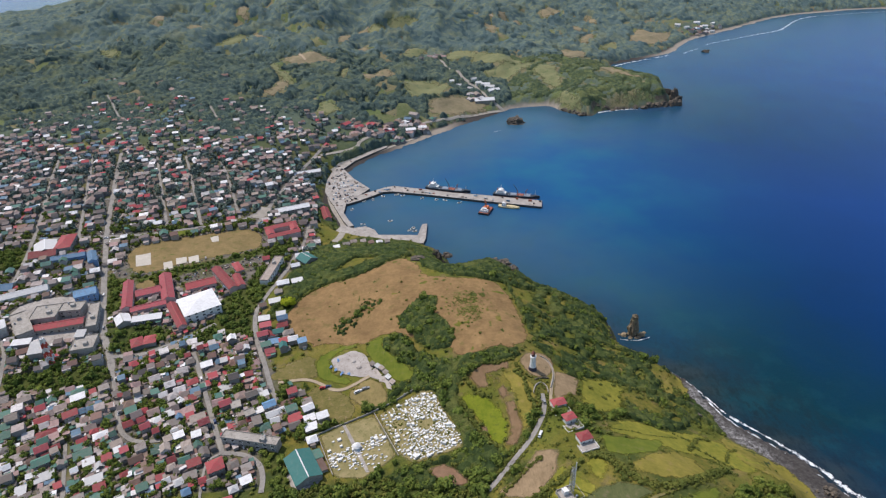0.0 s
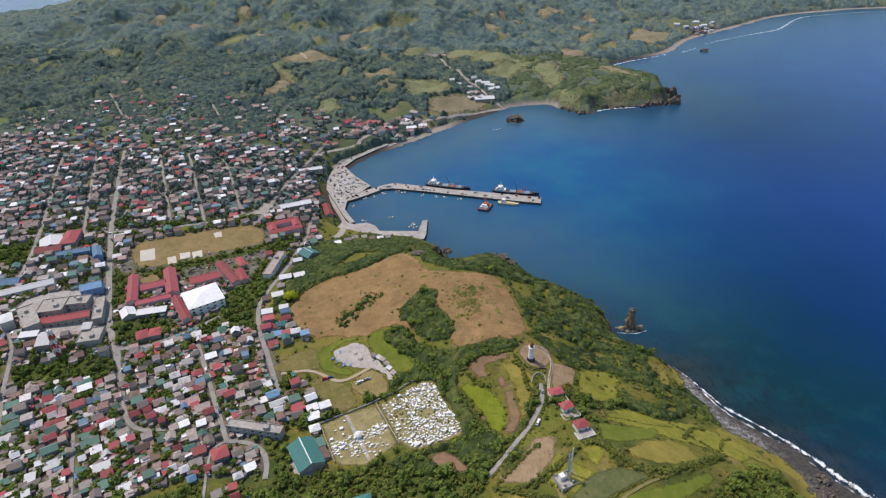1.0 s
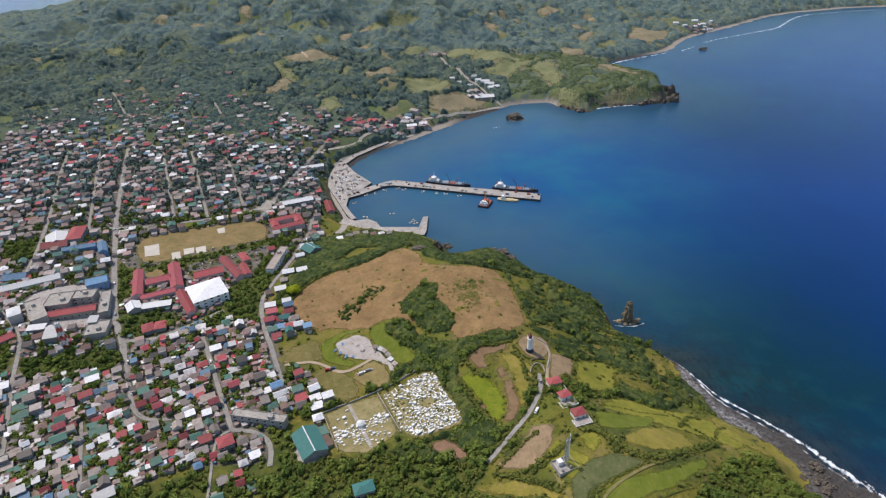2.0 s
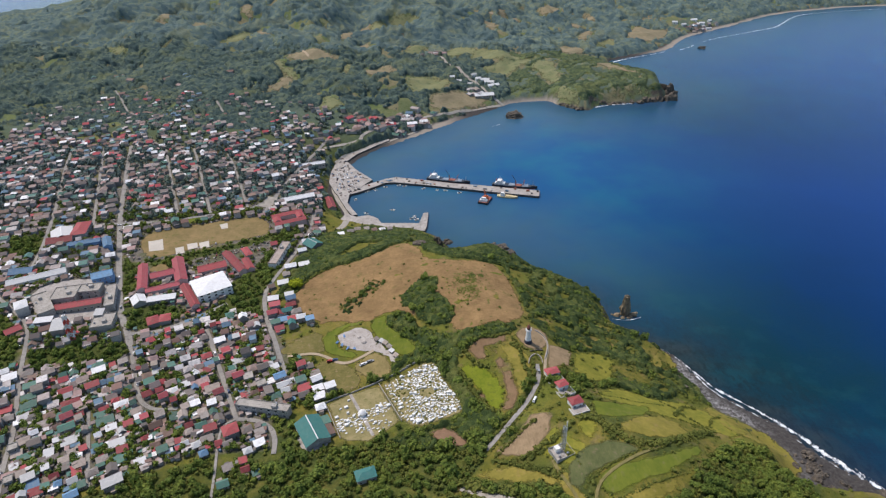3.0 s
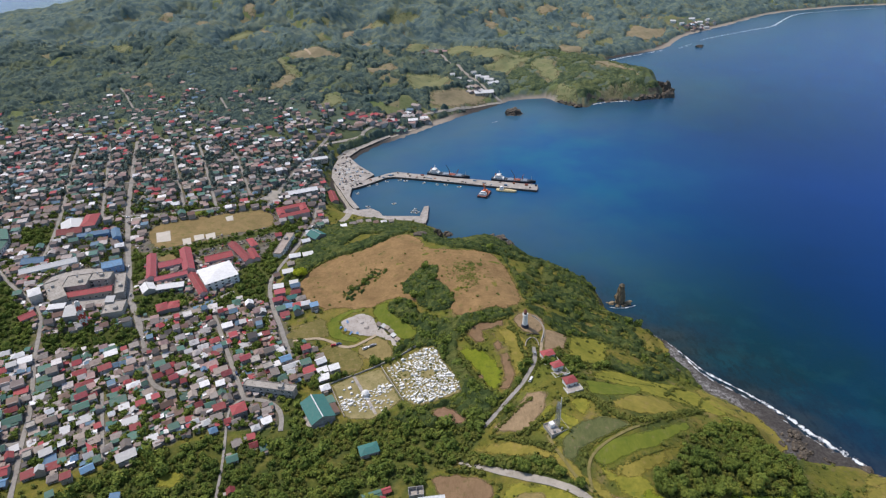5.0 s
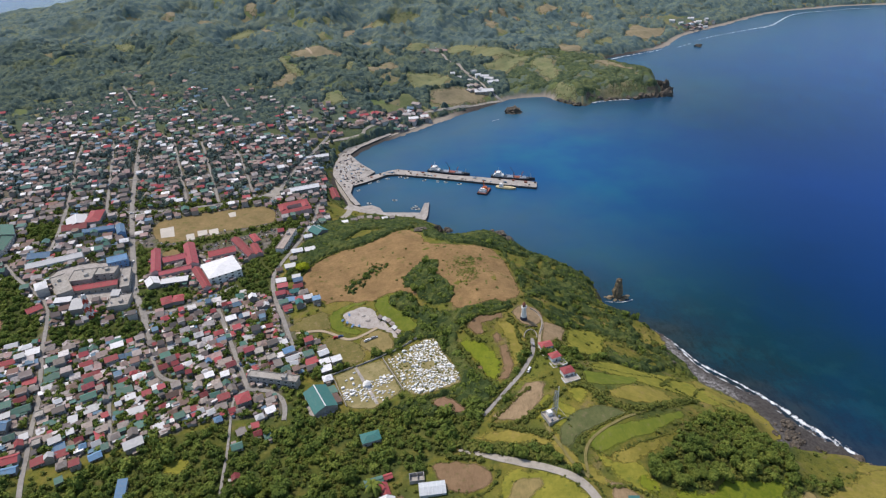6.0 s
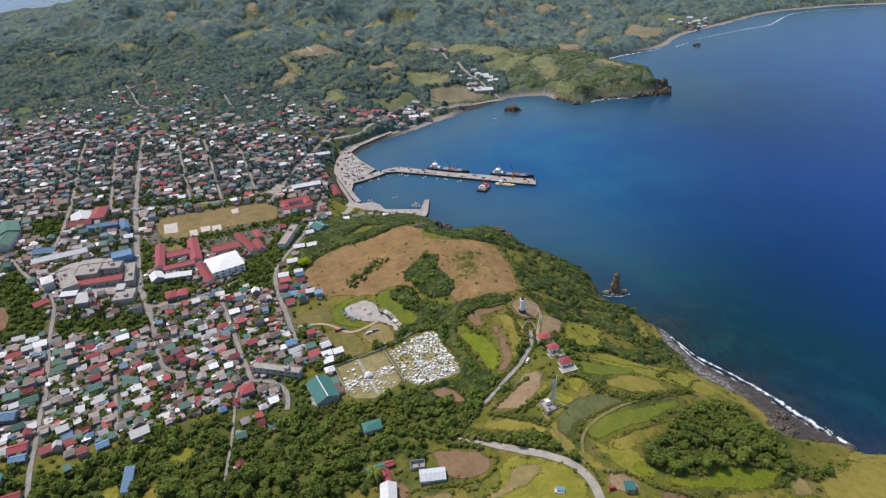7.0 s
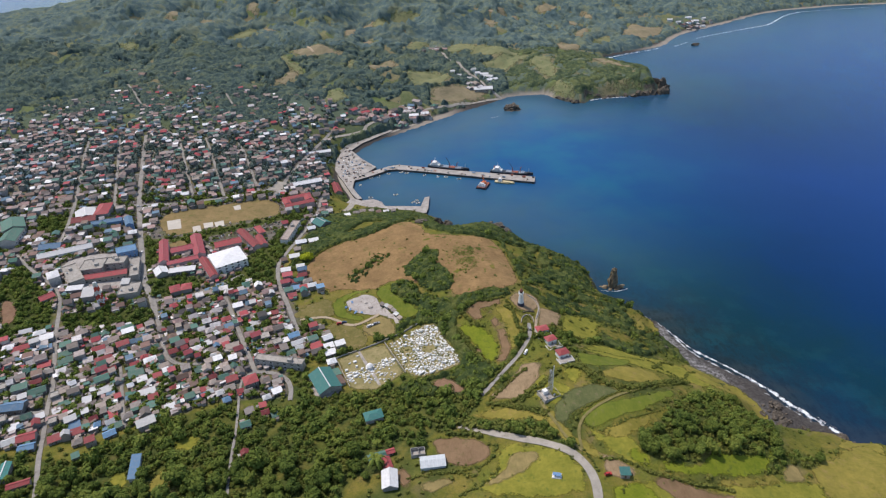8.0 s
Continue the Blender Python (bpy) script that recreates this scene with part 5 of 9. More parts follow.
# ---- buildings ----
def unit_window(w=1.4, h=1.3):
    """A framed window, facing -y, with its pane set back."""
    bm = bmesh.new()
    for x0, x1, z0, z1 in ((-w / 2, -w / 2 + 0.12, 0, h), (w / 2 - 0.12, w / 2, 0, h), (-w / 2 + 0.12, w / 2 - 0.12, 0, 0.12), (-w / 2 + 0.12, w / 2 - 0.12, h - 0.12, h)):
        box(bm, x0, x1, -0.09, 0.02, z0, z1)
    mesh = bpy.data.meshes.new("window")
    bm.to_mesh(mesh), bm.free()
    mesh.materials.append(FRAME_WHITE)
    bm = box(bmesh.new(), -w / 2 + 0.12, w / 2 - 0.12, -0.04, 0.0, 0.12, h - 0.12)
    pane = bpy.data.meshes.new("pane")
    bm.to_mesh(pane), bm.free()
    pane.materials.append(PANE)
    return mesh, pane


WINDOW, WINDOW_PANE = unit_window()
BIG_WINDOW, BIG_PANE = unit_window(2.4, 1.6)
door_bm = box(bmesh.new(), -0.5, 0.5, -0.07, 0.0, 0.0, 2.1)
box(door_bm, 0.32, 0.4, -0.12, -0.07, 0.95, 1.05)
DOOR_MESH = bpy.data.meshes.new("door")
door_bm.to_mesh(DOOR_MESH), door_bm.free()
DOOR_MESH.materials.append(DOOR)


def add_windows(parent, l, w, h, big=False):
    """Windows along the two long sides and a door, on every storey."""
    win, pane = (BIG_WINDOW, BIG_PANE) if big else (WINDOW, WINDOW_PANE)
    storeys = max(1, int((h + 0.4) // 3.1))
    n = max(1, min(9, int(l // (5.0 if big else 3.6))))
    for s in range(storeys):
        for side in (-1, 1):
            for k in range(n):
                x = (k + 0.5) * l / n - l / 2
                if s == 0 and side < 0 and k == n // 2:
                    shared("door", DOOR_MESH, None, parent, (x, -w / 2, 0.05))
                    continue
                o = shared("window", win, None, parent, (x, side * w / 2, 0.9 + 3.1 * s), 0.0 if side < 0 else math.pi)
                shared("pane", pane, None, o)


def building(x, y, l, w, turn, h, kind, colour, wall, label, ridge=True):
    """A larger building: walls, roof, windows and a door, its ridge along the longer side."""
    if w > l:
        l, w, turn = w, l, turn + 90
    rise = {"gable": min(0.24 * w, 3.2), "hip": min(0.2 * w, 3.0), "shed": 0.9, "flat": 0.0}[kind]
    ob = thing("building", x, y, at_ground(x, y), turn, label, "building", "larger buildings")
    part("wall", walls_mesh(bmesh.new(), l, w, h, rise, kind), wall, ob)
    roof = part("roof", ROOFS[kind](bmesh.new(), l, w, h, rise), ROOF[colour], ob, ROOF_WORDS[colour] + (" roof slab" if kind == "flat" else " sheet roof"))
    if kind == "gable":
        bm = bmesh.new()
        box(bm, -l / 2 - 0.5, l / 2 + 0.5, -0.35, 0.35, h + rise + 0.17, h + rise + 0.27)
        part("ridge_cap", bm, ROOF["white" if colour == "teal" else colour], roof)
    if kind == "flat" and l > 9:
        rng = random.Random(int(x * 7 + y))
        bm = box(bmesh.new(), -1.6, 1.6, -1.4, 1.4, h + 0.3, h + 2.6)
        tank = part("stair_head", bm, CONCRETE, ob)
        tank.location = (rng.uniform(-l / 4, l / 4), rng.uniform(-w / 6, w / 6), 0)
        bm = tube(bmesh.new(), [(0.7, h + 0.3), (0.7, h + 1.7), (0.3, h + 2.0)], 10)
        part("water_tank", bm, STEEL, ob).location = (rng.uniform(-l / 3, l / 3), w / 3, 0)
    add_windows(ob, l, w, h, l > 18)
    take(oblong(x, y, l, w, turn, 1.0))
    return ob



building(-190.3, 433.5, 29.3, 29.2, 30, 9.0, "hip", "white", WHITE_WALL, "large school gymnasium with a white sheet roof")
building(-355.8, 461.6, 47.7, 9.7, 23, 5.2, "gable", "white", WHITE_WALL, "long hall with a white sheet roof")
building(-257.5, 453.3, 8.0, 45.0, 19, 6.2, "gable", "pink", PINK_WALL, "school wing with a long red sheet roof")
building(-228.6, 466.0, 10.0, 44.3, 22, 6.2, "gable", "pink", PINK_WALL, "school wing with a long red sheet roof")
building(-234.2, 436.9, 27.9, 7.2, 20, 5.2, "gable", "pink", PINK_WALL, "school wing with a long red sheet roof")
building(-242.7, 460.7, 20.3, 10.3, 20, 5.2, "gable", "pink", PINK_WALL, "school wing with a long red sheet roof")
building(-206.1, 422.0, 7.0, 39.5, 31, 5.2, "gable", "red", PINK_WALL, "school wing with a long red sheet roof")
building(-200.6, 472.2, 25.3, 11.7, 21, 5.2, "gable", "red", PINK_WALL, "school wing with a long red sheet roof")
building(-181.2, 478.9, 7.6, 43.9, 35, 6.2, "gable", "red", PINK_WALL, "school wing with a long red sheet roof")
building(-175.5, 502.8, 6.3, 17.5, 31, 5.0, "hip", "red", WALL, "house with a red hipped sheet roof")
building(-168.2, 476.8, 6.5, 21.7, 27, 4.2, "gable", "red", PINK_WALL, "school wing with a long red sheet roof")
building(-249.1, 419.5, 11.3, 13.1, 32, 3.2, "gable", "white", WALL, "plastered building with a white sheet roof")
building(-229.5, 419.8, 22.9, 6.6, 9, 4.0, "shed", "white", WALL, "plastered building with a white sheet roof")
building(-226.6, 389.3, 8.7, 11.4, 26, 4.0, "hip", "red", WALL, "house with a red hipped sheet roof")
building(-217.3, 391.8, 8.8, 10.2, 12, 4.0, "hip", "red", WALL, "house with a red hipped sheet roof")
building(-149.5, 654.5, 39.4, 10.6, 19, 6.2, "gable", "white", WALL, "plastered building with a white sheet roof")
building(-148.6, 775.0, 35.2, 8.5, 15, 5.2, "gable", "white", WALL, "plastered building with a white sheet roof")
building(-113.1, 666.6, 9.3, 31.4, 16, 4.2, "gable", "red", WALL, "plastered building with a red sheet roof")
building(-111.5, 513.8, 13.9, 15.5, 44, 5.2, "gable", "teal", WALL, "plastered building with a teal sheet roof")
building(-140.9, 492.6, 42.0, 8.0, 81, 6.6, "flat", "tan", WHITE_WALL, "long two-storey building with a pale flat roof")
building(-294.3, 456.9, 17.1, 12.2, 21, 7.2, "gable", "blue", BLUE_WALL, "blue-painted building with a blue sheet roof")
building(-320.2, 526.5, 7.5, 21.3, 26, 8.2, "gable", "blue", BLUE_WALL, "blue-painted building with a blue sheet roof")
building(-346.7, 533.2, 30.4, 7.3, 14, 5.2, "gable", "blue", BLUE_WALL, "blue-painted building with a blue sheet roof")
building(-378.1, 477.1, 20.5, 11.8, 6, 4.2, "gable", "blue", WALL, "plastered building with a blue sheet roof")
building(-361.0, 560.0, 14.5, 29.5, 11, 7.0, "hip", "red", WALL, "house with a red hipped sheet roof")
building(-377.9, 552.9, 20.2, 23.7, 27, 5.2, "gable", "white", WALL, "plastered building with a white sheet roof")
building(-374.7, 541.5, 24.2, 14.0, 13, 4.2, "gable", "red", WALL, "plastered building with a red sheet roof")
building(-295.7, 412.0, 37.3, 8.9, 12, 5.2, "gable", "red", WALL, "plastered building with a red sheet roof")
building(-325.0, 412.5, 12.1, 34.6, 36, 6.0, "flat", "concrete", CONCRETE, "weathered concrete block with a flat roof")
building(-313.1, 427.4, 20.2, 19.4, 8, 5.5, "flat", "concrete", CONCRETE, "weathered concrete block with a flat roof")
building(-294.7, 433.6, 18.3, 12.4, 3, 6.5, "flat", "concrete", CONCRETE, "weathered concrete block with a flat roof")
building(-274.0, 423.8, 7.6, 34.6, 18, 6.0, "flat", "concrete", CONCRETE, "weathered concrete block with a flat roof")
building(-265.6, 388.0, 16.7, 17.3, 10, 5.0, "flat", "concrete", CONCRETE, "weathered concrete block with a flat roof")
building(-297.9, 381.8, 9.1, 16.3, 17, 6.0, "shed", "white", WALL, "plastered building with a white sheet roof")
building(-272.5, 398.1, 6.2, 9.4, 11, 6.0, "shed", "white", WALL, "plastered building with a white sheet roof")
building(-313.3, 389.6, 13.3, 6.0, 6, 5.0, "shed", "white", WALL, "plastered building with a white sheet roof")
building(-340.6, 408.9, 9.2, 13.4, 33, 8.0, "hip", "white", WALL, "house with a white hipped sheet roof")
building(-438.2, 521.6, 21.1, 27.4, 32, 9.2, "gable", "green", WALL, "plastered building with a green sheet roof")
building(-428.2, 499.5, 16.3, 33.2, 11, 8.2, "gable", "green", WALL, "plastered building with a green sheet roof")
building(-333.6, 380.3, 11.4, 8.7, 44, 3.2, "gable", "red", WALL, "plastered building with a red sheet roof")
building(-114.4, 280.5, 38.1, 6.1, -15, 6.0, "flat", "concrete", CONCRETE, "long two-storey concrete row house with a stained flat roof")
building(-78.0, 256.0, 16.0, 23.0, 27, 4.7, "gable", "teal", CONCRETE, "warehouse with a teal gabled sheet roof")
field("yard", "", [(-81.0, 238.8), (-63.4, 248.3), (-74.1, 269.2), (-92.8, 263.0)], "worn pale concrete apron round the warehouse", "yard", lift=0.30, rough=0.4, material=PAVING)
building(-67.6, 258.0, 4.6, 9.0, 27, 2.6, "shed", "rust", WALL, "low shed with a rusty brown sheet roof beside the warehouse")
building(-71.0, 267.5, 4.6, 7.0, 27, 2.8, "shed", "green", WALL, "low shed with a green sheet roof beside the warehouse")
building(81.8, 278.5, 8.6, 5.5, 12, 4.0, "hip", "red", WHITE_WALL, "white hilltop house with a red hipped roof")
building(84.9, 263.7, 7.1, 5.2, 19, 4.0, "hip", "red", WHITE_WALL, "white hilltop house with a red hipped roof")
building(89.4, 246.0, 7.7, 6.0, 15, 4.0, "hip", "red", WHITE_WALL, "white hilltop house with a red hipped roof")
building(-41.5, 217.3, 11.5, 7.5, 16, 4.0, "hip", "teal", WALL, "house with a teal hipped sheet roof")
building(-29.3, 161.7, 8.6, 12.2, 3, 3.2, "gable", "white", WALL, "plastered building with a white sheet roof")
building(-37.5, 181.0, 10.3, 6.4, 17, 2.2, "gable", "green", WALL, "plastered building with a green sheet roof")
building(-31.3, 175.2, 4.6, 8.2, 17, 2.2, "gable", "red", WALL, "plastered building with a red sheet roof")
building(-29.7, 184.9, 4.7, 3.2, 17, 2.2, "gable", "red", WALL, "plastered building with a red sheet roof")
building(-291.9, 249.4, 14.5, 8.8, 5, 4.2, "gable", "blue", WALL, "plastered building with a blue sheet roof")
building(-263.3, 211.3, 9.0, 5.5, 13, 3.2, "gable", "blue", WALL, "plastered building with a blue sheet roof")
building(-267.9, 220.0, 10.5, 7.3, 17, 3.2, "gable", "red", WALL, "plastered building with a red sheet roof")
building(-264.5, 189.6, 5.2, 13.4, 14, 4.2, "gable", "teal", WALL, "plastered building with a teal sheet roof")
building(-251.5, 180.9, 11.8, 4.1, 19, 3.2, "gable", "red", WALL, "plastered building with a red sheet roof")
building(101.4, 145.8, 4.9, 4.2, -5, 3.0, "shed", "teal", WALL, "plastered building with a teal sheet roof")
building(-131.4, 260.4, 9.3, 9.1, 25, 6.0, "hip", "red", WALL, "house with a red hipped sheet roof")
building(-102.5, 760.6, 33.1, 8.9, 7, 3.2, "gable", "white", WALL, "plastered building with a white sheet roof")
building(128.4, 1073.7, 35.3, 15.8, 3, 4.2, "gable", "white", WALL, "plastered building with a white sheet roof")

building(716, 1659, 14, 9, -25, 4.2, "gable", "white", WHITE_WALL, "white building with a pale sheet roof among trees")
building(736, 1647, 12, 8, 12, 4.2, "gable", "white", WHITE_WALL, "white building with a pale sheet roof among trees")
building(779, 1685, 16, 9, -1, 4.2, "gable", "white", WHITE_WALL, "white building with a pale sheet roof among trees")
building(794, 1664, 13, 8, -14, 4.2, "gable", "white", WHITE_WALL, "white building with a pale sheet roof among trees")
building(827, 1692, 11, 7, 23, 4.2, "gable", "white", WHITE_WALL, "white building with a pale sheet roof among trees")
building(799, 1632, 14, 7, 10, 4.2, "gable", "white", WHITE_WALL, "white building with a pale sheet roof among trees")
building(60, 1364, 22, 10, -3, 4.2, "gable", "white", WHITE_WALL, "white building with a pale sheet roof among trees")
building(49, 1320, 14, 9, -16, 4.2, "gable", "white", WHITE_WALL, "white building with a pale sheet roof among trees")
building(118, 1158, 10, 7, 21, 4.2, "gable", "white", WHITE_WALL, "white building with a pale sheet roof among trees")
building(125, 1143, 10, 8, 8, 4.2, "gable", "white", WHITE_WALL, "white building with a pale sheet roof among trees")
building(138, 1138, 16, 8, -5, 4.2, "gable", "white", WHITE_WALL, "white building with a pale sheet roof among trees")
building(145, 1129, 18, 9, -18, 4.2, "gable", "white", WHITE_WALL, "white building with a pale sheet roof among trees")
building(151, 1117, 22, 9, 19, 4.2, "gable", "white", WHITE_WALL, "white building with a pale sheet roof among trees")
building(75, 1147, 9, 7, 6, 4.2, "gable", "white", WHITE_WALL, "white building with a pale sheet roof among trees")
building(88, 1143, 9, 7, -7, 4.2, "gable", "white", WHITE_WALL, "white building with a pale sheet roof among trees")
building(108, 1127, 9, 6, -20, 4.2, "gable", "white", WHITE_WALL, "white building with a pale sheet roof among trees")

def u_school():
    """The school of four red wings round a courtyard."""
    x, y, turn = -149.7, 591, 21
    ob = thing("school", x, y, at_ground(x, y), turn, "square school of four red-roofed wings round a court", "school")
    for lx, ly, l, w, r in ((0, 10, 34, 8, 0), (0, -10, 34, 8, 0), (-13, 0, 12, 8, 90), (13, 0, 12, 8, 90)):
        wing = part("wing", walls_mesh(bmesh.new(), l, w, 6, 1.8, "gable"), PINK_WALL, ob)
        wing.location, wing.rotation_euler = (lx, ly, 0), (0, 0, radians(r))
        part("roof", gable_roof(bmesh.new(), l, w, 6, 1.8), ROOF["red"], wing, "red sheet roof")
        for k in range(5):
            for side in (-1, 1):
                o = shared("window", BIG_WINDOW, None, wing, ((k - 2) * l / 5.5, side * w / 2, 3.6), 0.0 if side < 0 else math.pi)
    take(oblong(x, y, 36, 30, turn, 1))


u_school()


def house_shape(l, w, h, kind):
    """The meshes of one kind of small house, for many to share."""
    rise = {"gable": 0.26 * w, "hip": 0.24 * w, "shed": 0.8, "flat": 0.0}[kind]
    made = []
    for name, bm, m in (("wall", walls_mesh(bmesh.new(), l, w, h, rise, kind), WALL), ("roof", ROOFS[kind](bmesh.new(), l, w, h, rise, 0.6), ROOF["grey"])):
        mesh = bpy.data.meshes.new(name)
        bm.to_mesh(mesh), bm.free()
        mesh.materials.append(m)
        made.append(mesh)
    return (l, w, h, kind, *made)


small_bm = bmesh.new()
for x0, x1, z0, z1 in ((-0.7, -0.58, 0, 1.3), (0.58, 0.7, 0, 1.3), (-0.58, 0.58, 0, 0.12), (-0.58, 0.58, 1.18, 1.3)):
    box(small_bm, x0, x1, -0.09, 0.02, z0, z1)
frame_faces = len(small_bm.faces)
box(small_bm, -0.58, 0.58, -0.04, 0.0, 0.12, 1.18)
small_bm.faces.ensure_lookup_table()
for f in small_bm.faces[frame_faces:]:
    f.material_index = 1
SMALL_WINDOW = bpy.data.meshes.new("window")
small_bm.to_mesh(SMALL_WINDOW), small_bm.free()
SMALL_WINDOW.materials.append(FRAME_WHITE), SMALL_WINDOW.materials.append(PANE)
annex_bm = box(bmesh.new(), -2.2, 2.2, -1.7, 1.7, -2.0, 2.3)
ANNEX_WALL = bpy.data.meshes.new("annex")
annex_bm.to_mesh(ANNEX_WALL), annex_bm.free()
ANNEX_WALL.materials.append(WALL)
annex_bm = shed_roof(bmesh.new(), 4.4, 3.4, 2.35, 0.5, 0.35, 0.1)
ANNEX_ROOF = bpy.data.meshes.new("annex_roof")
annex_bm.to_mesh(ANNEX_ROOF), annex_bm.free()
ANNEX_ROOF.materials.append(ROOF["grey"])
SHAPES = [house_shape(10, 7.5, 3.2, "gable"), house_shape(10, 8, 6.0, "gable"), house_shape(10, 8, 3.2, "hip"), house_shape(10, 7, 3.0, "shed"),
          house_shape(10, 7, 5.8, "shed"), house_shape(10, 8, 6.3, "flat")]
SHAPE_WORDS = {"gable": "gabled", "hip": "hipped", "shed": "single-pitch", "flat": "flat"}
rng_town = random.Random(11)


def house(x, y, size, colour, turn, shape=None, deep=1.0):
    """A small town house, as wide as given."""
    l, w, h, kind, wall, roof = SHAPES[shape if shape is not None else rng_town.choice((0, 0, 2, 3, 3, 1, 4))]
    label = "%s house with a %s %s sheet roof" % ("two-storey plastered" if h > 5 else "small plastered", ROOF_WORDS[colour], SHAPE_WORDS[kind])
    if colour == "concrete":
        label = "two-storey plastered house with a flat concrete roof"
    ob = thing("house", x, y, at_ground(x, y), turn, label, "house", "houses of the town")
    s = size / 10
    ob.scale = (s, min(1.15, 0.42 + 0.45 * s) * deep, 0.8 + 0.15 * rng_town.random())
    shared("wall", wall, None, ob)
    shared("roof", roof, ROOF[colour], ob)
    for side, px in ((-1, -2.6), (-1, 2.6), (1, 0.4)):
        shared("window", SMALL_WINDOW, None, ob, (px, side * w / 2, 0.9 if h < 5 or side > 0 else 3.9), 0.0 if side < 0 else math.pi)
    if rng_town.random() < 0.9:
        side = rng_town.choice((-1, 1))
        o = shared("annex", ANNEX_WALL, None, ob, (rng_town.uniform(-2.4, 2.4), side * (w / 2 + 1.5), 0), 0.0 if side > 0 else math.pi)
        shared("annex_roof", ANNEX_ROOF, ROOF[rng_town.choice(("grey", "grey", "grey", "tan", "white", "tan", "green", "concrete", "red"))], o)
    shared("door", DOOR_MESH, None, ob, (0.3, -w / 2, 0.05))
    take(oblong(x, y, size, size * 0.65, turn, 0.2))
    return ob


def street_turn(x, y):
    """The way the street grid runs, in degrees, easing round towards the harbour."""
    return 16 + 10 * float(step(420, 300, np.array(y))) + 3 * math.sin(x * 0.02)


def houses(rows):
    for x, y, size, colour in rows:
        house(x, y, size * 0.72, colour, street_turn(x, y) + rng_town.uniform(-4, 4) + rng_town.choice((0, 0, 0, 0, 90)) * (size < 9))



houses([(-95, 323, 9, "red"), (-93, 307, 10, "green"), (-90, 300, 12, "red"), (-89, 293, 10, "grey"), (-84, 315, 9, "grey"), (-82, 307, 10, "white"), (-80, 299, 10, "white"), (-78, 291, 11, "white"), (-71, 298, 10, "white"), (-109, 312, 11, "blue"), (-106, 305, 11, "white"), (-76, 280, 9, "white"), (-103, 299, 8, "white"), (-89, 323, 7, "tan")])
houses([(-132, 412, 12, "white"), (-128, 399, 12, "pink"), (-119, 417, 10, "white"), (-116, 408, 11, "blue"), (-115, 401, 11, "red"), (-109, 391, 11, "grey"), (-117, 393, 11, "teal"), (-110, 381, 11, "red"), (-118, 381, 11, "blue"), (-103, 380, 10, "white"), (-95, 375, 9, "blue"), (-123, 375, 10, "green"), (-119, 369, 10, "pink"), (-128, 388, 11, "pink"), (-122, 389, 8, "red"), (-109, 371, 8, "teal")])
houses([(-128, 438, 13, "white"), (-137, 432, 8, "rust"), (-128, 454, 9, "tan"), (-126, 467, 14, "white"), (-114, 471, 13, "white"), (-120, 499, 11, "white")])
houses([(-73, 582, 9, "tan"), (-63, 586, 8, "grey"), (-54, 582, 8, "rust"), (-45, 583, 9, "white"), (-36, 576, 7, "grey"), (-80, 574, 10, "grey"), (-89, 562, 9, "white")])
houses([(-329, 336, 12, "white"), (-317, 333, 12, "white"), (-310, 327, 16, "white"), (-322, 316, 14, "red"), (-314, 320, 9, "white"), (-303, 316, 9, "blue"), (-288, 316, 11, "green"), (-285, 307, 12, "green"), (-281, 299, 13, "green"), (-295, 295, 12, "red"), (-292, 277, 10, "red"), (-307, 281, 14, "grey"), (-289, 288, 10, "grey"), (-286, 267, 15, "green"), (-298, 268, 13, "green"), (-269, 233, 8, "red"), (-270, 239, 9, "white")])
houses([(-277, 217, 12, "white"), (-249, 218, 11, "red"), (-243, 220, 6, "white"), (-242, 229, 10, "blue"), (-234, 228, 6, "green"), (-227, 229, 6, "blue"), (-233, 214, 8, "grey"), (-224, 213, 8, "red"), (-215, 220, 10, "blue"), (-213, 227, 8, "green"), (-226, 199, 6, "green"), (-267, 266, 10, "tan"), (-258, 263, 10, "tan"), (-237, 265, 14, "white"), (-233, 275, 6, "tan"), (-244, 276, 13, "green")])
houses([(-246, 266, 6, "white"), (-222, 282, 14, "green"), (-206, 271, 6, "white"), (-215, 275, 9, "white"), (-205, 260, 13, "white"), (-225, 257, 6, "red"), (-219, 236, 7, "red"), (-232, 235, 7, "red"), (-240, 241, 6, "white"), (-208, 246, 9, "grey"), (-210, 236, 9, "grey"), (-193, 226, 15, "white"), (-199, 254, 9, "red"), (-283, 332, 11, "tan"), (-299, 332, 11, "grey")])
houses([(-263, 314, 12, "red"), (-244, 315, 12, "red"), (-254, 301, 17, "red"), (-265, 311, 6, "white"), (-246, 331, 12, "white"), (-265, 332, 8, "green"), (-250, 339, 15, "green"), (-240, 339, 6, "red"), (-231, 335, 8, "tan"), (-278, 325, 6, "red"), (-262, 324, 10, "white"), (-223, 301, 6, "red"), (-242, 289, 7, "red"), (-274, 288, 8, "grey"), (-263, 281, 8, "grey")])
houses([(-232, 340, 9, "grey"), (-222, 336, 8, "grey"), (-219, 312, 9, "green"), (-217, 297, 12, "white"), (-203, 275, 8, "red"), (-183, 242, 9, "white"), (-218, 334, 6, "red"), (-204, 328, 6, "white"), (-193, 332, 8, "green"), (-201, 306, 12, "red"), (-193, 306, 7, "red"), (-169, 308, 6, "blue"), (-173, 323, 8, "white"), (-170, 342, 10, "red"), (-165, 325, 8, "red"), (-183, 349, 10, "grey")])
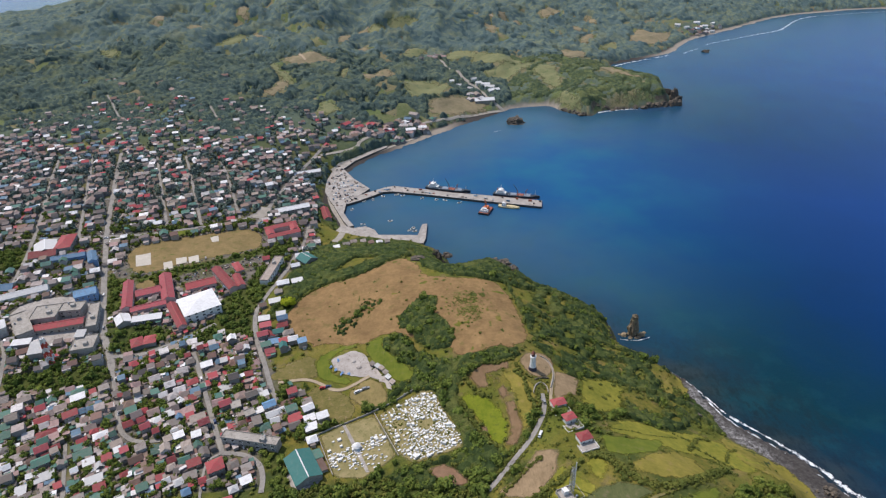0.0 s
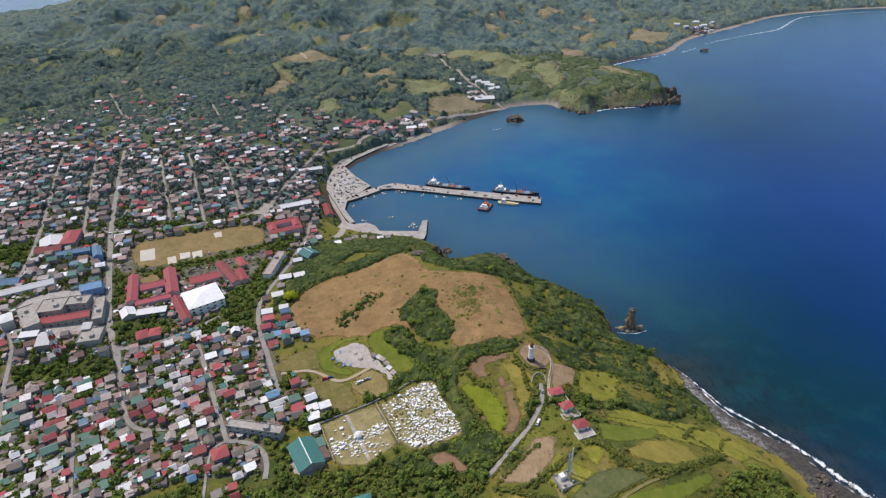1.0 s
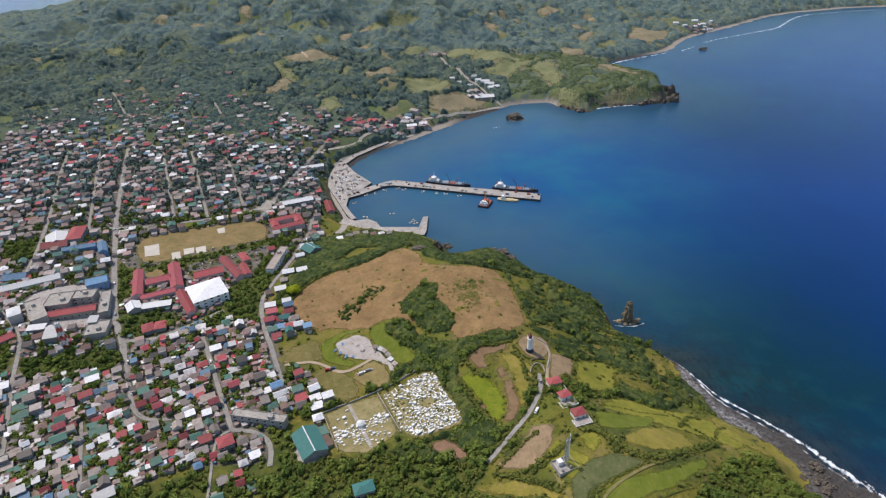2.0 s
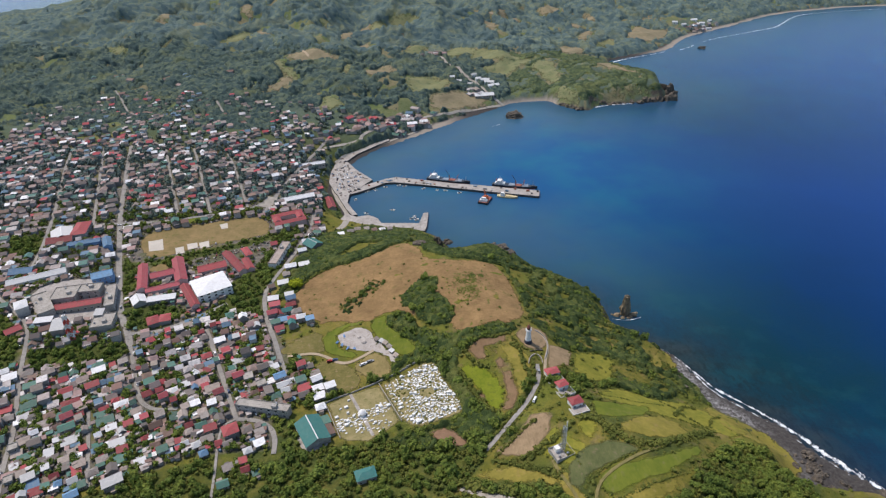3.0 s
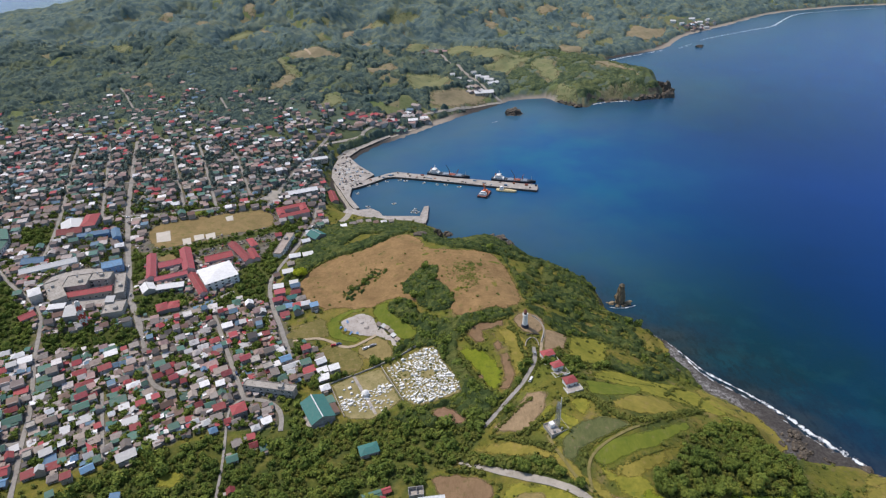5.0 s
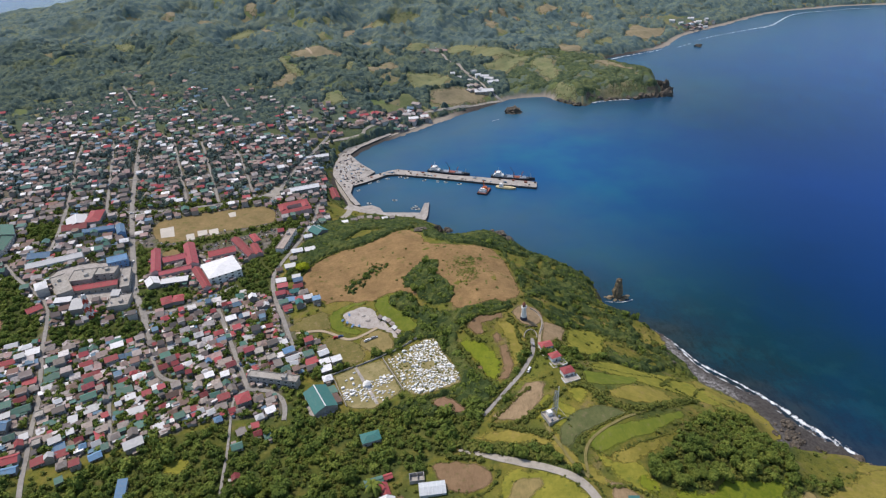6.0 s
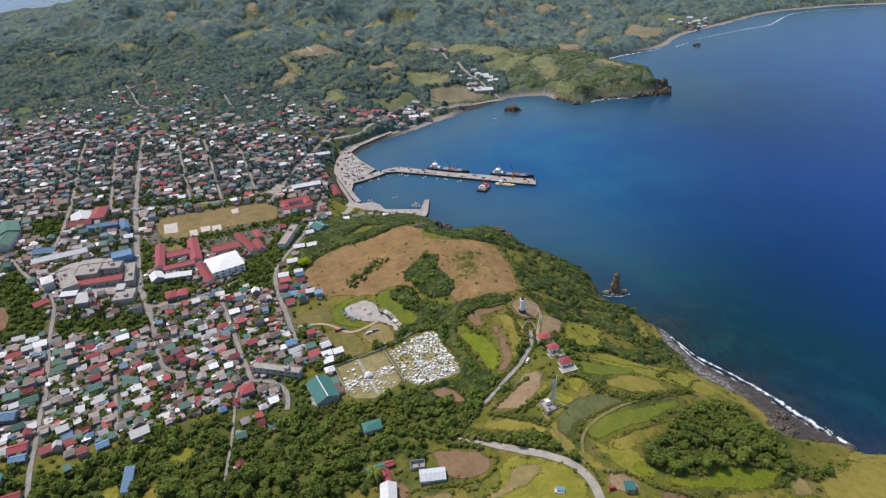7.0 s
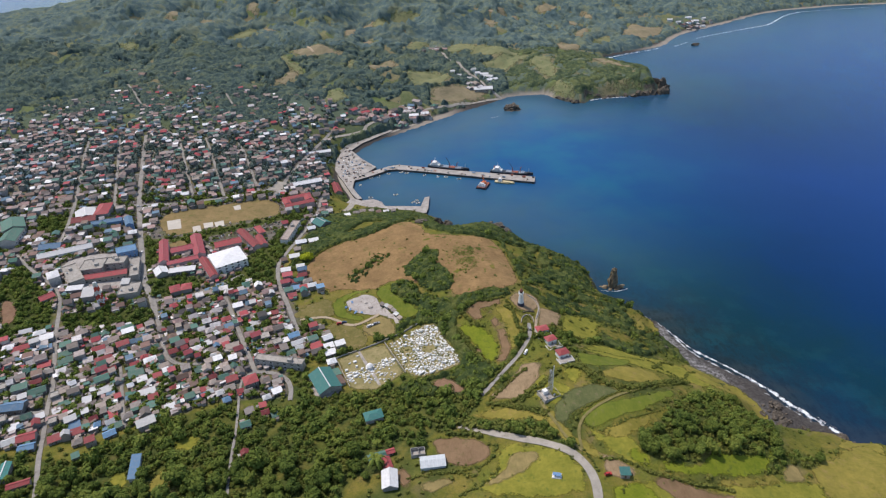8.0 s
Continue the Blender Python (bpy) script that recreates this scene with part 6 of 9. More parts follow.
houses([(-190, 346, 7, "grey"), (-178, 364, 8, "grey"), (-163, 356, 11, "white"), (-151, 359, 7, "white"), (-141, 363, 7, "red"), (-138, 373, 7, "white"), (-130, 345, 8, "red"), (-123, 337, 6, "red"), (-156, 306, 13, "tan"), (-149, 294, 8, "tan"), (-144, 333, 11, "white"), (-173, 375, 6, "red"), (-182, 371, 6, "red"), (-120, 301, 6, "red")])
houses([(-131, 296, 6, "red"), (-115, 324, 8, "white"), (-147, 267, 11, "red"), (-162, 271, 7, "red"), (-146, 257, 10, "grey"), (-137, 252, 6, "red"), (-159, 254, 6, "white"), (-131, 251, 8, "grey"), (-122, 263, 9, "grey"), (-113, 260, 8, "grey"), (-111, 250, 9, "white"), (-117, 244, 7, "white"), (-118, 236, 7, "red")])
houses([(-115, 229, 7, "red"), (-108, 226, 6, "green"), (-126, 231, 8, "grey"), (-126, 219, 9, "green"), (-145, 245, 7, "blue"), (-121, 195, 6, "red"), (-119, 187, 7, "red")])


# grounds that hold no dwellings: the school with its sports field, and the square by the harbour
SCHOOL_GROUND = np.array([(-288, 472), (-300, 510), (-288, 529), (-263, 519), (-209, 534), (-191, 557), (-169, 564), (-153, 522), (-156, 476), (-169, 463), (-168, 437), (-178, 414), (-189, 398), (-218, 385), (-243, 378), (-267, 421)], float)
CLINIC_GROUND = np.array([(-354, 444), (-326, 461), (-288, 462), (-261, 398), (-290, 391), (-329, 401)], float)
field("yard", "", [(-354, 444), (-326, 461), (-288, 462), (-261, 398), (-290, 391), (-329, 401)], "worn pale concrete yard between the flat-roofed blocks", "yard", lift=0.30, rough=0.6, material=PAVING)

# ---- the rest of the town: the nearest houses one by one, the others as one mass ----
rng_fill = random.Random(4)
COLOURS = ["grey"] * 6 + ["white"] * 6 + ["tan"] * 5 + ["rust"] * 6 + ["red"] * 2 + ["green"] * 4 + ["concrete"] * 2 + ["pink"] * 2
GARDENS = []
far_places, far_sizes, far_turns, far_kinds = [], [], [], []
near_count = 0
y = 205.0
while y < 1110:
    x = -900.0
    pitch = 6.4 if y < 420 else 6.9
    while x < -20:
        px = x + rng_fill.uniform(-2.2, 2.2) + (y * 0.37) % 9
        py = y + rng_fill.uniform(-2.2, 2.2) - 0.33 * (px + 300) * (-1)
        x += pitch
        if not (200 < py < 1110) or not inside(np.array([px]), np.array([py]), TOWN)[0]:
            continue
        fade = 1 - float(step(720, 900, np.array(py))) * 0.5 - float(step(880, 1080, np.array(py))) * 0.3 + 0.4 * float(step(720, 860, np.array(py))) * float(lumps(px, py, 130, 83, 3)) - float(step(-560, -760, np.array(px))) * 0.5
        if py < 520 and px < -300:
            fade -= 0.1
        outskirts = float(step(835, 885, np.array(py + 0.12 * (px + 300)))) * float(step(-190, -250, np.array(px)))
        fade *= 1 - outskirts * (0.42 - 0.5 * max(float(lumps(px, py, 60, 84, 2)), 0.0))
        if inside(np.array([px]), np.array([py]), SCHOOL_GROUND)[0] or inside(np.array([px]), np.array([py]), CLINIC_GROUND)[0]:
            continue
        if rng_fill.random() > (0.92 if py < 420 else 0.8) * fade or not free(px, py) or not off_road(px, py) or in_woods(np.array([px]), np.array([py]))[0]:
            continue
        if not all(free(px + a, py + b) for a, b in ((2.4, 0), (-2.4, 0), (0, 2.0), (0, -2.0))):
            continue
        if rng_fill.random() < (0.40 if py < 420 else 0.27):
            GARDENS.append((px, py))
            take(oblong(px, py, 4, 4, 0, 0))
            continue
        t = street_turn(px, py) + rng_fill.uniform(-5, 5) + rng_fill.choice((0, 0, 0, 0, 0, 90))
        size = rng_fill.uniform(4.0, 7.8) if py < 420 else rng_fill.uniform(4.6, 9.0)
        if py < 385 and near_count < 140 and px > -420:
            near_count += 1
            col = rng_fill.choice(COLOURS)
            house(px, py, size, col, t, 5 if col == "concrete" else None)
        else:
            far_places.append((px, py, at_ground(px, py))), far_sizes.append(size), far_turns.append(radians(t)), far_kinds.append(rng_fill.choice((0, 0, 0, 1, 2, 2, 3, 3, 4, 5)))
            take(oblong(px, py, size, size * 0.75, t, 0.3))
    y += 6.4 if y < 420 else 6.8

# outlying hamlets along the bay and on the hills
for cx, cy, rx, ry, n in ((-60, 925, 60, 30, 34), (0, 965, 45, 22, 24), (770, 1630, 60, 40, 26), (60, 1325, 22, 20, 9), (-480, 1150, 120, 60, 10), (115, 1085, 22, 22, 9)):
    for _ in range(n):
        px, py = cx + rng_fill.gauss(0, 0.5) * rx, cy + rng_fill.gauss(0, 0.5) * ry
        if float(shore(np.array([px]), np.array([py]))[0]) < 14:
            continue
        far_places.append((px, py, at_ground(px, py))), far_sizes.append(rng_fill.uniform(9, 16)), far_turns.append(rng_fill.uniform(0, 3)), far_kinds.append(rng_fill.choice((0, 1, 2)))
        take(oblong(px, py, 10, 8, 0, 1))

for i in range(len(far_places)):
    if rng_fill.random() < 0.55:
        px, py, pz = far_places[i]
        far_places.append((px + rng_fill.uniform(-5, 5), py + rng_fill.choice((-1, 1)) * rng_fill.uniform(3.5, 5.5), pz - 0.3))
        far_sizes.append(rng_fill.uniform(3.5, 6)), far_turns.append(far_turns[i] + rng_fill.choice((0, 1.571))), far_kinds.append(3)

wall_t, roof_t = [], []
for l, w, h, kind in ((10, 7.5, 3.2, "gable"), (10, 8, 6.0, "gable"), (10, 8, 3.2, "hip"), (10, 7, 3.0, "shed"), (10, 7, 5.8, "shed"), (10, 8, 6.3, "flat")):
    rise = {"gable": 0.26 * w, "hip": 0.24 * w, "shed": 0.8, "flat": 0.0}[kind]
    wall_t.append(template(box(bmesh.new(), -l / 2, l / 2, -w / 2, w / 2, -2.5, h + (rise * 0.35 if kind == "shed" else 0.02))))
    roof_t.append(template(ROOFS[kind](bmesh.new(), l, w, h, rise, 0.6) if kind != "flat" else box(bmesh.new(), -5.2, 5.2, -4.2, 4.2, h, h + 0.4)))
scale = np.array([(s / 10, min(1.3, 0.5 + 0.5 * s / 10), 1.0) for s in far_sizes])
args = (np.array(far_kinds), np.array(far_places), scale, np.array(far_turns))
mass = batch("town_houses", wall_t, *args, MANY_WALLS)
tagged(mass, "dense mass of plastered town houses with mixed sheet roofs", "houses", kind="stuff")
tagged(batch("roofs", roof_t, *args, MANY_ROOFS, mass), "grey, white, red and green sheet roofs", kind="stuff")

# lean-tos and sheds squeezed in between the nearer houses
lean_p, lean_s, lean_t = [], [], []
for _ in range(16000):
    px, py = rng_fill.uniform(-470, -92), rng_fill.uniform(208, 470)
    if len(lean_p) < 1900 and off_road(px, py) and inside(np.array([px]), np.array([py]), TOWN)[0] and free(px, py) and not in_woods(np.array([px]), np.array([py]))[0]:
        lean_p.append((px, py, at_ground(px, py))), lean_t.append(radians(street_turn(px, py) + rng_fill.choice((0, 90, 180, 270)) + rng_fill.uniform(-9, 9)))
        lean_s.append((rng_fill.uniform(0.6, 1.25), rng_fill.uniform(0.6, 1.2), rng_fill.uniform(0.7, 1.25)))
        take(oblong(px, py, 2.6, 2.2, 0, 0))
args = (np.zeros(len(lean_p), int), np.array(lean_p), np.array(lean_s), np.array(lean_t))
sheds = batch("lean_tos", [template(box(bmesh.new(), -2, 2, -1.6, 1.6, -1.5, 2.3))], *args, MANY_WALLS)
tagged(sheds, "small lean-tos and sheds crowded between the houses", "sheds", kind="stuff")
tagged(batch("shed_roofs", [template(shed_roof(bmesh.new(), 4.0, 3.2, 2.35, 0.5, 0.3, 0.1))], *args, MANY_ROOFS, sheds), "patched grey and rusty sheet roofs", kind="stuff")

# loose things in yards and lanes: tanks, sheets, stacks and washing
spots, sizes, turns = [], [], []
while len(spots) < 2600:
    px, py = rng_fill.uniform(-480, -95), rng_fill.uniform(212, 620)
    if inside(np.array([px]), np.array([py]), TOWN)[0] and free(px, py) and not in_woods(np.array([px]), np.array([py]))[0]:
        spots.append((px, py, at_ground(px, py))), turns.append(rng_fill.uniform(0, 3))
        sizes.append((rng_fill.uniform(0.5, 2.2), rng_fill.uniform(0.4, 1.4), rng_fill.uniform(0.4, 2.0)))
bits = [template(box(bmesh.new(), -0.5, 0.5, -0.5, 0.5, -0.5, 1.0)), template(tube(bmesh.new(), [(0.5, -0.5), (0.5, 0.9), (0.2, 1.0)], 8)),
        template(prism(bmesh.new(), [(-0.6, -0.5), (0.6, -0.5), (0.6, 0.5), (-0.6, 0.5)], -0.5, 0.8, 0.6))]
loose = batch("yard_goods", bits, np.random.RandomState(8).randint(0, 3, len(spots)), np.array(spots), np.array(sizes), np.array(turns), MANY_ROOFS)
tagged(loose, "water tanks, sheets and stacked goods in house yards", "clutter", kind="stuff")


# ---- harbour ----
def quay(name, outline, z, label):
    """A solid quay with a kerb, standing on the sea bed."""
    ob = part(name, prism(bmesh.new(), outline, z - 0.35, z), PAVING)
    c = np.mean(np.array(outline), axis=0)
    # walls below the deck in a darker tone than its paving
    part("quay_wall", prism(bmesh.new(), [(c[0] + (x - c[0]) * 0.998, c[1] + (y - c[1]) * 0.998) for x, y in outline], -6.0, z - 0.352), QUAY_SIDE, ob)
    take(outline)
    return tagged(ob, label, "pier", kind="structure")


PIER = [(-96, 716), (-68, 731), (-44, 746), (-32, 749), (12, 732), (44, 718), (83, 706), (120, 692), (155, 680), (151, 663), (118, 675), (81, 689),
        (43, 704), (4, 719), (-34, 732), (-46, 732), (-64, 718), (-83, 705), (-96, 699)]
quay("pier", PIER, 3.0, "long pale concrete pier with a bend")
quay("breakwater", [(-3, 609), (3, 635), (9, 636), (6, 600), (3, 589), (-49, 603), (-77, 608), (-94, 596), (-108, 606), (-100, 628), (-92, 645), (-79, 635),
                    (-64, 638), (-53, 628), (-48, 615)], 2.8, "hooked pale concrete breakwater")
APRON = [(-119, 822), (-99, 852), (-65, 891), (-46, 903), (-43, 897), (-61, 879), (-91, 845), (-105, 817), (-88, 781), (-64, 744), (-80, 719), (-92, 702), (-93, 676), (-85, 655),
         (-78, 640), (-84, 638), (-92, 655), (-100, 677), (-108, 700), (-114, 714), (-123, 741), (-125, 772)]
quay("harbour_apron", APRON, 3.4, "wide pale harbour apron")


def hull_mesh(l, w, h, bow=0.3):
    """A ship's hull, bow towards +x, with sheer."""
    bm = bmesh.new()
    rings = []
    for x, k, s in ((-0.5, 0.72, 0.25), (-0.42, 0.95, 0.1), (-0.1, 1.0, 0.0), (0.5 - bow, 0.98, 0.05), (0.5 - bow * 0.45, 0.66, 0.25), (0.5, 0.04, 0.5)):
        y = w / 2 * k
        rings.append([bm.verts.new(p) for p in ((x * l, -y * 0.8, -1.2), (x * l, -y, h * (1 + s)), (x * l, y, h * (1 + s)), (x * l, y * 0.8, -1.2))])
    for a, b in zip(rings, rings[1:]):
        for i in range(4):
            bm.faces.new((a[i], b[i], b[(i + 1) % 4], a[(i + 1) % 4]))
    bm.faces.new(rings[0]), bm.faces.new(rings[-1][::-1])
    bmesh.ops.recalc_face_normals(bm, faces=bm.faces)
    return bm


def cargo_ship(x, y, turn, l, label, hull=HULL, crane=RUST):
    ob = thing("cargo_ship", x, y, 0, turn, label, "ship", "ships at the pier")
    w = l * 0.15
    part("hull", hull_mesh(l, w, 2.6), hull, ob, "dark hull")
    part("waterline", hull_mesh(l * 0.985, w * 1.01, 0.5), RUST, ob, "rust-red boot topping")
    for k in range(3):
        part("hatch", box(bmesh.new(), (-0.13 + 0.15 * k) * l, (0.0 + 0.15 * k) * l, -w * 0.34, w * 0.34, 2.6, 3.5), (STEEL, RUST, STEEL)[k], ob)
    bm = box(bmesh.new(), -0.44 * l, -0.22 * l, -w * 0.40, w * 0.40, 2.6, 4.9)
    box(bm, -0.42 * l, -0.27 * l, -w * 0.36, w * 0.36, 4.9, 6.8), box(bm, -0.385 * l, -0.29 * l, -w * 0.42, w * 0.42, 6.8, 8.6)
    house_part = part("superstructure", bm, WHITE_WALL, ob, "white superstructure")
    bm = bmesh.new()
    for k in range(5):
        box(bm, -0.289 * l, -0.286 * l, -w * 0.4 + k * w * 0.17, -w * 0.4 + k * w * 0.17 + w * 0.11, 7.3, 8.2)
        box(bm, (-0.42 + 0.035 * k) * l, (-0.40 + 0.035 * k) * l, -w * 0.41, -w * 0.40, 3.4, 4.3)
    part("bridge_windows", bm, PANE, house_part)
    part("funnel", tube(bmesh.new(), [(0.8, 6.8), (0.7, 9.8)], 10, -0.41 * l), RUST, ob)
    mast = bar(bar(bmesh.new(), (-0.33 * l, 0, 8.6), (-0.33 * l, 0, 15), 0.16), (-0.33 * l, -1.6, 12.6), (-0.33 * l, 1.6, 12.6), 0.1)
    part("mast", bar(mast, (-0.33 * l, -1.2, 10.8), (-0.33 * l, 1.2, 10.8), 0.1), FRAME_WHITE, ob)
    part("foremast", bar(bmesh.new(), (0.4 * l, 0, 3.0), (0.4 * l, 0, 10), 0.16), FRAME_WHITE, ob)
    part("forecastle", box(bmesh.new(), 0.36 * l, 0.44 * l, -w * 0.2, w * 0.2, 2.9, 4.2), hull, ob)
    rail = bmesh.new()
    for side in (-1, 1):
        for k in range(14):
            xx = (-0.2 + 0.04 * k) * l
            bar(rail, (xx, side * w * 0.48, 2.6), (xx, side * w * 0.48, 3.6), 0.05)
        bar(rail, (-0.2 * l, side * w * 0.48, 3.6), (0.32 * l, side * w * 0.48, 3.6), 0.05)
    part("railing", rail, FRAME_WHITE, ob)
    for k, xx in enumerate((0.02, 0.2)):
        c = part("crane_post", bar(bmesh.new(), (xx * l, 0, 3.4), (xx * l, 0, 9), 0.4), crane, ob)
        part("jib", bar(bmesh.new(), (xx * l, 0, 8.8), ((xx - 0.09 + 0.12 * k) * l, 1.5, 16 - 5 * k), 0.22), (HULL, crane)[k], c)
    return ob


cargo_ship(40, 731.5, -23, 62, "dark cargo ship with white superstructure and a crane")
cargo_ship(126, 701.5, -19, 60, "dark cargo ship with a red-painted deck crane")


def crane_barge(x, y, turn):
    ob = thing("crane_barge", x, y, 0, turn, "square work barge with an orange crane", "barge")
    part("hull", box(bmesh.new(), -10, 10, -6.5, 6.5, -1.2, 2.2), HULL, ob)
    part("deck", box(bmesh.new(), -9.6, 9.6, -6.1, 6.1, 2.2, 2.5), RUST, ob)
    part("cabin", box(box(bmesh.new(), -8, -3, -4.5, 4.5, 2.5, 5.2), -7, -4, -3, 3, 5.2, 7.4), WHITE_WALL, ob)
    bm = box(bmesh.new(), 0, 6, -2.5, 2.5, 2.5, 6.0)
    body = part("crane_body", bm, ORANGE, ob)
    bm = bmesh.new()
    for s in (-1, 1):
        bar(bm, (3, s * 1.2, 5.5), (-3, s * 0.4, 17), 0.28)
    for k in range(6):
        bar(bm, (3 - k, -1.2 + 0.13 * k, 5.5 + 1.92 * k), (2 - k, 1.07 - 0.13 * k, 7.4 + 1.92 * k), 0.12)
    part("boom", bm, ORANGE, body)
    for sx in (-1, 1):
        for sy in (-1, 1):
            part("bollard", tube(bmesh.new(), [(0.35, 2.5), (0.35, 3.3)], 8, sx * 8.6, sy * 5.6), RUBBER, ob)


crane_barge(82, 664, 65)


def lighter(x, y, turn):
    ob = thing("supply_boat", x, y, 0, turn, "buff-painted supply boat with a small wheelhouse", "boat")
    part("hull", hull_mesh(27, 7, 1.7), BUFF, ob)
    part("wheelhouse", box(box(bmesh.new(), -9, -4, -2.4, 2.4, 1.7, 4.4), -8.4, -5, -2, 2, 4.4, 6.3), WHITE_WALL, ob)
    part("hold", box(bmesh.new(), -2, 7, -2.4, 2.4, 1.7, 2.6), BUFF, ob)
    part("mast", bar(bmesh.new(), (-5, 0, 6.3), (-5, 0, 11), 0.12), FRAME_WHITE, ob)


lighter(112, 671.5, -21)


def small_boat(size=1.0):
    """An outrigger fishing boat; further ones are copies."""
    ob = thing("fishing_boat", -28, 727.0, 0, 30, "small painted fishing boat with outriggers", "boat", "boats in the harbour")
    part("hull", hull_mesh(6.5, 1.3, 0.6), (WHITE_WALL), ob)
    part("cabin", box(bmesh.new(), -1.6, 0.2, -0.5, 0.5, 0.6, 1.4), NAVY, ob)
    for s in (-1, 1):
        f = part("outrigger", bar(bmesh.new(), (-2.4, s * 2.0, 0.1), (2.4, s * 2.0, 0.1), 0.1), BUFF, ob)
        for xx in (-1.6, 1.6):
            part("strut", bar(bmesh.new(), (xx, 0, 0.6), (xx, s * 2.0, 0.15), 0.07), BUFF, f)
    return ob


first_boat = small_boat()
for k, (bx, by) in enumerate(((-35, 653), (-70, 712), (-59, 716), (-46, 724), (-20, 723), (5, 712), (23, 705), (34, 702), (52, 693), (-12, 627), (-8, 632), (-68, 648), (-6, 624), (-84, 690))):
    copy_thing(first_boat, pose(bx, by, 0, 0, 0, (k * 47) % 180))


def quay_goods(x, y, l, turn, material, label):
    """A stack of goods under its tie bars, on the quay."""
    ob = thing("cargo_stack", x, y, 3.4, turn, label, "cargo", "goods on the quay")
    for k in range(3):
        part("bale", box(bmesh.new(), -l / 2 + k * l / 3 + 0.1, -l / 2 + (k + 1) * l / 3 - 0.1, -0.8, 0.8, 0, 0.7 + 0.35 * ((k * 7 + int(x)) % 3)), material, ob)


rng_apron = random.Random(21)
goods = 0
for _ in range(900):
    gx, gy = rng_apron.uniform(-122, -60), rng_apron.uniform(690, 850)
    if goods < 95 and rng_apron.random() < 0.35 + 0.65 * (lumps(gx, gy, 26, 88, 2) > 0) and all(inside(np.array([gx + a]), np.array([gy + b]), np.array(APRON, float))[0] for a, b in ((3, 0), (-3, 0), (0, 3), (0, -3))):
        goods += 1
        quay_goods(gx, gy, rng_apron.uniform(1.8, 4.6), 112 + rng_apron.choice((0, 0, 90)) + rng_apron.uniform(-12, 12), rng_apron.choice((GRAVEL, NAVY, ROOF["tan"], CONCRETE, ROOF["grey"], ROOF["blue"], ROOF["white"], WHITE_WALL, ROOF["rust"])), "small stack of covered goods on the apron")


def pier_goods():
    """Lorries, pallets and crates along the pier."""
    rng = random.Random(14)
    line = smooth_line([(-84, 714), (-60, 727), (-42, 740), (-33, 741), (8, 726), (44, 711), (82, 698), (119, 684), (150, 672)], 5.0)
    for k, (x, y) in enumerate(line):
        if rng.random() < 0.62:
            side = rng.choice((-1, 1)) * rng.uniform(2.5, 5.5)
            l, w, h = rng.uniform(1.5, 5), rng.uniform(1.2, 2.2), rng.uniform(0.8, 2.4)
            ob = thing("crate", x + side * 0.37, y + side * 0.93, 3.0, rng.uniform(-30, -10), "crates and pallets stacked on the pier deck", "cargo", "goods on the quay")
            part("pallet", box(bmesh.new(), -l / 2, l / 2, -w / 2, w / 2, 0, 0.25), BUFF, ob)
            part("crate_body", box(bmesh.new(), -l / 2 + 0.1, l / 2 - 0.1, -w / 2 + 0.1, w / 2 - 0.1, 0.25, h), rng.choice((STEEL, RUST, ROOF["tan"], ROOF["blue"], CONCRETE, HULL)), ob)
    for k, (x, y) in enumerate(line[::3]):
        for side in (-1, 1):
            o = part("bollard", tube(bmesh.new(), [(0.3, 0), (0.3, 0.6), (0.45, 0.7), (0.45, 0.9)], 8), RUBBER)
            o.location = (x + side * 3.0, y + side * 7.2, 3.0)
            tagged(o, "black iron bollard at the pier edge", "bollard", "bollards of the pier")


pier_goods()
road("road", [(-121, 812), (-108, 838), (-84, 862), (-56, 886), (-28, 910), (2, 936)], 4.5, PALE_ROAD, "pale seawall road along the bay", lift=0.6)


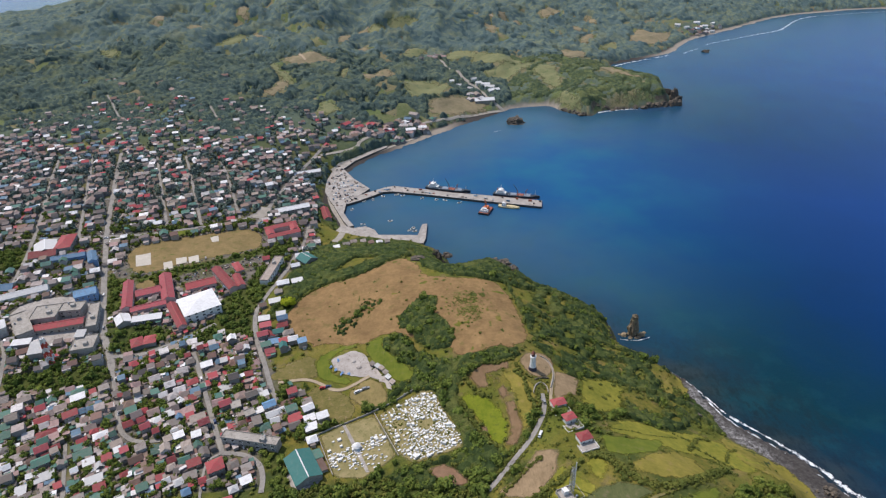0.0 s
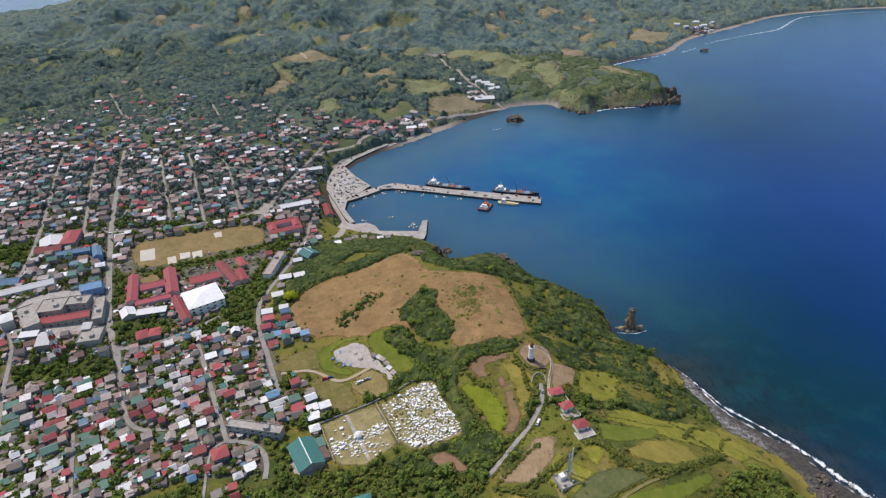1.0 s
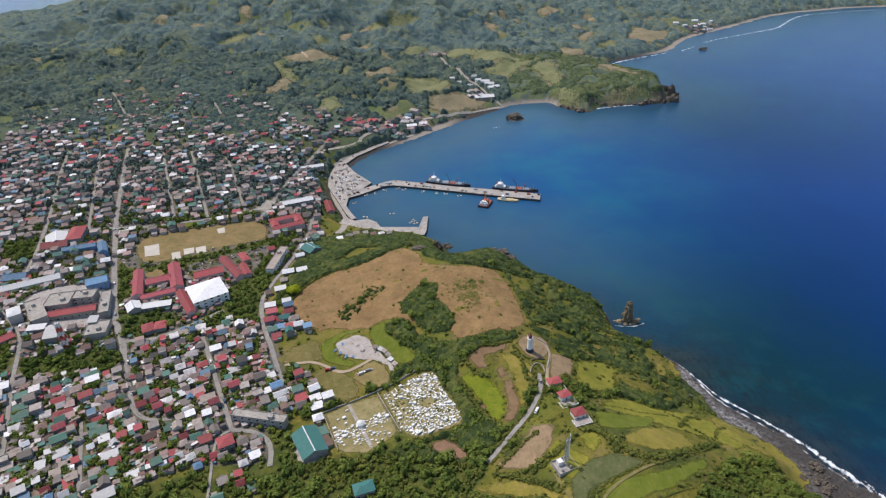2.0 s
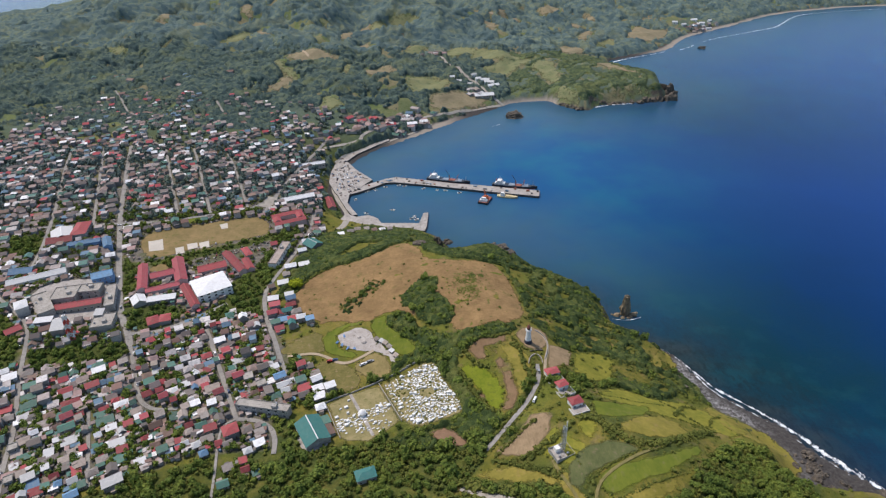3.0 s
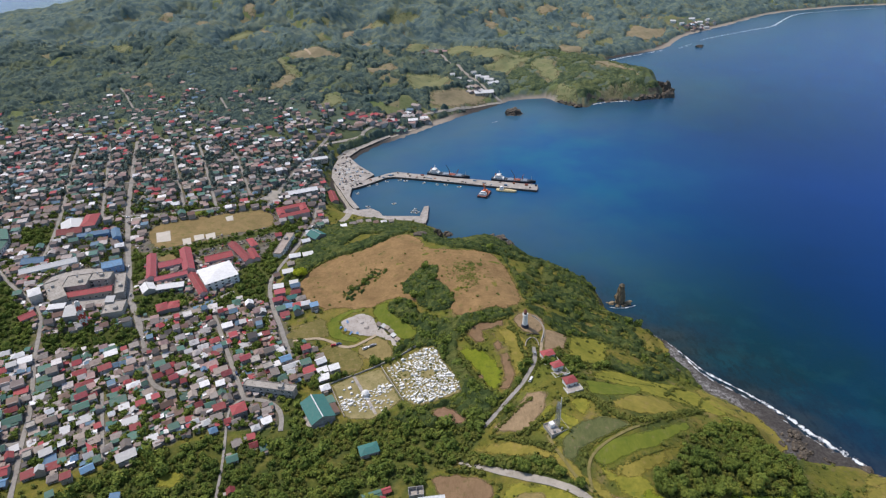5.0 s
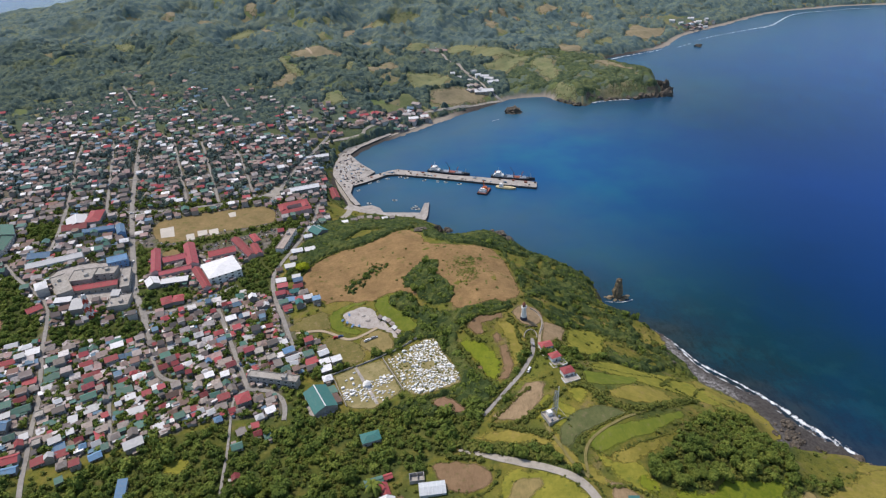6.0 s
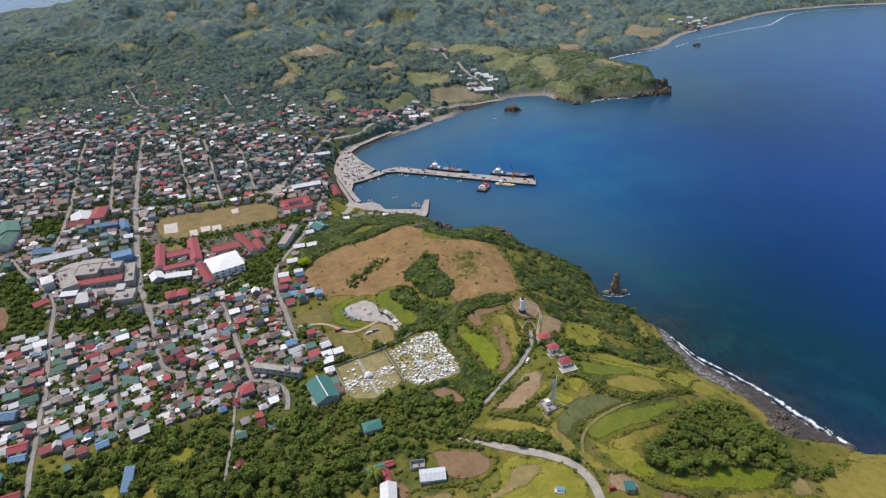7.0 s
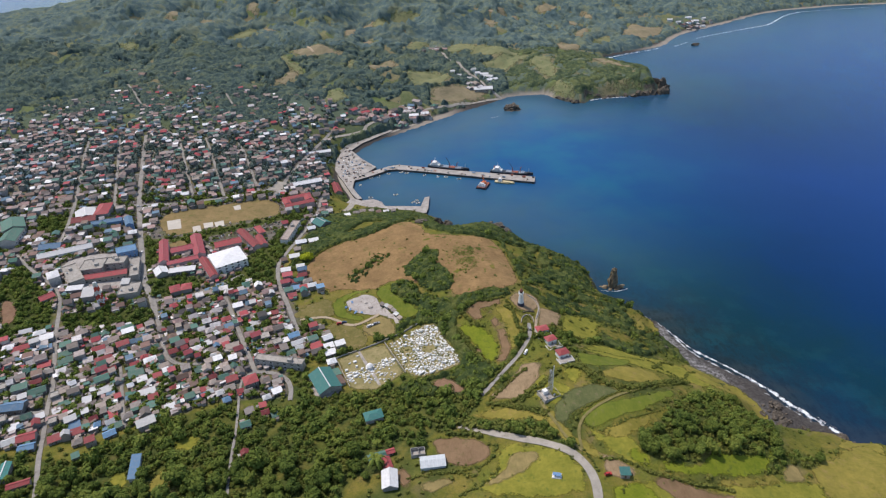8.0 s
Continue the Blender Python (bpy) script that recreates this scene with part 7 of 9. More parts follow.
# ---- landmarks ----
def lighthouse(x, y):
    ob = thing("lighthouse", x, y, at_ground(x, y), 0, "white tapered lighthouse with a dark base and brown lantern roof", "lighthouse")
    part("base", tube(bmesh.new(), [(3.7, -2), (3.7, 1.2), (3.3, 3.0)], 24), NAVY, ob, "dark navy base")
    tower = part("tower", tube(bmesh.new(), [(2.95, 3.0), (2.5, 7.0), (2.15, 11.6), (2.15, 12.2)], 28), WHITE_WALL, ob)
    for k, z in enumerate((5.2, 8.2, 10.6)):
        w = shared("window", WINDOW, None, tower, (0.0, -2.72 + 0.17 * k, z))
        w.scale = (0.6, 1.5, 0.8)
    part("gallery", tube(bmesh.new(), [(2.3, 12.2), (2.9, 12.5), (2.9, 12.9)], 24), WHITE_WALL, ob)
    rail = bmesh.new()
    for k in range(16):
        a, b = 6.2832 * k / 16, 6.2832 * (k + 1) / 16
        bar(rail, (2.8 * math.cos(a), 2.8 * math.sin(a), 12.9), (2.8 * math.cos(a), 2.8 * math.sin(a), 13.9), 0.05)
        bar(rail, (2.8 * math.cos(a), 2.8 * math.sin(a), 13.9), (2.8 * math.cos(b), 2.8 * math.sin(b), 13.9), 0.05)
    part("railing", rail, FRAME_WHITE, ob)
    lantern = part("lantern", tube(bmesh.new(), [(1.5, 12.9), (1.5, 15.2)], 12), PANE, ob)
    for k in range(8):
        a = 6.2832 * k / 8
        part("glazing_bar", bar(bmesh.new(), (1.52 * math.cos(a), 1.52 * math.sin(a), 12.9), (1.52 * math.cos(a), 1.52 * math.sin(a), 15.2), 0.09), TERRACOTTA, lantern)
    part("lantern_roof", tube(bmesh.new(), [(1.9, 15.2), (1.75, 15.6), (1.1, 16.8), (0.35, 17.6), (0.3, 18.2), (0.08, 18.5)], 20), TERRACOTTA, ob, "brown-red domed roof")
    ob.scale = (0.76, 0.76, 0.9)
    take(oblong(x, y, 9, 9, 0, 2))


lighthouse(72, 313.5)


def lattice_mast(name, x, y, height, foot, head, bands, label):
    """A four-legged lattice mast in painted bands."""
    ob = thing(name, x, y, at_ground(x, y), 15, label, "mast")
    n = bands
    for k in range(n):
        z0, z1 = height * k / n, height * (k + 1) / n
        r0, r1 = foot + (head - foot) * k / n, foot + (head - foot) * (k + 1) / n
        paint = (RED_PAINT if k % 2 == 0 else FRAME_WHITE) if name == "radio_mast" else STEEL
        c0 = [(r0, r0, z0), (-r0, r0, z0), (-r0, -r0, z0), (r0, -r0, z0)]
        c1 = [(r1, r1, z1), (-r1, r1, z1), (-r1, -r1, z1), (r1, -r1, z1)]
        for i in range(4):
            j = (i + 1) % 4
            leg = part("leg", bar(bmesh.new(), c0[i], c1[i], 0.42), paint, ob)
            for a, b in ((c0[i], c1[j]), (c0[j], c1[i]), (c1[i], c1[j])):
                part("strut", bar(bmesh.new(), a, b, 0.28), paint, leg)
    part("antenna", bar(bmesh.new(), (0, 0, height), (0, 0, height + 3), 0.08), STEEL, ob)
    return ob


lattice_mast("radio_mast", -283, 371, 24, 2.6, 0.9, 6, "red and white lattice radio mast among houses")


def relay_station(x, y):
    z = at_ground(x, y)
    slab = thing("relay_station", x, y, z, 20, "concrete compound with cabins and a steel relay mast", "mast")
    part("slab", box(bmesh.new(), -6, 6, -5, 5, -1.5, 0.45), PAVING, slab)
    for sx, sy, l, w in ((0, -4.8, 12, 0.25), (0, 4.8, 12, 0.25), (-5.9, 0, 0.25, 9.3), (5.9, 0, 0.25, 9.3)):
        part("wall", box(bmesh.new(), sx - l / 2, sx + l / 2, sy - w / 2, sy + w / 2, 0.45, 1.5), CONCRETE, slab)
    part("cabin", box(bmesh.new(), -3.5, -0.5, 0.5, 3.5, 0.45, 3.2), WHITE_WALL, slab)
    part("cabinet", box(bmesh.new(), 1.5, 2.7, -3.4, -2.4, 0.45, 2.2), STEEL, slab)
    part("cabinet", box(bmesh.new(), -3.8, -2.6, -3.4, -2.4, 0.45, 2.2), STEEL, slab)
    mast = bmesh.new()
    for k in range(8):
        z0, z1, r0, r1 = 0.45 + 2.4 * k, 0.45 + 2.4 * (k + 1), 1.1 - 0.07 * k, 1.1 - 0.07 * (k + 1)
        c0 = [(1 + r0, r0 + 1, z0), (1 - r0, r0 + 1, z0), (1 - r0, 1 - r0, z0), (1 + r0, 1 - r0, z0)]
        c1 = [(1 + r1, r1 + 1, z1), (1 - r1, r1 + 1, z1), (1 - r1, 1 - r1, z1), (1 + r1, 1 - r1, z1)]
        for i in range(4):
            j = (i + 1) % 4
            bar(mast, c0[i], c1[i], 0.12), bar(mast, c0[i], c1[j], 0.07), bar(mast, c1[i], c1[j], 0.07)
    part("lattice", mast, STEEL, slab)
    part("pole", tube(bmesh.new(), [(0.32, 0.45), (0.28, 21)], 10, 4.0, 2.5), FRAME_WHITE, slab, "tall white pole")
    for k, (ax, az) in enumerate(((1.9, 17), (0.1, 18), (1.0, 15))):
        part("panel_antenna", box(bmesh.new(), ax - 0.25, ax + 0.25, 0.1, 0.35, az, az + 2.0), FRAME_WHITE, slab)
    take(oblong(x, y, 12, 10, 20, 2))


relay_station(73, 211)


def rock_mesh(seed, rx, ry, h, lobes=5, detail=3, sharp=0.35):
    """A craggy rock: a lumpy mass with ledges."""
    bm = bmesh.new()
    bmesh.ops.create_icosphere(bm, subdivisions=detail, radius=1.0)
    off = Vector((seed * 7.1, seed * 3.3, seed * 1.7))
    for v in bm.verts:
        d = v.co.normalized()
        k = 1 + sharp * noise.noise(d * 1.6 + off) + sharp * 0.7 * noise.noise(d * 4.1 + off) + 0.12 * noise.noise(d * 9 + off)
        v.co = Vector((d.x * rx * k, d.y * ry * k, max(d.z, -0.25) * h * k))
    return bm


def sea_stack(x, y):
    ob = thing("sea_stack", x, y, -1.0, 0, "tall brown rock stack standing in the sea", "rock")
    ob.scale = (0.86, 0.86, 0.78)
    bm = bmesh.new()
    bmesh.ops.create_icosphere(bm, subdivisions=4, radius=1.0)
    for v in bm.verts:
        d = v.co.normalized()
        z = (d.z + 1) / 2
        girth = 5.6 * (1 - 0.30 * z + 0.12 * math.sin(7 * z)) * (1 + 0.35 * noise.noise(d * 2.2) + 0.2 * noise.noise(d * 5.0))
        flat = math.sqrt(max(1 - d.z * d.z, 0.0001))
        bulge = max(flat, 0.8 if 0.05 < z < 0.93 else 0)
        v.co = Vector((d.x / flat * girth * bulge if flat > 0.05 else d.x * girth, d.y / flat * girth * 0.8 * bulge if flat > 0.05 else d.y * girth, -2 + z * 31 + 1.2 * noise.noise(d * 6)))
    part("pillar", bm, STACK_ROCK, ob)
    for k, (ax, ay, r, h) in enumerate(((-9, -1, 4.0, 3.5), (8, -2, 4.5, 4.0), (3, -6, 3.5, 2.6), (-4, -6, 3.0, 2.4), (12, 1, 2.6, 2.0), (-13, 1, 2.2, 1.6))):
        part("boulder", rock_mesh(k + 3, r, r * 0.8, h, detail=2), STACK_ROCK, ob).location = (ax, ay, 0.5)


sea_stack(181, 412)
islet = part("rock_islet", rock_mesh(21, 14, 11, 9, detail=4, sharp=0.5), ROCK)
islet.location = (172, 990, 0)
tagged(islet, "low dark rock islet off the beach", "rock")
far_rock = part("rock_islet", rock_mesh(25, 9, 7, 5, detail=3, sharp=0.5), ROCK)
far_rock.location = (693, 1427, 0)
tagged(far_rock, "small dark rock off the far shore", "rock")
rng_rock = random.Random(9)


def boulders(spots, group):
    for k, (bx, by, r) in enumerate(spots):
        z = max(at_ground(bx, by), -0.6)
        o = part("boulder", rock_mesh(40 + k, r, r * rng_rock.uniform(0.7, 1), r * rng_rock.uniform(0.6, 1.1), detail=2, sharp=0.5), ROCK)
        o.location = (bx, by, z + 0.1 * r)
        tagged(o, "angular brown-grey boulder on the dark shore", "rock", group)


boulders([(249 + rng_rock.gauss(0, 5), 234 + rng_rock.gauss(0, 10), rng_rock.uniform(1.2, 3.2)) for _ in range(34)], "boulders of the shore")
boulders([(252 + rng_rock.gauss(0, 7), 214 + rng_rock.gauss(0, 6), rng_rock.uniform(0.8, 2.4)) for _ in range(20)], "boulders of the shore")
boulders([(281 + rng_rock.gauss(0, 4), 205 + rng_rock.gauss(0, 3), rng_rock.uniform(1.5, 3.5)) for _ in range(8)], "boulders of the cove")
boulders([(196 + rng_rock.gauss(0, 4), 314 + rng_rock.gauss(0, 12), rng_rock.uniform(1.0, 2.6)) for _ in range(14)], "boulders under the cliff")
boulders([(84 + rng_rock.gauss(0, 10), 518 + rng_rock.gauss(0, 6), rng_rock.uniform(2.0, 5)) for _ in range(12)], "crags of the north point")
boulders([(20 + rng_rock.gauss(0, 5), 562 + rng_rock.gauss(0, 4), rng_rock.uniform(2.0, 4.5)) for _ in range(6)], "crags by the breakwater")
for k, (bx, by, r, h) in enumerate(((14, 534, 3.0, 8), (18, 530, 3.6, 9), (23, 526, 3.2, 5), (70, 494, 5.5, 3.4), (77, 489, 7, 5), (85, 484, 6, 4.2))):
    o = part("crag", rock_mesh(120 + k, r, r * 0.9, h, detail=3, sharp=0.6), ROCK)
    o.location = (bx, by, at_ground(bx, by) - 0.5)
    tagged(o, "dark crag standing out of the scrub", "rock", "crags of the north point")
for k in range(64):
    a = k % 40 / 39
    bx, by = (268 + 50 * a * 2, 1040 - 36 * math.sin(3.1 * a * 1.1)) if k < 12 else (322 + 150 * a, 1034 + 5 * a) if k < 52 else (474 + (k - 52) * 0.6, 1040 + (k - 52) * 8)
    size = rng_rock.uniform(3, 6.5) * (1.2 if k >= 52 else 0.8 + 0.4 * a)
    o = part("crag", rock_mesh(80 + k, size, size * rng_rock.uniform(0.7, 1.1), size * rng_rock.uniform(0.7, 1.3) * (0.7 + 1.1 * a * a), detail=2, sharp=0.6), ROCK)
    o.location = (bx + rng_rock.gauss(0, 3), by + rng_rock.gauss(2, 4), max(at_ground(bx, by), 0) - 0.5)
    tagged(o, "dark crag at the foot of the headland", "rock", "crags of the headland")
for bx, by, r, h in ((474, 1066, 9, 22), (470, 1082, 8, 19), (480, 1056, 6, 11)):
    o = part("crag", rock_mesh(int(bx), r, r * 0.8, h, detail=3, sharp=0.5), ROCK)
    o.location = (bx, by, 0)
    tagged(o, "tall dark crag at the tip of the headland", "rock", "crags of the headland")


def foam_band(points, widths, seed, label, z=0.12, gaps=0.0):
    """Broken white water along a shore: a ragged sheet with holes."""
    p = smooth_line(points, 0.6 if len(points) > 10 else 3.0)
    t = np.gradient(p, axis=0)
    t /= np.linalg.norm(t, axis=1)[:, None] + 1e-9
    nrm = np.stack([-t[:, 1], t[:, 0]], -1)
    w = np.interp(np.linspace(0, 1, len(p)), np.linspace(0, 1, len(widths)), widths)
    rows = np.linspace(-1, 1, 15)
    grid = np.stack([p + nrm * (w * r)[:, None] for r in rows], 1)
    n1 = 0.6 * lumps(grid[..., 0], grid[..., 1], 11, seed, 3) + 0.65 * lumps(grid[..., 0], grid[..., 1], 2.0, seed + 50, 3)
    reach = 0.8 - np.abs(rows)[None] ** 1.1 + 0.95 * n1 - gaps
    m = len(p)
    v = np.concatenate([grid, np.full((m, 15, 1), z) + 0.15 * n1[..., None]], -1).reshape(-1, 3)
    f = [(i * 15 + k, i * 15 + k + 1, i * 15 + k + 16, i * 15 + k + 15) for i in range(m - 1) for k in range(14)
         if reach[i, k] + reach[i + 1, k] + reach[i, k + 1] + reach[i + 1, k + 1] > 0.5]
    mesh = bpy.data.meshes.new("surf")
    mesh.from_pydata(v.tolist(), [], [q[::-1] for q in f])
    float_layer(mesh, "edge", (reach.ravel() - 0.22) * 3.2)
    mesh.materials.append(FOAM)
    return tagged(new("surf", mesh), label, "surf", kind="stuff")


foam_band([(196, 361), (204, 349), (209, 337), (214, 324), (219, 311), (229, 299), (240, 286), (248, 274), (258, 258), (266, 242), (273, 230), (281, 218), (286, 212)],
          [0.3, 0.6, 1.2, 0.9, 2.2, 1.0, 1.4, 2.6, 2.2, 3.2, 3.6, 4.4, 2.6], 3, "white breaking surf along the dark shore", 0.12, 0.12)
foam_band([(207, 338), (211, 324), (214, 311), (222, 298), (232, 286), (241, 274)], [0.8, 2, 2.4, 2, 1.5, 0.8], 7, "thin wash of foam running up the shore", 1.0, 0.5)
foam_band([(248, 262), (256, 250), (263, 236), (270, 225)], [0.6, 1.6, 1.6, 1], 6, "thin wash of foam over shingle", 0.9, 0.55)
foam_band([(322, 1020), (345, 1028), (372, 1031), (395, 1030)], [2, 4, 3, 1], 4, "white surf at the headland's foot")
foam_band([(447, 1334), (472, 1352), (505, 1368), (560, 1392), (600, 1412)], [4, 7, 3, 4, 2], 5, "broken surf off the near end of the far beach", 0.2, 0.25)
foam_band([(640, 1424), (662, 1440), (690, 1462)], [2, 4, 1.5], 15, "broken surf round the far rocks", 0.2, 0.3)
foam_band([(725, 1497), (760, 1519), (838, 1558), (900, 1588), (976, 1620), (1020, 1665), (1073, 1725), (1120, 1768), (1172, 1792), (1240, 1800), (1301, 1810), (1398, 1812)],
          [2, 4, 3, 4, 6, 5, 5, 5, 3, 1.5, 3, 2], 25, "line of breakers off the far beach", 0.2, 0.25)
for k, (fx, fy) in enumerate(((134, 951),)):
    foam_band([(fx - 6, fy - 3), (fx, fy), (fx + 7, fy + 3)], [0.6, 1.6, 0.5], 8 + k, "small whitecap in the bay", 0.15)
foam_band([(168, 406), (181, 402), (194, 406)], [0.6, 1.2, 0.6], 13, "thin foam round the sea stack", 0.15, 0.2)


# ---- burial grounds ----
def tomb_shape(l, w, h, cross):
    bm = box(bmesh.new(), -l / 2, l / 2, -w / 2, w / 2, -0.6, h)
    box(bm, -l / 2 + 0.15, l / 2 - 0.15, -w / 2 + 0.12, w / 2 - 0.12, h, h + 0.15)
    if cross:
        box(bm, -l / 2 + 0.1, -l / 2 + 0.35, -0.12, 0.12, h + 0.15, h + 1.6), box(bm, -l / 2 + 0.12, -l / 2 + 0.33, -0.5, 0.5, h + 0.9, h + 1.15)
    mesh = bpy.data.meshes.new("tomb")
    bm.to_mesh(mesh), bm.free()
    mesh.materials.append(TOMB)
    return mesh


TOMBS = [tomb_shape(2.6, 1.3, 0.9, True), tomb_shape(2.5, 1.2, 1.3, False), tomb_shape(3.0, 2.4, 2.3, False), tomb_shape(2.4, 1.2, 0.6, True)]
OLD_GROUND = np.array([(-33, 298), (-5, 312), (3, 309), (10, 291), (18, 270), (19, 263), (9, 261), (-3, 258), (-11, 258), (-20, 266)], float)
LAWN_GROUND = np.array([(-71, 283), (-58, 293), (-38, 298), (-23, 264), (-29, 259), (-42, 250), (-59, 252)], float)
rng_tomb = random.Random(5)
tomb_places = []
for _ in range(8000):
    tx, ty = rng_tomb.uniform(-34, 20), rng_tomb.uniform(256, 313)
    if inside(np.array([tx]), np.array([ty]), OLD_GROUND)[0] and all((tx - a) ** 2 + (ty - b) ** 2 > (2.7 if tx > -14 else 7.0 if rng_tomb.random() < 0.8 else 3.0) for a, b, _ in tomb_places):
        if (tx + 3) ** 2 + (ty - 285) ** 2 > 20 and (tx + 20) ** 2 + (ty - 288) ** 2 > 26:
            tomb_places.append((tx, ty, 24 + rng_tomb.choice((0, 0, 0, 90)) + rng_tomb.gauss(0, 14)))
for _ in range(1300):
    tx, ty = rng_tomb.uniform(-66, -28), rng_tomb.uniform(255, 290)
    if inside(np.array([tx]), np.array([ty]), LAWN_GROUND)[0] and all((tx - a) ** 2 + (ty - b) ** 2 > 2.6 for a, b, _ in tomb_places):
        row = abs((tx + 47) * 0.40 - (ty - 271) * 0.92)
        if row < 4.5 and rng_tomb.random() < 0.95 or ty < 266 and rng_tomb.random() < 0.15 or rng_tomb.random() < 0.02:
            tomb_places.append((tx, ty, 24 + rng_tomb.gauss(0, 3)))
rng_tomb.shuffle(tomb_places)
for tx, ty, turn in tomb_places[:300]:
    o = new("tomb", rng_tomb.choice(TOMBS))
    o.matrix_basis = pose(tx, ty, at_ground(tx, ty) + 0.22, 0, 0, turn + rng_tomb.choice((0, 180)))
    tagged(o, "whitewashed concrete tomb among crowded graves", "tomb", "tombs of the cemetery")
    k = rng_tomb.uniform(0.48, 0.9)
    o.scale = (k, k * 0.9, rng_tomb.uniform(0.3, 0.75))
rest = tomb_places[300:]
rest_sizes = np.array([[rng_tomb.uniform(0.35, 0.8), rng_tomb.uniform(0.4, 0.9), rng_tomb.uniform(0.25, 0.7)] for _ in rest])
tomb_template = template(box(bmesh.new(), -1.3, 1.3, -0.65, 0.65, -0.6, 1.0))
more = batch("more_tombs", [tomb_template], np.zeros(len(rest), int), np.array([(a, b, at_ground(a, b) + 0.22) for a, b, _ in rest]), rest_sizes, np.radians([t for _, _, t in rest]), TOMB)
tagged(more, "crowded small whitewashed tombs between the larger ones", "tombs", kind="stuff")


def chapel(x, y):
    ob = thing("cemetery_chapel", x, y, at_ground(x, y), 25, "small round white chapel at the crossing of paths", "chapel")
    part("base", tube(bmesh.new(), [(3.4, -1), (3.4, 0.5)], 20), PAVING, ob)
    part("wall", tube(bmesh.new(), [(2.2, 0.5), (2.2, 3.2)], 16), WHITE_WALL, ob)
    part("roof", tube(bmesh.new(), [(2.7, 3.2), (1.6, 4.3), (0.2, 5.0)], 16), WHITE_WALL, ob)


chapel(-47, 272)
field("path", "", [(-58, 293), (-56, 293.5), (-46, 272), (-38, 252), (-40, 251.5), (-48.5, 271)], "pale paved cemetery path", "path", 0.4, 0.0, 0, PAVING, 2.0)


def low_wall(name, points, h, label, material=CONCRETE, width=0.4):
    """A wall of blocks that steps along the ground."""
    p = smooth_line(points, 3.0) if len(points) > 2 else np.array([np.array(points[0]) + (np.array(points[1]) - np.array(points[0])) * k / 12 for k in range(13)], float)
    bm = bmesh.new()
    for a, b in zip(p, p[1:]):
        n = np.array([-(b - a)[1], (b - a)[0]]) / (np.linalg.norm(b - a) + 1e-9) * width / 2
        z = max(at_ground(*a), at_ground(*b))
        low = [(q[0], q[1]) for q in (a - n, b - n, b + n, a + n)]
        v = [bm.verts.new((x, y, hh)) for hh in (z - 1.5, z + h) for x, y in low]
        for f in ((3, 2, 1, 0), (4, 5, 6, 7), (0, 1, 5, 4), (1, 2, 6, 5), (2, 3, 7, 6), (3, 0, 4, 7)):
            bm.faces.new([v[i] for i in f])
    return tagged(part(name, bm, material), label, "wall", kind="structure")


low_wall("wall_cemetery_north", [(-81, 281), (-58, 294.5), (-33, 304), (-8, 317)], 1.1, "weathered concrete cemetery wall")
low_wall("wall_cemetery_middle", [(-37, 300.5), (-20.5, 262.5)], 1.4, "low concrete wall between the burial grounds", PAVING)
low_wall("wall_cemetery_west", [(-73, 284), (-60, 251)], 1.4, "low concrete cemetery wall", PAVING)


low_wall("wall_turning_circle", [(68.3, 290.4), (69.7, 295.6), (73.0, 299.8), (76.4, 300.0), (78.4, 296.6), (78.2, 291.2)], 1.0, "pale curved wall round the end of the lane", PAVING, 0.5)
low_wall("wall_lighthouse", [(80.2, 329.6), (84.8, 327.2), (87.3, 321.5), (85.7, 309.0), (80.8, 295.9)], 1.0, "low stone wall curving round the lighthouse ground", CONCRETE, 0.5)
low_wall("wall_retaining", [(71.4, 303.3), (76.1, 305.2), (81.5, 305.7)], 0.9, "short stone retaining wall below the lighthouse", ROCK, 0.6)


# ---- small buildings and things on the cape ----
def greenhouse(x, y, turn):
    ob = thing("greenhouse", x, y, at_ground(x, y), turn, "long greenhouse under pale translucent film", "greenhouse")
    part("cover", gable_roof(bmesh.new(), 15, 8.6, 2.6, 1.3, 0.1, 0.06), GLASS_FILM, ob)
    part("side", box(bmesh.new(), -7.4, 7.4, -4.25, 4.25, -1.5, 2.55), GLASS_FILM, ob)
    for k in range(7):
        bm = bmesh.new()
        xx = -7.5 + 2.5 * k
        bar(bm, (xx, -4.4, 2.7), (xx, 0, 4.06), 0.07), bar(bm, (xx, 4.4, 2.7), (xx, 0, 4.06), 0.07)
        part("rib", bm, FRAME_WHITE, ob)
    take(oblong(x, y, 15, 9, turn, 1))


greenhouse(-4, 171, 3)


def roofless(x, y, turn):
    ob = thing("unfinished_house", x, y, at_ground(x, y), turn, "roofless grey block house with bare walls", "house")
    for x0, x1, y0, y1 in ((-4.3, 4.3, -2.9, -2.65), (-4.3, 4.3, 2.65, 2.9), (-4.3, -4.05, -2.65, 2.65), (4.05, 4.3, -2.65, 2.65), (0.3, 0.5, -2.65, 2.65)):
        part("wall", box(bmesh.new(), x0, x1, y0, y1, -1.5, 2.8), CONCRETE, ob)
    part("slab", box(bmesh.new(), -4.0, 4.0, -2.6, 2.6, -1.0, 0.4), CONCRETE, ob)
    take(oblong(x, y, 9, 6, turn, 1))


roofless(-12.7, 181, 4)
building(-186, 188.5, 19, 4.6, 103, 3.2, "shed", "blue", WHITE_WALL, "long low house with a pale blue sheet roof")


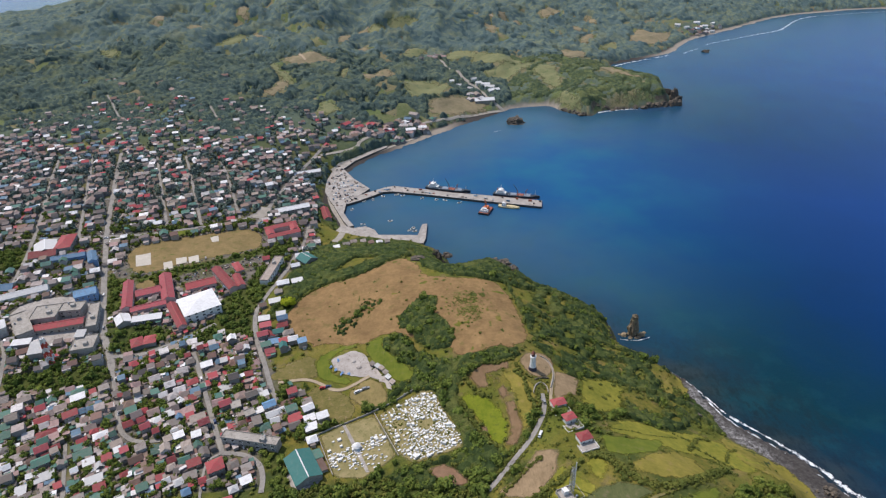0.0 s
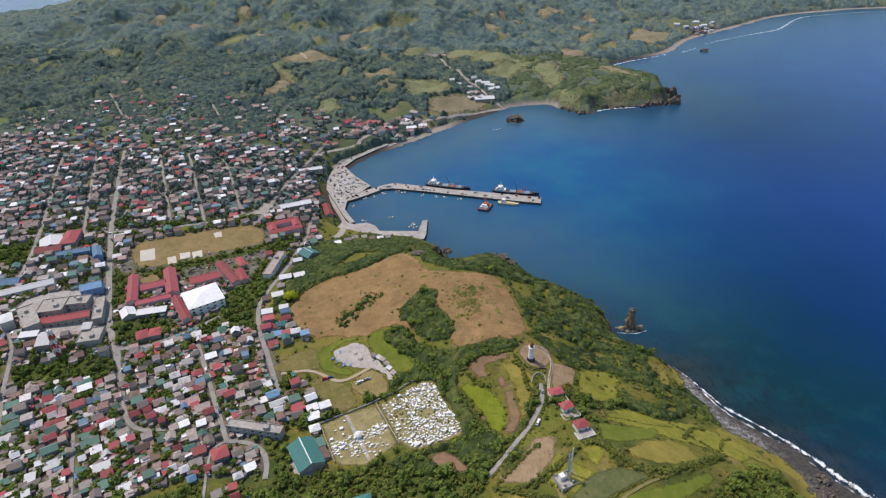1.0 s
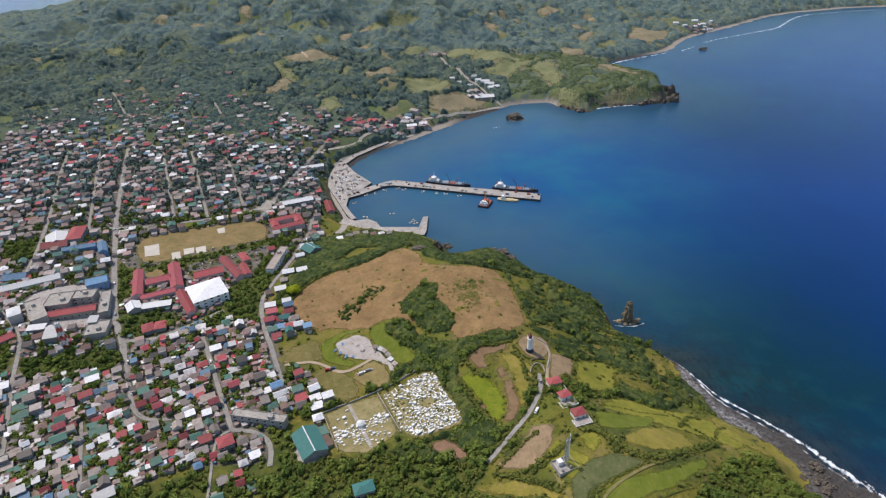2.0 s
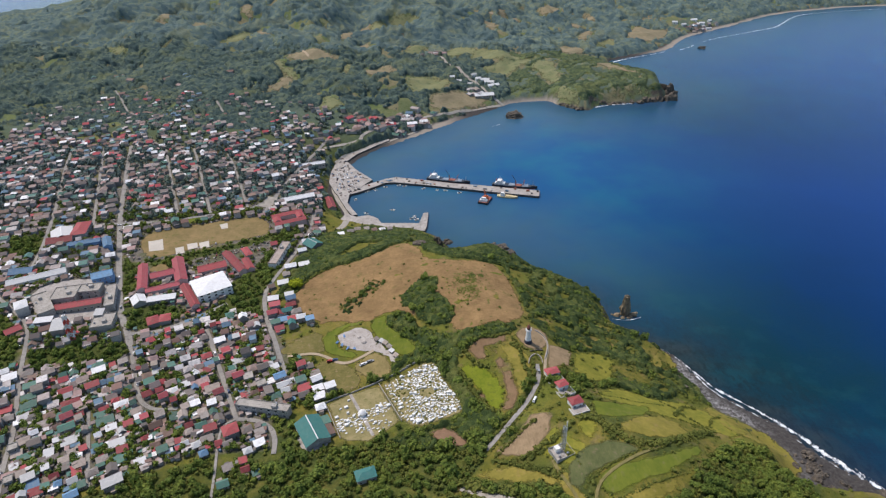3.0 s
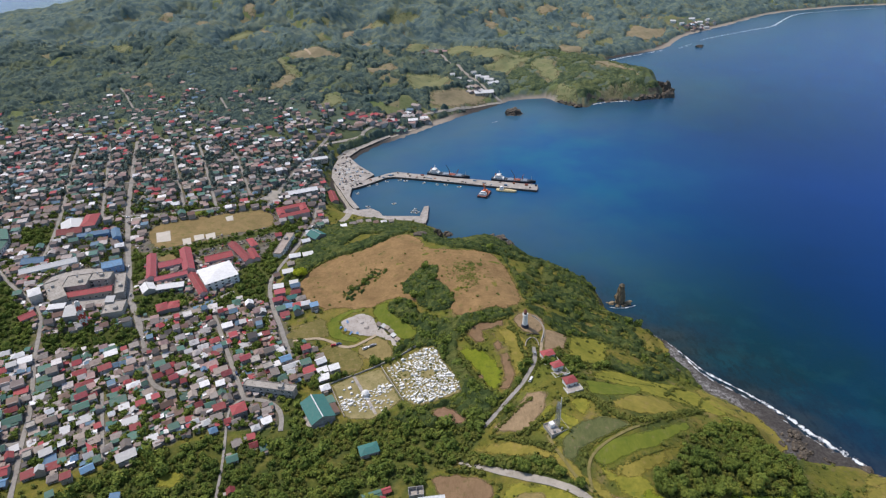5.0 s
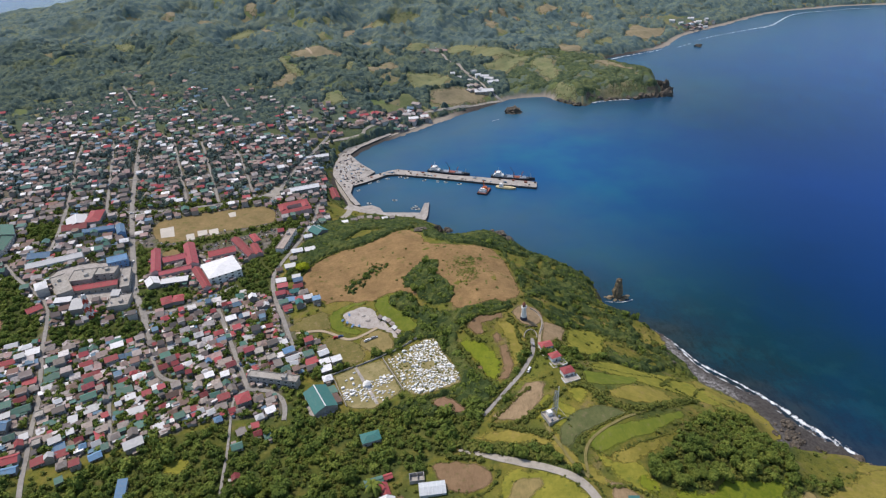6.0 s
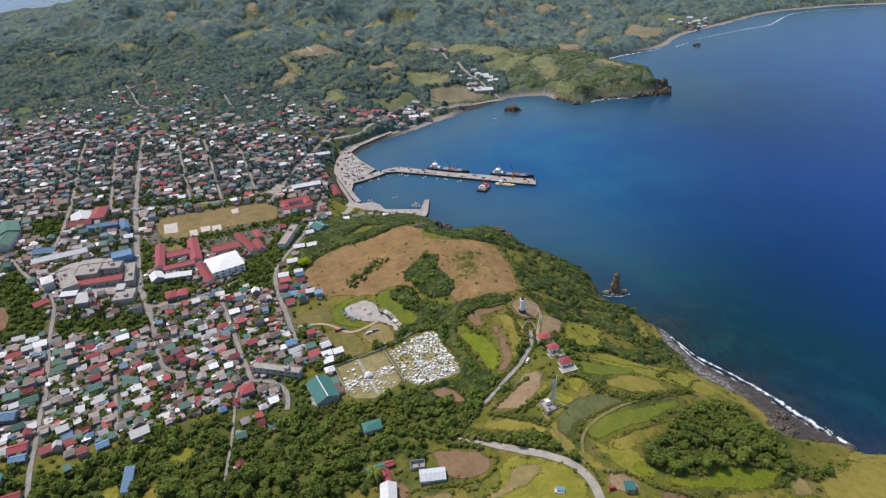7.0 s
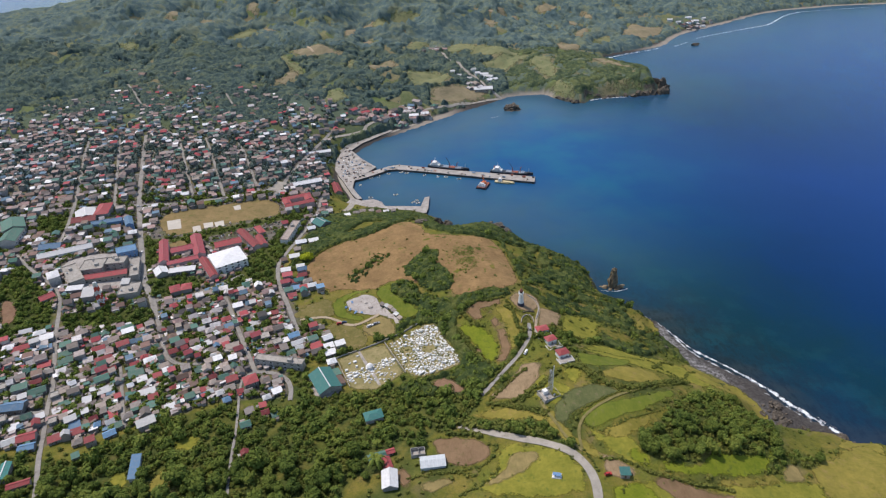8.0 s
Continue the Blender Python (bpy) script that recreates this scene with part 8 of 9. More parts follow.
def hill_terrace(x, y, turn):
    """The railed terrace in front of a hill house."""
    ob = thing("terrace", x, y, at_ground(x, y), turn, "white railed terrace before a hill house", "terrace", "terraces of the hill houses")
    part("deck", box(bmesh.new(), -5.6, 5.6, -3, 3, -2.5, 0.35), PAVING, ob)
    for x0, x1, y0, y1 in ((-5.6, 5.6, -3.0, -2.8), (-5.6, -5.4, -2.8, 3), (5.4, 5.6, -2.8, 3)):
        part("railing", box(bmesh.new(), x0, x1, y0, y1, 0.35, 1.3), WHITE_WALL, ob)


for hx, hy, ht in ((81.8, 278.3, 12), (84.8, 263.4, 19), (89.2, 245.6, 15)):
    hill_terrace(hx + 4.6 * math.sin(radians(ht)), hy - 4.6 * math.cos(radians(ht)) - 1.2, ht)


def bunker(x, y):
    bm = prism(bmesh.new(), [(-7, -3.6), (-1, -4.6), (6.4, -3.9), (7.2, 0.5), (5.0, 4.2), (-3.5, 4.6), (-7.6, 2.0)], -2.0, 3.0, 0.9)
    for x0, y0, s in ((-4.5, -1.5, 1.8), (1.5, 1.0, 2.4), (4.0, -1.6, 1.5)):
        prism(bm, [(x0 - s, y0 - s * 0.6), (x0 + s, y0 - s * 0.8), (x0 + s * 0.8, y0 + s * 0.7), (x0 - s * 0.7, y0 + s)], 2.9, 3.3 + s * 0.25, 0.8)
    ob = part("stone_ruin", bm, ROCK)
    ob.location = (x, y, at_ground(x, y))
    tagged(ob, "low grey stone ruin on the hill brow", "ruin")


bunker(-3, 488)


def car(x, y, turn, paint, long=4.4, lift=0.4):
    """A parked car or van with wheels and glass."""
    ob = thing("car", x, y, at_ground(x, y) + lift, turn, "parked %s car at the roadside" % paint, "car", "parked vehicles")
    bm = prism(bmesh.new(), [(-long / 2, -0.85), (long / 2 - 0.2, -0.85), (long / 2, -0.6), (long / 2, 0.6), (long / 2 - 0.2, 0.85), (-long / 2, 0.85)], 0.35, 0.95, 0.97)
    part("body", bm, CAR_PAINTS[paint], ob)
    part("cabin", prism(bmesh.new(), [(-long * 0.42, -0.78), (long * 0.22, -0.78), (long * 0.22, 0.78), (-long * 0.42, 0.78)], 0.95, 1.5, 0.84, (-long * 0.1, 0)), PANE, ob)
    part("roof", box(bmesh.new(), -long * 0.36, long * 0.14, -0.64, 0.64, 1.5, 1.56), CAR_PAINTS[paint], ob)
    for sx in (-0.32, 0.32):
        for sy in (-0.8, 0.8):
            w = bmesh.new()
            bmesh.ops.create_cone(w, cap_ends=True, segments=12, radius1=0.34, radius2=0.34, depth=0.22, matrix=Matrix.Rotation(radians(90), 4, "X"))
            part("wheel", w, RUBBER, ob).location = (sx * long, sy, 0.34)


for cx, cy, ct, paint, ln in ((65.6, 254.6, 62, "white", 5.6), (-75, 329, 15, "red", 4.6), (-71, 329.6, 15, "blue", 4.4), (92.6, 147, 10, "red", 4.2), (-49, 321.5, 30, "white", 6.5),
                              (-44, 323.5, 20, "grey", 6.0), (-283, 462, 112, "white", 4.4), (-262, 412, 112, "grey", 4.4), (-229, 352, 115, "white", 4.4), (-214, 318, 117, "white", 4.6),
                              (-325, 566, 110, "grey", 4.4), (-165, 346, 115, "white", 4.4), (-144, 303, 115, "blue", 4.4), (-330, 577, 20, "white", 4.4), (-106, 735, 110, "white", 5),
                              (-100, 722, 100, "grey", 6), (-96, 712, 95, "red", 5), (-112, 738, 110, "white", 7), (73.5, 282, 95, "grey", 4.2)):
    car(cx, cy, ct, paint, ln, 0.9 if cx > -115 and cy > 700 else 0.42)


def pickup_hut(x, y, turn):
    ob = thing("field_shelter", x, y, at_ground(x, y) + 0.22, turn, "small white shelter with blue roof panels in the grass", "shelter")
    part("floor", box(bmesh.new(), -2.6, 2.6, -1.4, 1.4, -0.5, 0.5), WHITE_WALL, ob)
    part("wall", box(bmesh.new(), -2.4, 2.4, 0.9, 1.2, 0.5, 2.0), WHITE_WALL, ob)
    for k in range(3):
        part("roof_panel", box(bmesh.new(), -2.3 + 1.55 * k, -0.9 + 1.55 * k, -0.9, 1.3, 2.05, 2.12), TARP, ob)
    for sx in (-2.2, 2.2):
        for sy in (-0.8, 1.1):
            part("post", bar(bmesh.new(), (sx, sy, 0.5), (sx, sy, 2.05), 0.06), FRAME_WHITE, ob)


pickup_hut(64.5, 149, -15)


def yard_clutter():
    rng = random.Random(3)
    for k, (tx, ty) in enumerate(((-71, 349), (-67, 346), (-62, 342), (-57, 341), (-66, 355))):
        bm = rock_mesh(70 + k, 1.7, 1.0, 0.7, detail=2, sharp=0.9)
        o = part("covered_heap", bm, TARP)
        o.location, o.rotation_euler = (tx, ty, at_ground(tx, ty) + 0.4), (0, 0, rng.uniform(0, 3))
        tagged(o, "heap of materials under a blue tarpaulin", "heap", "heaps in the works yard")
    for k, (tx, ty) in enumerate(((-40, 346), (-36, 343), (-33, 340), (-30, 335), (-28, 330), (-25, 325))):
        building(tx, ty, 3.4, 2.3, -50, 2.1, "shed", ("grey", "white", "tan")[k % 3], WALL, "small works shed beside the gravel yard")
    for k, (tx, ty, r) in enumerate(((-50, 346, 2.4), (-54, 352, 1.8))):
        o = part("gravel_heap", rock_mesh(90 + k, r, r * 0.8, r * 0.5, detail=2, sharp=0.15), GRAVEL)
        o.location = (tx, ty, at_ground(tx, ty) + 0.4)
        tagged(o, "heap of grey gravel in the yard", "heap", "heaps in the works yard")


yard_clutter()


# ---- trees and shrubs ----
def crown_bm(seed, clumps, leaves, size, spread=0.6, flat=0.8):
    """An uneven crown about one metre in radius on z = 0: a loose inner mass under many separate sprays of leaves."""
    rng = random.Random(seed)
    bm = bmesh.new()
    lobes = []
    for k in range(clumps):
        a, r = rng.uniform(0, 6.283), spread * math.sqrt(rng.random()) if k else 0.1
        s = rng.uniform(0.36, 0.55) if k else (0.6 if clumps > 1 else 0.85)
        lobes.append((Vector((math.cos(a) * r, math.sin(a) * r, (rng.uniform(0.5, 1.05) if k else 0.75) * flat)), s))
    for c, s in lobes:
        for v in bmesh.ops.create_icosphere(bm, subdivisions=1, radius=1.0)["verts"]:
            d = v.co.normalized()
            v.co = c + d * s * 0.66 * (1 + 0.5 * noise.noise(d * 2.0 + Vector((seed, s * 9, 0))) + rng.uniform(-0.1, 0.1))
    made = 0
    while made < leaves:
        c, s = rng.choice(lobes)
        d = Vector((rng.gauss(0, 1), rng.gauss(0, 1), rng.gauss(0.25, 1))).normalized()
        if d.z < -0.45:
            continue
        p = c + d * s * rng.uniform(0.78, 1.16)
        if any((p - q).length < 0.7 * r for q, r in lobes if q is not c):
            continue
        n = (d + 0.75 * Vector((rng.uniform(-1, 1), rng.uniform(-1, 1), rng.uniform(-0.6, 1)))).normalized()
        u = n.orthogonal().normalized()
        w = n.cross(u)
        t0, k = rng.uniform(0, 6.283), size * rng.uniform(0.6, 1.5)
        bm.faces.new([bm.verts.new(p + k * (math.cos(t0 + q) * u + math.sin(t0 + q) * w * rng.uniform(0.6, 1.0)) + d * k * rng.uniform(-0.3, 0.2)) for q in (0, 2.1, 4.2)])
        made += 1
    return bm


def palm_bm(seed):
    """A tuft of drooping fronds."""
    rng = random.Random(seed)
    bm = bmesh.new()
    for k in range(11):
        a = 6.283 * k / 11 + rng.uniform(-0.2, 0.2)
        reach, up = rng.uniform(0.8, 1.15), rng.uniform(0.1, 0.5)
        prev = None
        for i in range(5):
            t = i / 4
            r, z, w = reach * t, 0.9 + up * math.sin(2.2 * t) - 0.55 * t * t, 0.13 * (1 - t) + 0.02 + 0.08 * math.sin(3.1 * t)
            row = [bm.verts.new((math.cos(a) * r - math.sin(a) * q * w, math.sin(a) * r + math.cos(a) * q * w, z - abs(q) * 0.06)) for q in (-1, 0, 1)]
            if prev:
                for j in range(2):
                    bm.faces.new((prev[j], prev[j + 1], row[j + 1], row[j]))
            prev = row
    return bm


def trunk_bm(height, r, seed, limbs=4):
    """A tapered trunk with limbs reaching into the crown."""
    rng = random.Random(seed)
    bm = tube(bmesh.new(), [(r * 1.5, -1.2), (r, 0.3), (r * 0.8, height * 0.5), (r * 0.5, height)], 7)
    for k in range(limbs):
        a = 6.283 * k / limbs + rng.uniform(-0.4, 0.4)
        bar(bm, (0, 0, height * rng.uniform(0.45, 0.8)), (math.cos(a) * height * 0.4, math.sin(a) * height * 0.4, height * rng.uniform(0.95, 1.2)), r * 0.3)
    return bm


def mesh_of(name, bm, material):
    mesh = bpy.data.meshes.new(name)
    bm.to_mesh(mesh), bm.free()
    mesh.materials.append(material)
    return mesh


CROWNS = [mesh_of("crown", crown_bm(s, 9, 640, 0.13, 0.7, 0.85), LEAF) for s in range(6)]
TRUNKS = [mesh_of("trunk", trunk_bm(1.0, 0.045, s), BARK) for s in range(2)]
PALM_CROWN = mesh_of("crown", palm_bm(2), LEAF)
PALM_TRUNK = mesh_of("trunk", tube(bmesh.new(), [(0.03, -0.2), (0.022, 0.3), (0.018, 1.0)], 7), BARK)
MID = [template(crown_bm(20 + s, 5, 105, 0.19, 0.68, 0.8)) for s in range(8)]
LOW = [template(crown_bm(40 + s, 1, 34, 0.38, 0.5, 0.7)) for s in range(8)]
BUSH = [template(crown_bm(60 + s, 1, 28, 0.34, 0.5, 0.75)) for s in range(6)]
rng_tree = random.Random(2)


def tree(x, y, r, h, palm=False):
    """One tree: trunk and crown."""
    label = "slender palm with drooping fronds" if palm else rng_tree.choice(("broad dark green tree with a dense crown", "leafy green tree with a rounded uneven crown"))
    ob = thing("tree", x, y, at_ground(x, y), rng_tree.uniform(0, 360), label, "tree", "trees of the cape")
    t = shared("trunk", PALM_TRUNK if palm else rng_tree.choice(TRUNKS), None, ob)
    t.scale = (h * 0.8, h * 0.8, h * 0.72 if palm else h * 0.55)
    c = shared("crown", PALM_CROWN if palm else rng_tree.choice(CROWNS), None, ob, (0, 0, -0.15 * h if palm else h * 0.2))
    c.scale = (r, r, h if palm else h * 0.62)


bamboo = thing("bamboo_clump", -115.5, 431.0, at_ground(-115.5, 431.0), 0, "bright yellow-green bamboo clump at the foot of the hill", "bamboo")
for k, (ax, ay, r) in enumerate(((0, 0, 4.8), (3.6, 1.0, 3.8), (-3.4, 1.4, 3.6))):
    shared("culm", TRUNKS[0], None, bamboo, (ax, ay, 0)).scale = (4, 4, 4.5)
    shared("crown", CROWNS[k], YELLOW_LEAF, bamboo, (ax, ay, 1.4), k * 2.0).scale = (r, r, r * 1.1)


mid_p, mid_s, low_p, low_s, shrub_p, shrub_s = [], [], [], [], [], []
single = 0
xs, ys = np.meshgrid(np.arange(-430, 300, 4.3), np.arange(112, 640, 4.3))
xs = xs + np.random.RandomState(1).uniform(-2.9, 2.9, xs.shape)
ys = ys + np.random.RandomState(2).uniform(-2.9, 2.9, ys.shape)
ds, wooded, pasture = shore(xs, ys), in_woods(xs, ys), clearing(xs, ys)
in_town = inside(xs, ys, TOWN)
school = inside(xs, ys, SCHOOL_GROUND)
HILL = np.array([(-118, 414), (-105, 448), (-53, 467), (-18, 496), (0, 450), (66, 429), (77, 360), (58, 333), (19, 336), (-29, 380), (-91, 374)], float)
on_hill = inside(xs, ys, HILL)
thin = glade(xs, ys)
for x, y, d, w, o, town, hill, bare, lessons in zip(xs.ravel(), ys.ravel(), ds.ravel(), wooded.ravel(), pasture.ravel(), in_town.ravel(), on_hill.ravel(), thin.ravel(), school.ravel()):
    if d < 9 or (lessons and rng_tree.random() < (0.35 if w else 0.75)):
        continue
    spot_free = free(x, y)
    if w:
        if y < 262 and x < 40 and bare > 0.42 and rng_tree.random() < 0.9:
            continue
        if hill and x < -30 and rng_tree.random() < 0.65:
            continue
        if x > 60 and y > 285 and rng_tree.random() < 0.5:
            continue
        if slope_grass(x, y) > 0.6 and rng_tree.random() < 0.85:
            continue
        if not spot_free and not hill:
            continue
        r = rng_tree.choice((0.7, 1.0, 1.0, 1.5)) * rng_tree.uniform(1.6, 3.1)
        if hill or (60 < x < 220 and y > 285):
            r *= rng_tree.choice((0.5, 0.6, 0.75, 1.0))
        if y < 262 and x < 60 and rng_tree.random() < 0.14:
            r *= 1.5
        if y > 440 and -125 < x < 130:
            r = rng_tree.uniform(1.0, 2.2)
        z = at_ground(x, y)
        if y < 262 and single < 330 and not (x < -300) and r > 2.6:
            single += 1
            tree(x, y, r, r * rng_tree.uniform(1.5, 2.1), rng_tree.random() < 0.06)
        else:
            (mid_p if r > 1.6 else shrub_p).append((x, y, z - 0.3))
            (mid_s if r > 1.6 else shrub_s).append((r, r, r * rng_tree.uniform(0.85, 1.25)))
    elif spot_free and town and not off_road(x, y):
        continue
    elif spot_free and town:
        if rng_tree.random() < 0.72:
            r = rng_tree.uniform(1.2, 3.3)
            mid_p.append((x, y, at_ground(x, y) + 0.5)), mid_s.append((r, r, r * rng_tree.uniform(0.9, 1.3)))
    elif spot_free:
        k = 0.42 if o < 0.5 else 0.2
        if rng_tree.random() < k * (1.5 if x > 60 and y > 250 else 1):
            r = rng_tree.uniform(0.7, 2.1)
            shrub_p.append((x, y, at_ground(x, y) - 0.2)), shrub_s.append((r, r, r * 0.8))
    elif hill and rng_tree.random() < 0.06:
        r = rng_tree.uniform(0.5, 1.5)
        shrub_p.append((x, y, at_ground(x, y))), shrub_s.append((r, r, r * 0.7))

# small trees and bushes in every gap between the houses
xs, ys = np.meshgrid(np.arange(-480, -90, 2.6), np.arange(208, 640, 2.6))
xs = xs + np.random.RandomState(71).uniform(-1.3, 1.3, xs.shape)
ys = ys + np.random.RandomState(72).uniform(-1.3, 1.3, ys.shape)
ok = inside(xs, ys, TOWN) & ~in_woods(xs, ys) & ~inside(xs, ys, SCHOOL_GROUND)
for x, y in zip(xs[ok], ys[ok]):
    if free(x, y) and rng_tree.random() < 0.30:
        r = rng_tree.uniform(0.8, 2.0)
        shrub_p.append((x, y, at_ground(x, y) + 0.4)), shrub_s.append((r, r, r * rng_tree.uniform(1.0, 1.6)))

# garden trees between the houses
for x, y in GARDENS:
    r = rng_tree.uniform(2.0, 4.0) if y < 430 else rng_tree.uniform(2.2, 4.0)
    (mid_p if y < 520 else low_p).append((x, y, at_ground(x, y) + 0.6)), (mid_s if y < 520 else low_s).append((r, r, r * rng_tree.uniform(0.9, 1.3)))

# tufts and low bushes over the open ground of the cape
xs, ys = np.random.RandomState(33).uniform((15, 140), (240, 335), (7000, 2)).T
ok = (shore(xs, ys) > 20) & (lumps(xs, ys, 26, 45, 3) > -0.15)
for x, y in zip(xs[ok], ys[ok]):
    if free(x, y) and off_road(x, y):
        r = rng_tree.uniform(0.25, 0.95)
        shrub_p.append((x, y, at_ground(x, y) - 0.1)), shrub_s.append((r, r, r * 0.55))

# thick low scrub over the seaward slope
xs, ys = np.random.RandomState(31).uniform((60, 285), (215, 560), (5200, 2)).T
ok = inside(xs, ys, np.array(WOODS["cliff"], float)) & (shore(xs, ys) > 7)
for x, y, g in zip(xs[ok], ys[ok], slope_grass(xs[ok], ys[ok])):
    if g < 0.55 or rng_tree.random() < 0.12:
        r = rng_tree.uniform(0.7, 2.0)
        shrub_p.append((x, y, at_ground(x, y) + 0.2)), shrub_s.append((r, r, r * 0.6))

# undergrowth that closes the canopy of the nearer woods
for name, n in (("grove", 3400), ("south", 700), ("bend", 120), ("saddle", 260), ("slope", 120), ("cove", 90)):
    p = np.array(WOODS[name], float)
    xr, yr = np.random.RandomState(n).uniform(p.min(0), p.max(0), (n * 3, 2)).T
    ok = inside(xr, yr, p)
    for x, y in list(zip(xr[ok], yr[ok]))[:n]:
        if free(x, y) and (y > 262 or x > 40 or glade(x, y) < 0.42):
            r = rng_tree.uniform(0.9, 1.9)
            shrub_p.append((x, y, at_ground(x, y) - 0.2)), shrub_s.append((r, r, r * 1.1))

# weeds and bushes among the old tombs
for _ in range(420):
    x, y = rng_tree.uniform(-34, 20), rng_tree.uniform(256, 313)
    if inside(np.array([x]), np.array([y]), OLD_GROUND)[0]:
        r = rng_tree.uniform(0.3, 1.0)
        shrub_p.append((x, y, at_ground(x, y))), shrub_s.append((r, r, r * 0.8))

# ragged growth along the edges of the fields
for o in EDGES:
    for (x, y), d in zip(o, shore(o[:, 0], o[:, 1])):
        if d > 9 and rng_tree.random() < 0.12:
            for _ in range(rng_tree.choice((1, 1, 2, 3))):
                r = rng_tree.uniform(0.35, 1.2)
                px, py = x + rng_tree.gauss(0, 0.9), y + rng_tree.gauss(0, 0.9)
                shrub_p.append((px, py, at_ground(px, py) - 0.1)), shrub_s.append((r, r, r * 0.75))

# yellowing scrub beside the thicket on the brown hill
for _ in range(520):
    x, y = rng_tree.gauss(35, 6.5), rng_tree.gauss(392, 11)
    r = rng_tree.uniform(0.35, 1.1)
    shrub_p.append((x, y, at_ground(x, y))), shrub_s.append((r, r, r * 0.4))

# low thickets on the brown hill
for name in ("knoll", "scrub"):
    p = np.array(WOODS[name], float)
    for _ in range(420 if name == "knoll" else 160):
        x, y = rng_tree.uniform(p[:, 0].min(), p[:, 0].max()), rng_tree.uniform(p[:, 1].min(), p[:, 1].max())
        if inside(np.array([x]), np.array([y]), p)[0]:
            r = rng_tree.uniform(0.9, 1.9)
            shrub_p.append((x, y, at_ground(x, y) - 0.6)), shrub_s.append((r, r, r * 0.8))

# yard trees between the houses under the cemetery wall
for x, y in ((-102, 317), (-101, 323), (-97, 302), (-89, 317), (-86, 303), (-92, 287), (-87, 283), (-84, 287), (-95, 284), (-87, 330), (-72, 290), (-102, 332), (-106, 326), (-77, 309), (-112, 303), (-97, 313)):
    r = rng_tree.uniform(1.8, 3.0)
    mid_p.append((x, y, at_ground(x, y) + 0.6)), mid_s.append((r, r, r * rng_tree.uniform(0.9, 1.3)))

# hedges and banks between the fields
for line, size in (([(30, 315), (35, 301)], 0.35), ([(34, 316), (39, 302)], 0.35), ([(38, 317), (43, 304)], 0.35), ([(41, 318), (46, 307)], 0.35),
                   ([(102, 215), (113, 213), (121, 203), (139, 214)], 0.9), ([(140, 211), (163, 225), (183, 245)], 0.9), ([(161, 249), (172, 246), (177, 240)], 0.8), ([(33, 217), (49, 211), (61, 203), (70, 198)], 1.3), ([(19, 202), (34, 195), (46, 192), (56, 193), (66, 186)], 2.2), ([(75, 224), (67, 217), (55, 212)], 1.3), ([(98, 239), (100, 227), (104, 215)], 1.5), ([(104, 260), (124, 264), (139, 262), (157, 266)], 0.6), ([(159, 253), (176, 275), (183, 274)], 1.2), ([(60, 312), (65, 303), (65, 291), (67, 277)], 1.5), ([(83, 192), (92, 197), (106, 201), (121, 205)], 0.45), ([(89, 185), (93, 177), (109, 182), (137, 190)], 0.5), ([(25, 313), (32, 300), (36, 296)], 1.6), ([(61, 318), (67, 306), (75, 305), (76, 295)], 0.9),
                   ([(10, 206), (24, 201), (40, 193), (54, 187), (68, 180)], 2.3), ([(6, 196), (16, 194), (26, 188)], 2.0), ([(71.4, 291.2), (70.4, 278.2), (65.4, 266.2), (56.4, 253.2), (45.4, 243.2), (35.4, 233.2), (28.4, 227.2)], 1.1), ([(76.6, 288.8), (75.6, 275.8), (70.6, 263.8), (61.6, 250.8), (50.6, 240.8), (40.6, 230.8), (33.6, 224.8)], 0.8), ([(84, 231), (71, 222), (57, 215), (45, 213)], 1.5), ([(89, 234), (103, 229), (107, 216), (120, 210), (140, 213), (175, 237)], 1.7), ([(81, 187), (90, 195), (106, 202), (121, 207)], 0.7),
                   ([(166, 259), (174, 252), (181, 243)], 1.0), ([(34, 216), (47, 211), (69, 195)], 1.2), ([(106, 180), (130, 188)], 0.6), ([(121, 276), (139, 288), (148, 281), (156, 272), (166, 267)], 0.9),
                   ([(62, 238), (48, 229), (36, 219)], 1.3), ([(-5, 166), (17, 162), (31, 168), (35, 179)], 0.8), ([(80, 172), (85, 165), (88, 150)], 0.8), ([(116, 147), (132, 142), (160, 137)], 1.2),
                   ([(92, 158), (104, 156), (114, 148)], 1.1), ([(200, 268), (190, 262), (183, 250)], 0.9), ([(-19, 163), (8, 163), (20, 158)], 1.0), ([(33, 160), (26, 152), (10, 146)], 0.9),
                   ([(-118, 412), (-103, 452), (-60, 470), (-20, 499)], 1.1), ([(60, 324), (50, 320), (36, 323)], 1.3), ([(19, 300), (27, 282), (33, 262), (44, 250)], 1.6)):
    for x, y in smooth_line(line, 1.5):
        for _ in range(2):
            r = size * rng_tree.uniform(0.7, 1.4)
            px, py = x + rng_tree.gauss(0, size * 0.45), y + rng_tree.gauss(0, size * 0.45)
            shrub_p.append((px, py, at_ground(px, py) - 0.15)), shrub_s.append((r, r, r * 0.85))

# town and woods beyond, and the far hills
xs, ys = np.meshgrid(np.arange(-1000, 560, 7.4), np.arange(640, 1320, 7.4))
xs = xs + np.random.RandomState(3).uniform(-3.4, 3.4, xs.shape)
ys = ys + np.random.RandomState(4).uniform(-3.4, 3.4, ys.shape)
ds, pasture, in_town = shore(xs, ys), clearing(xs, ys), inside(xs, ys, TOWN)
clumps = lumps(xs, ys, 120, 61, 3)
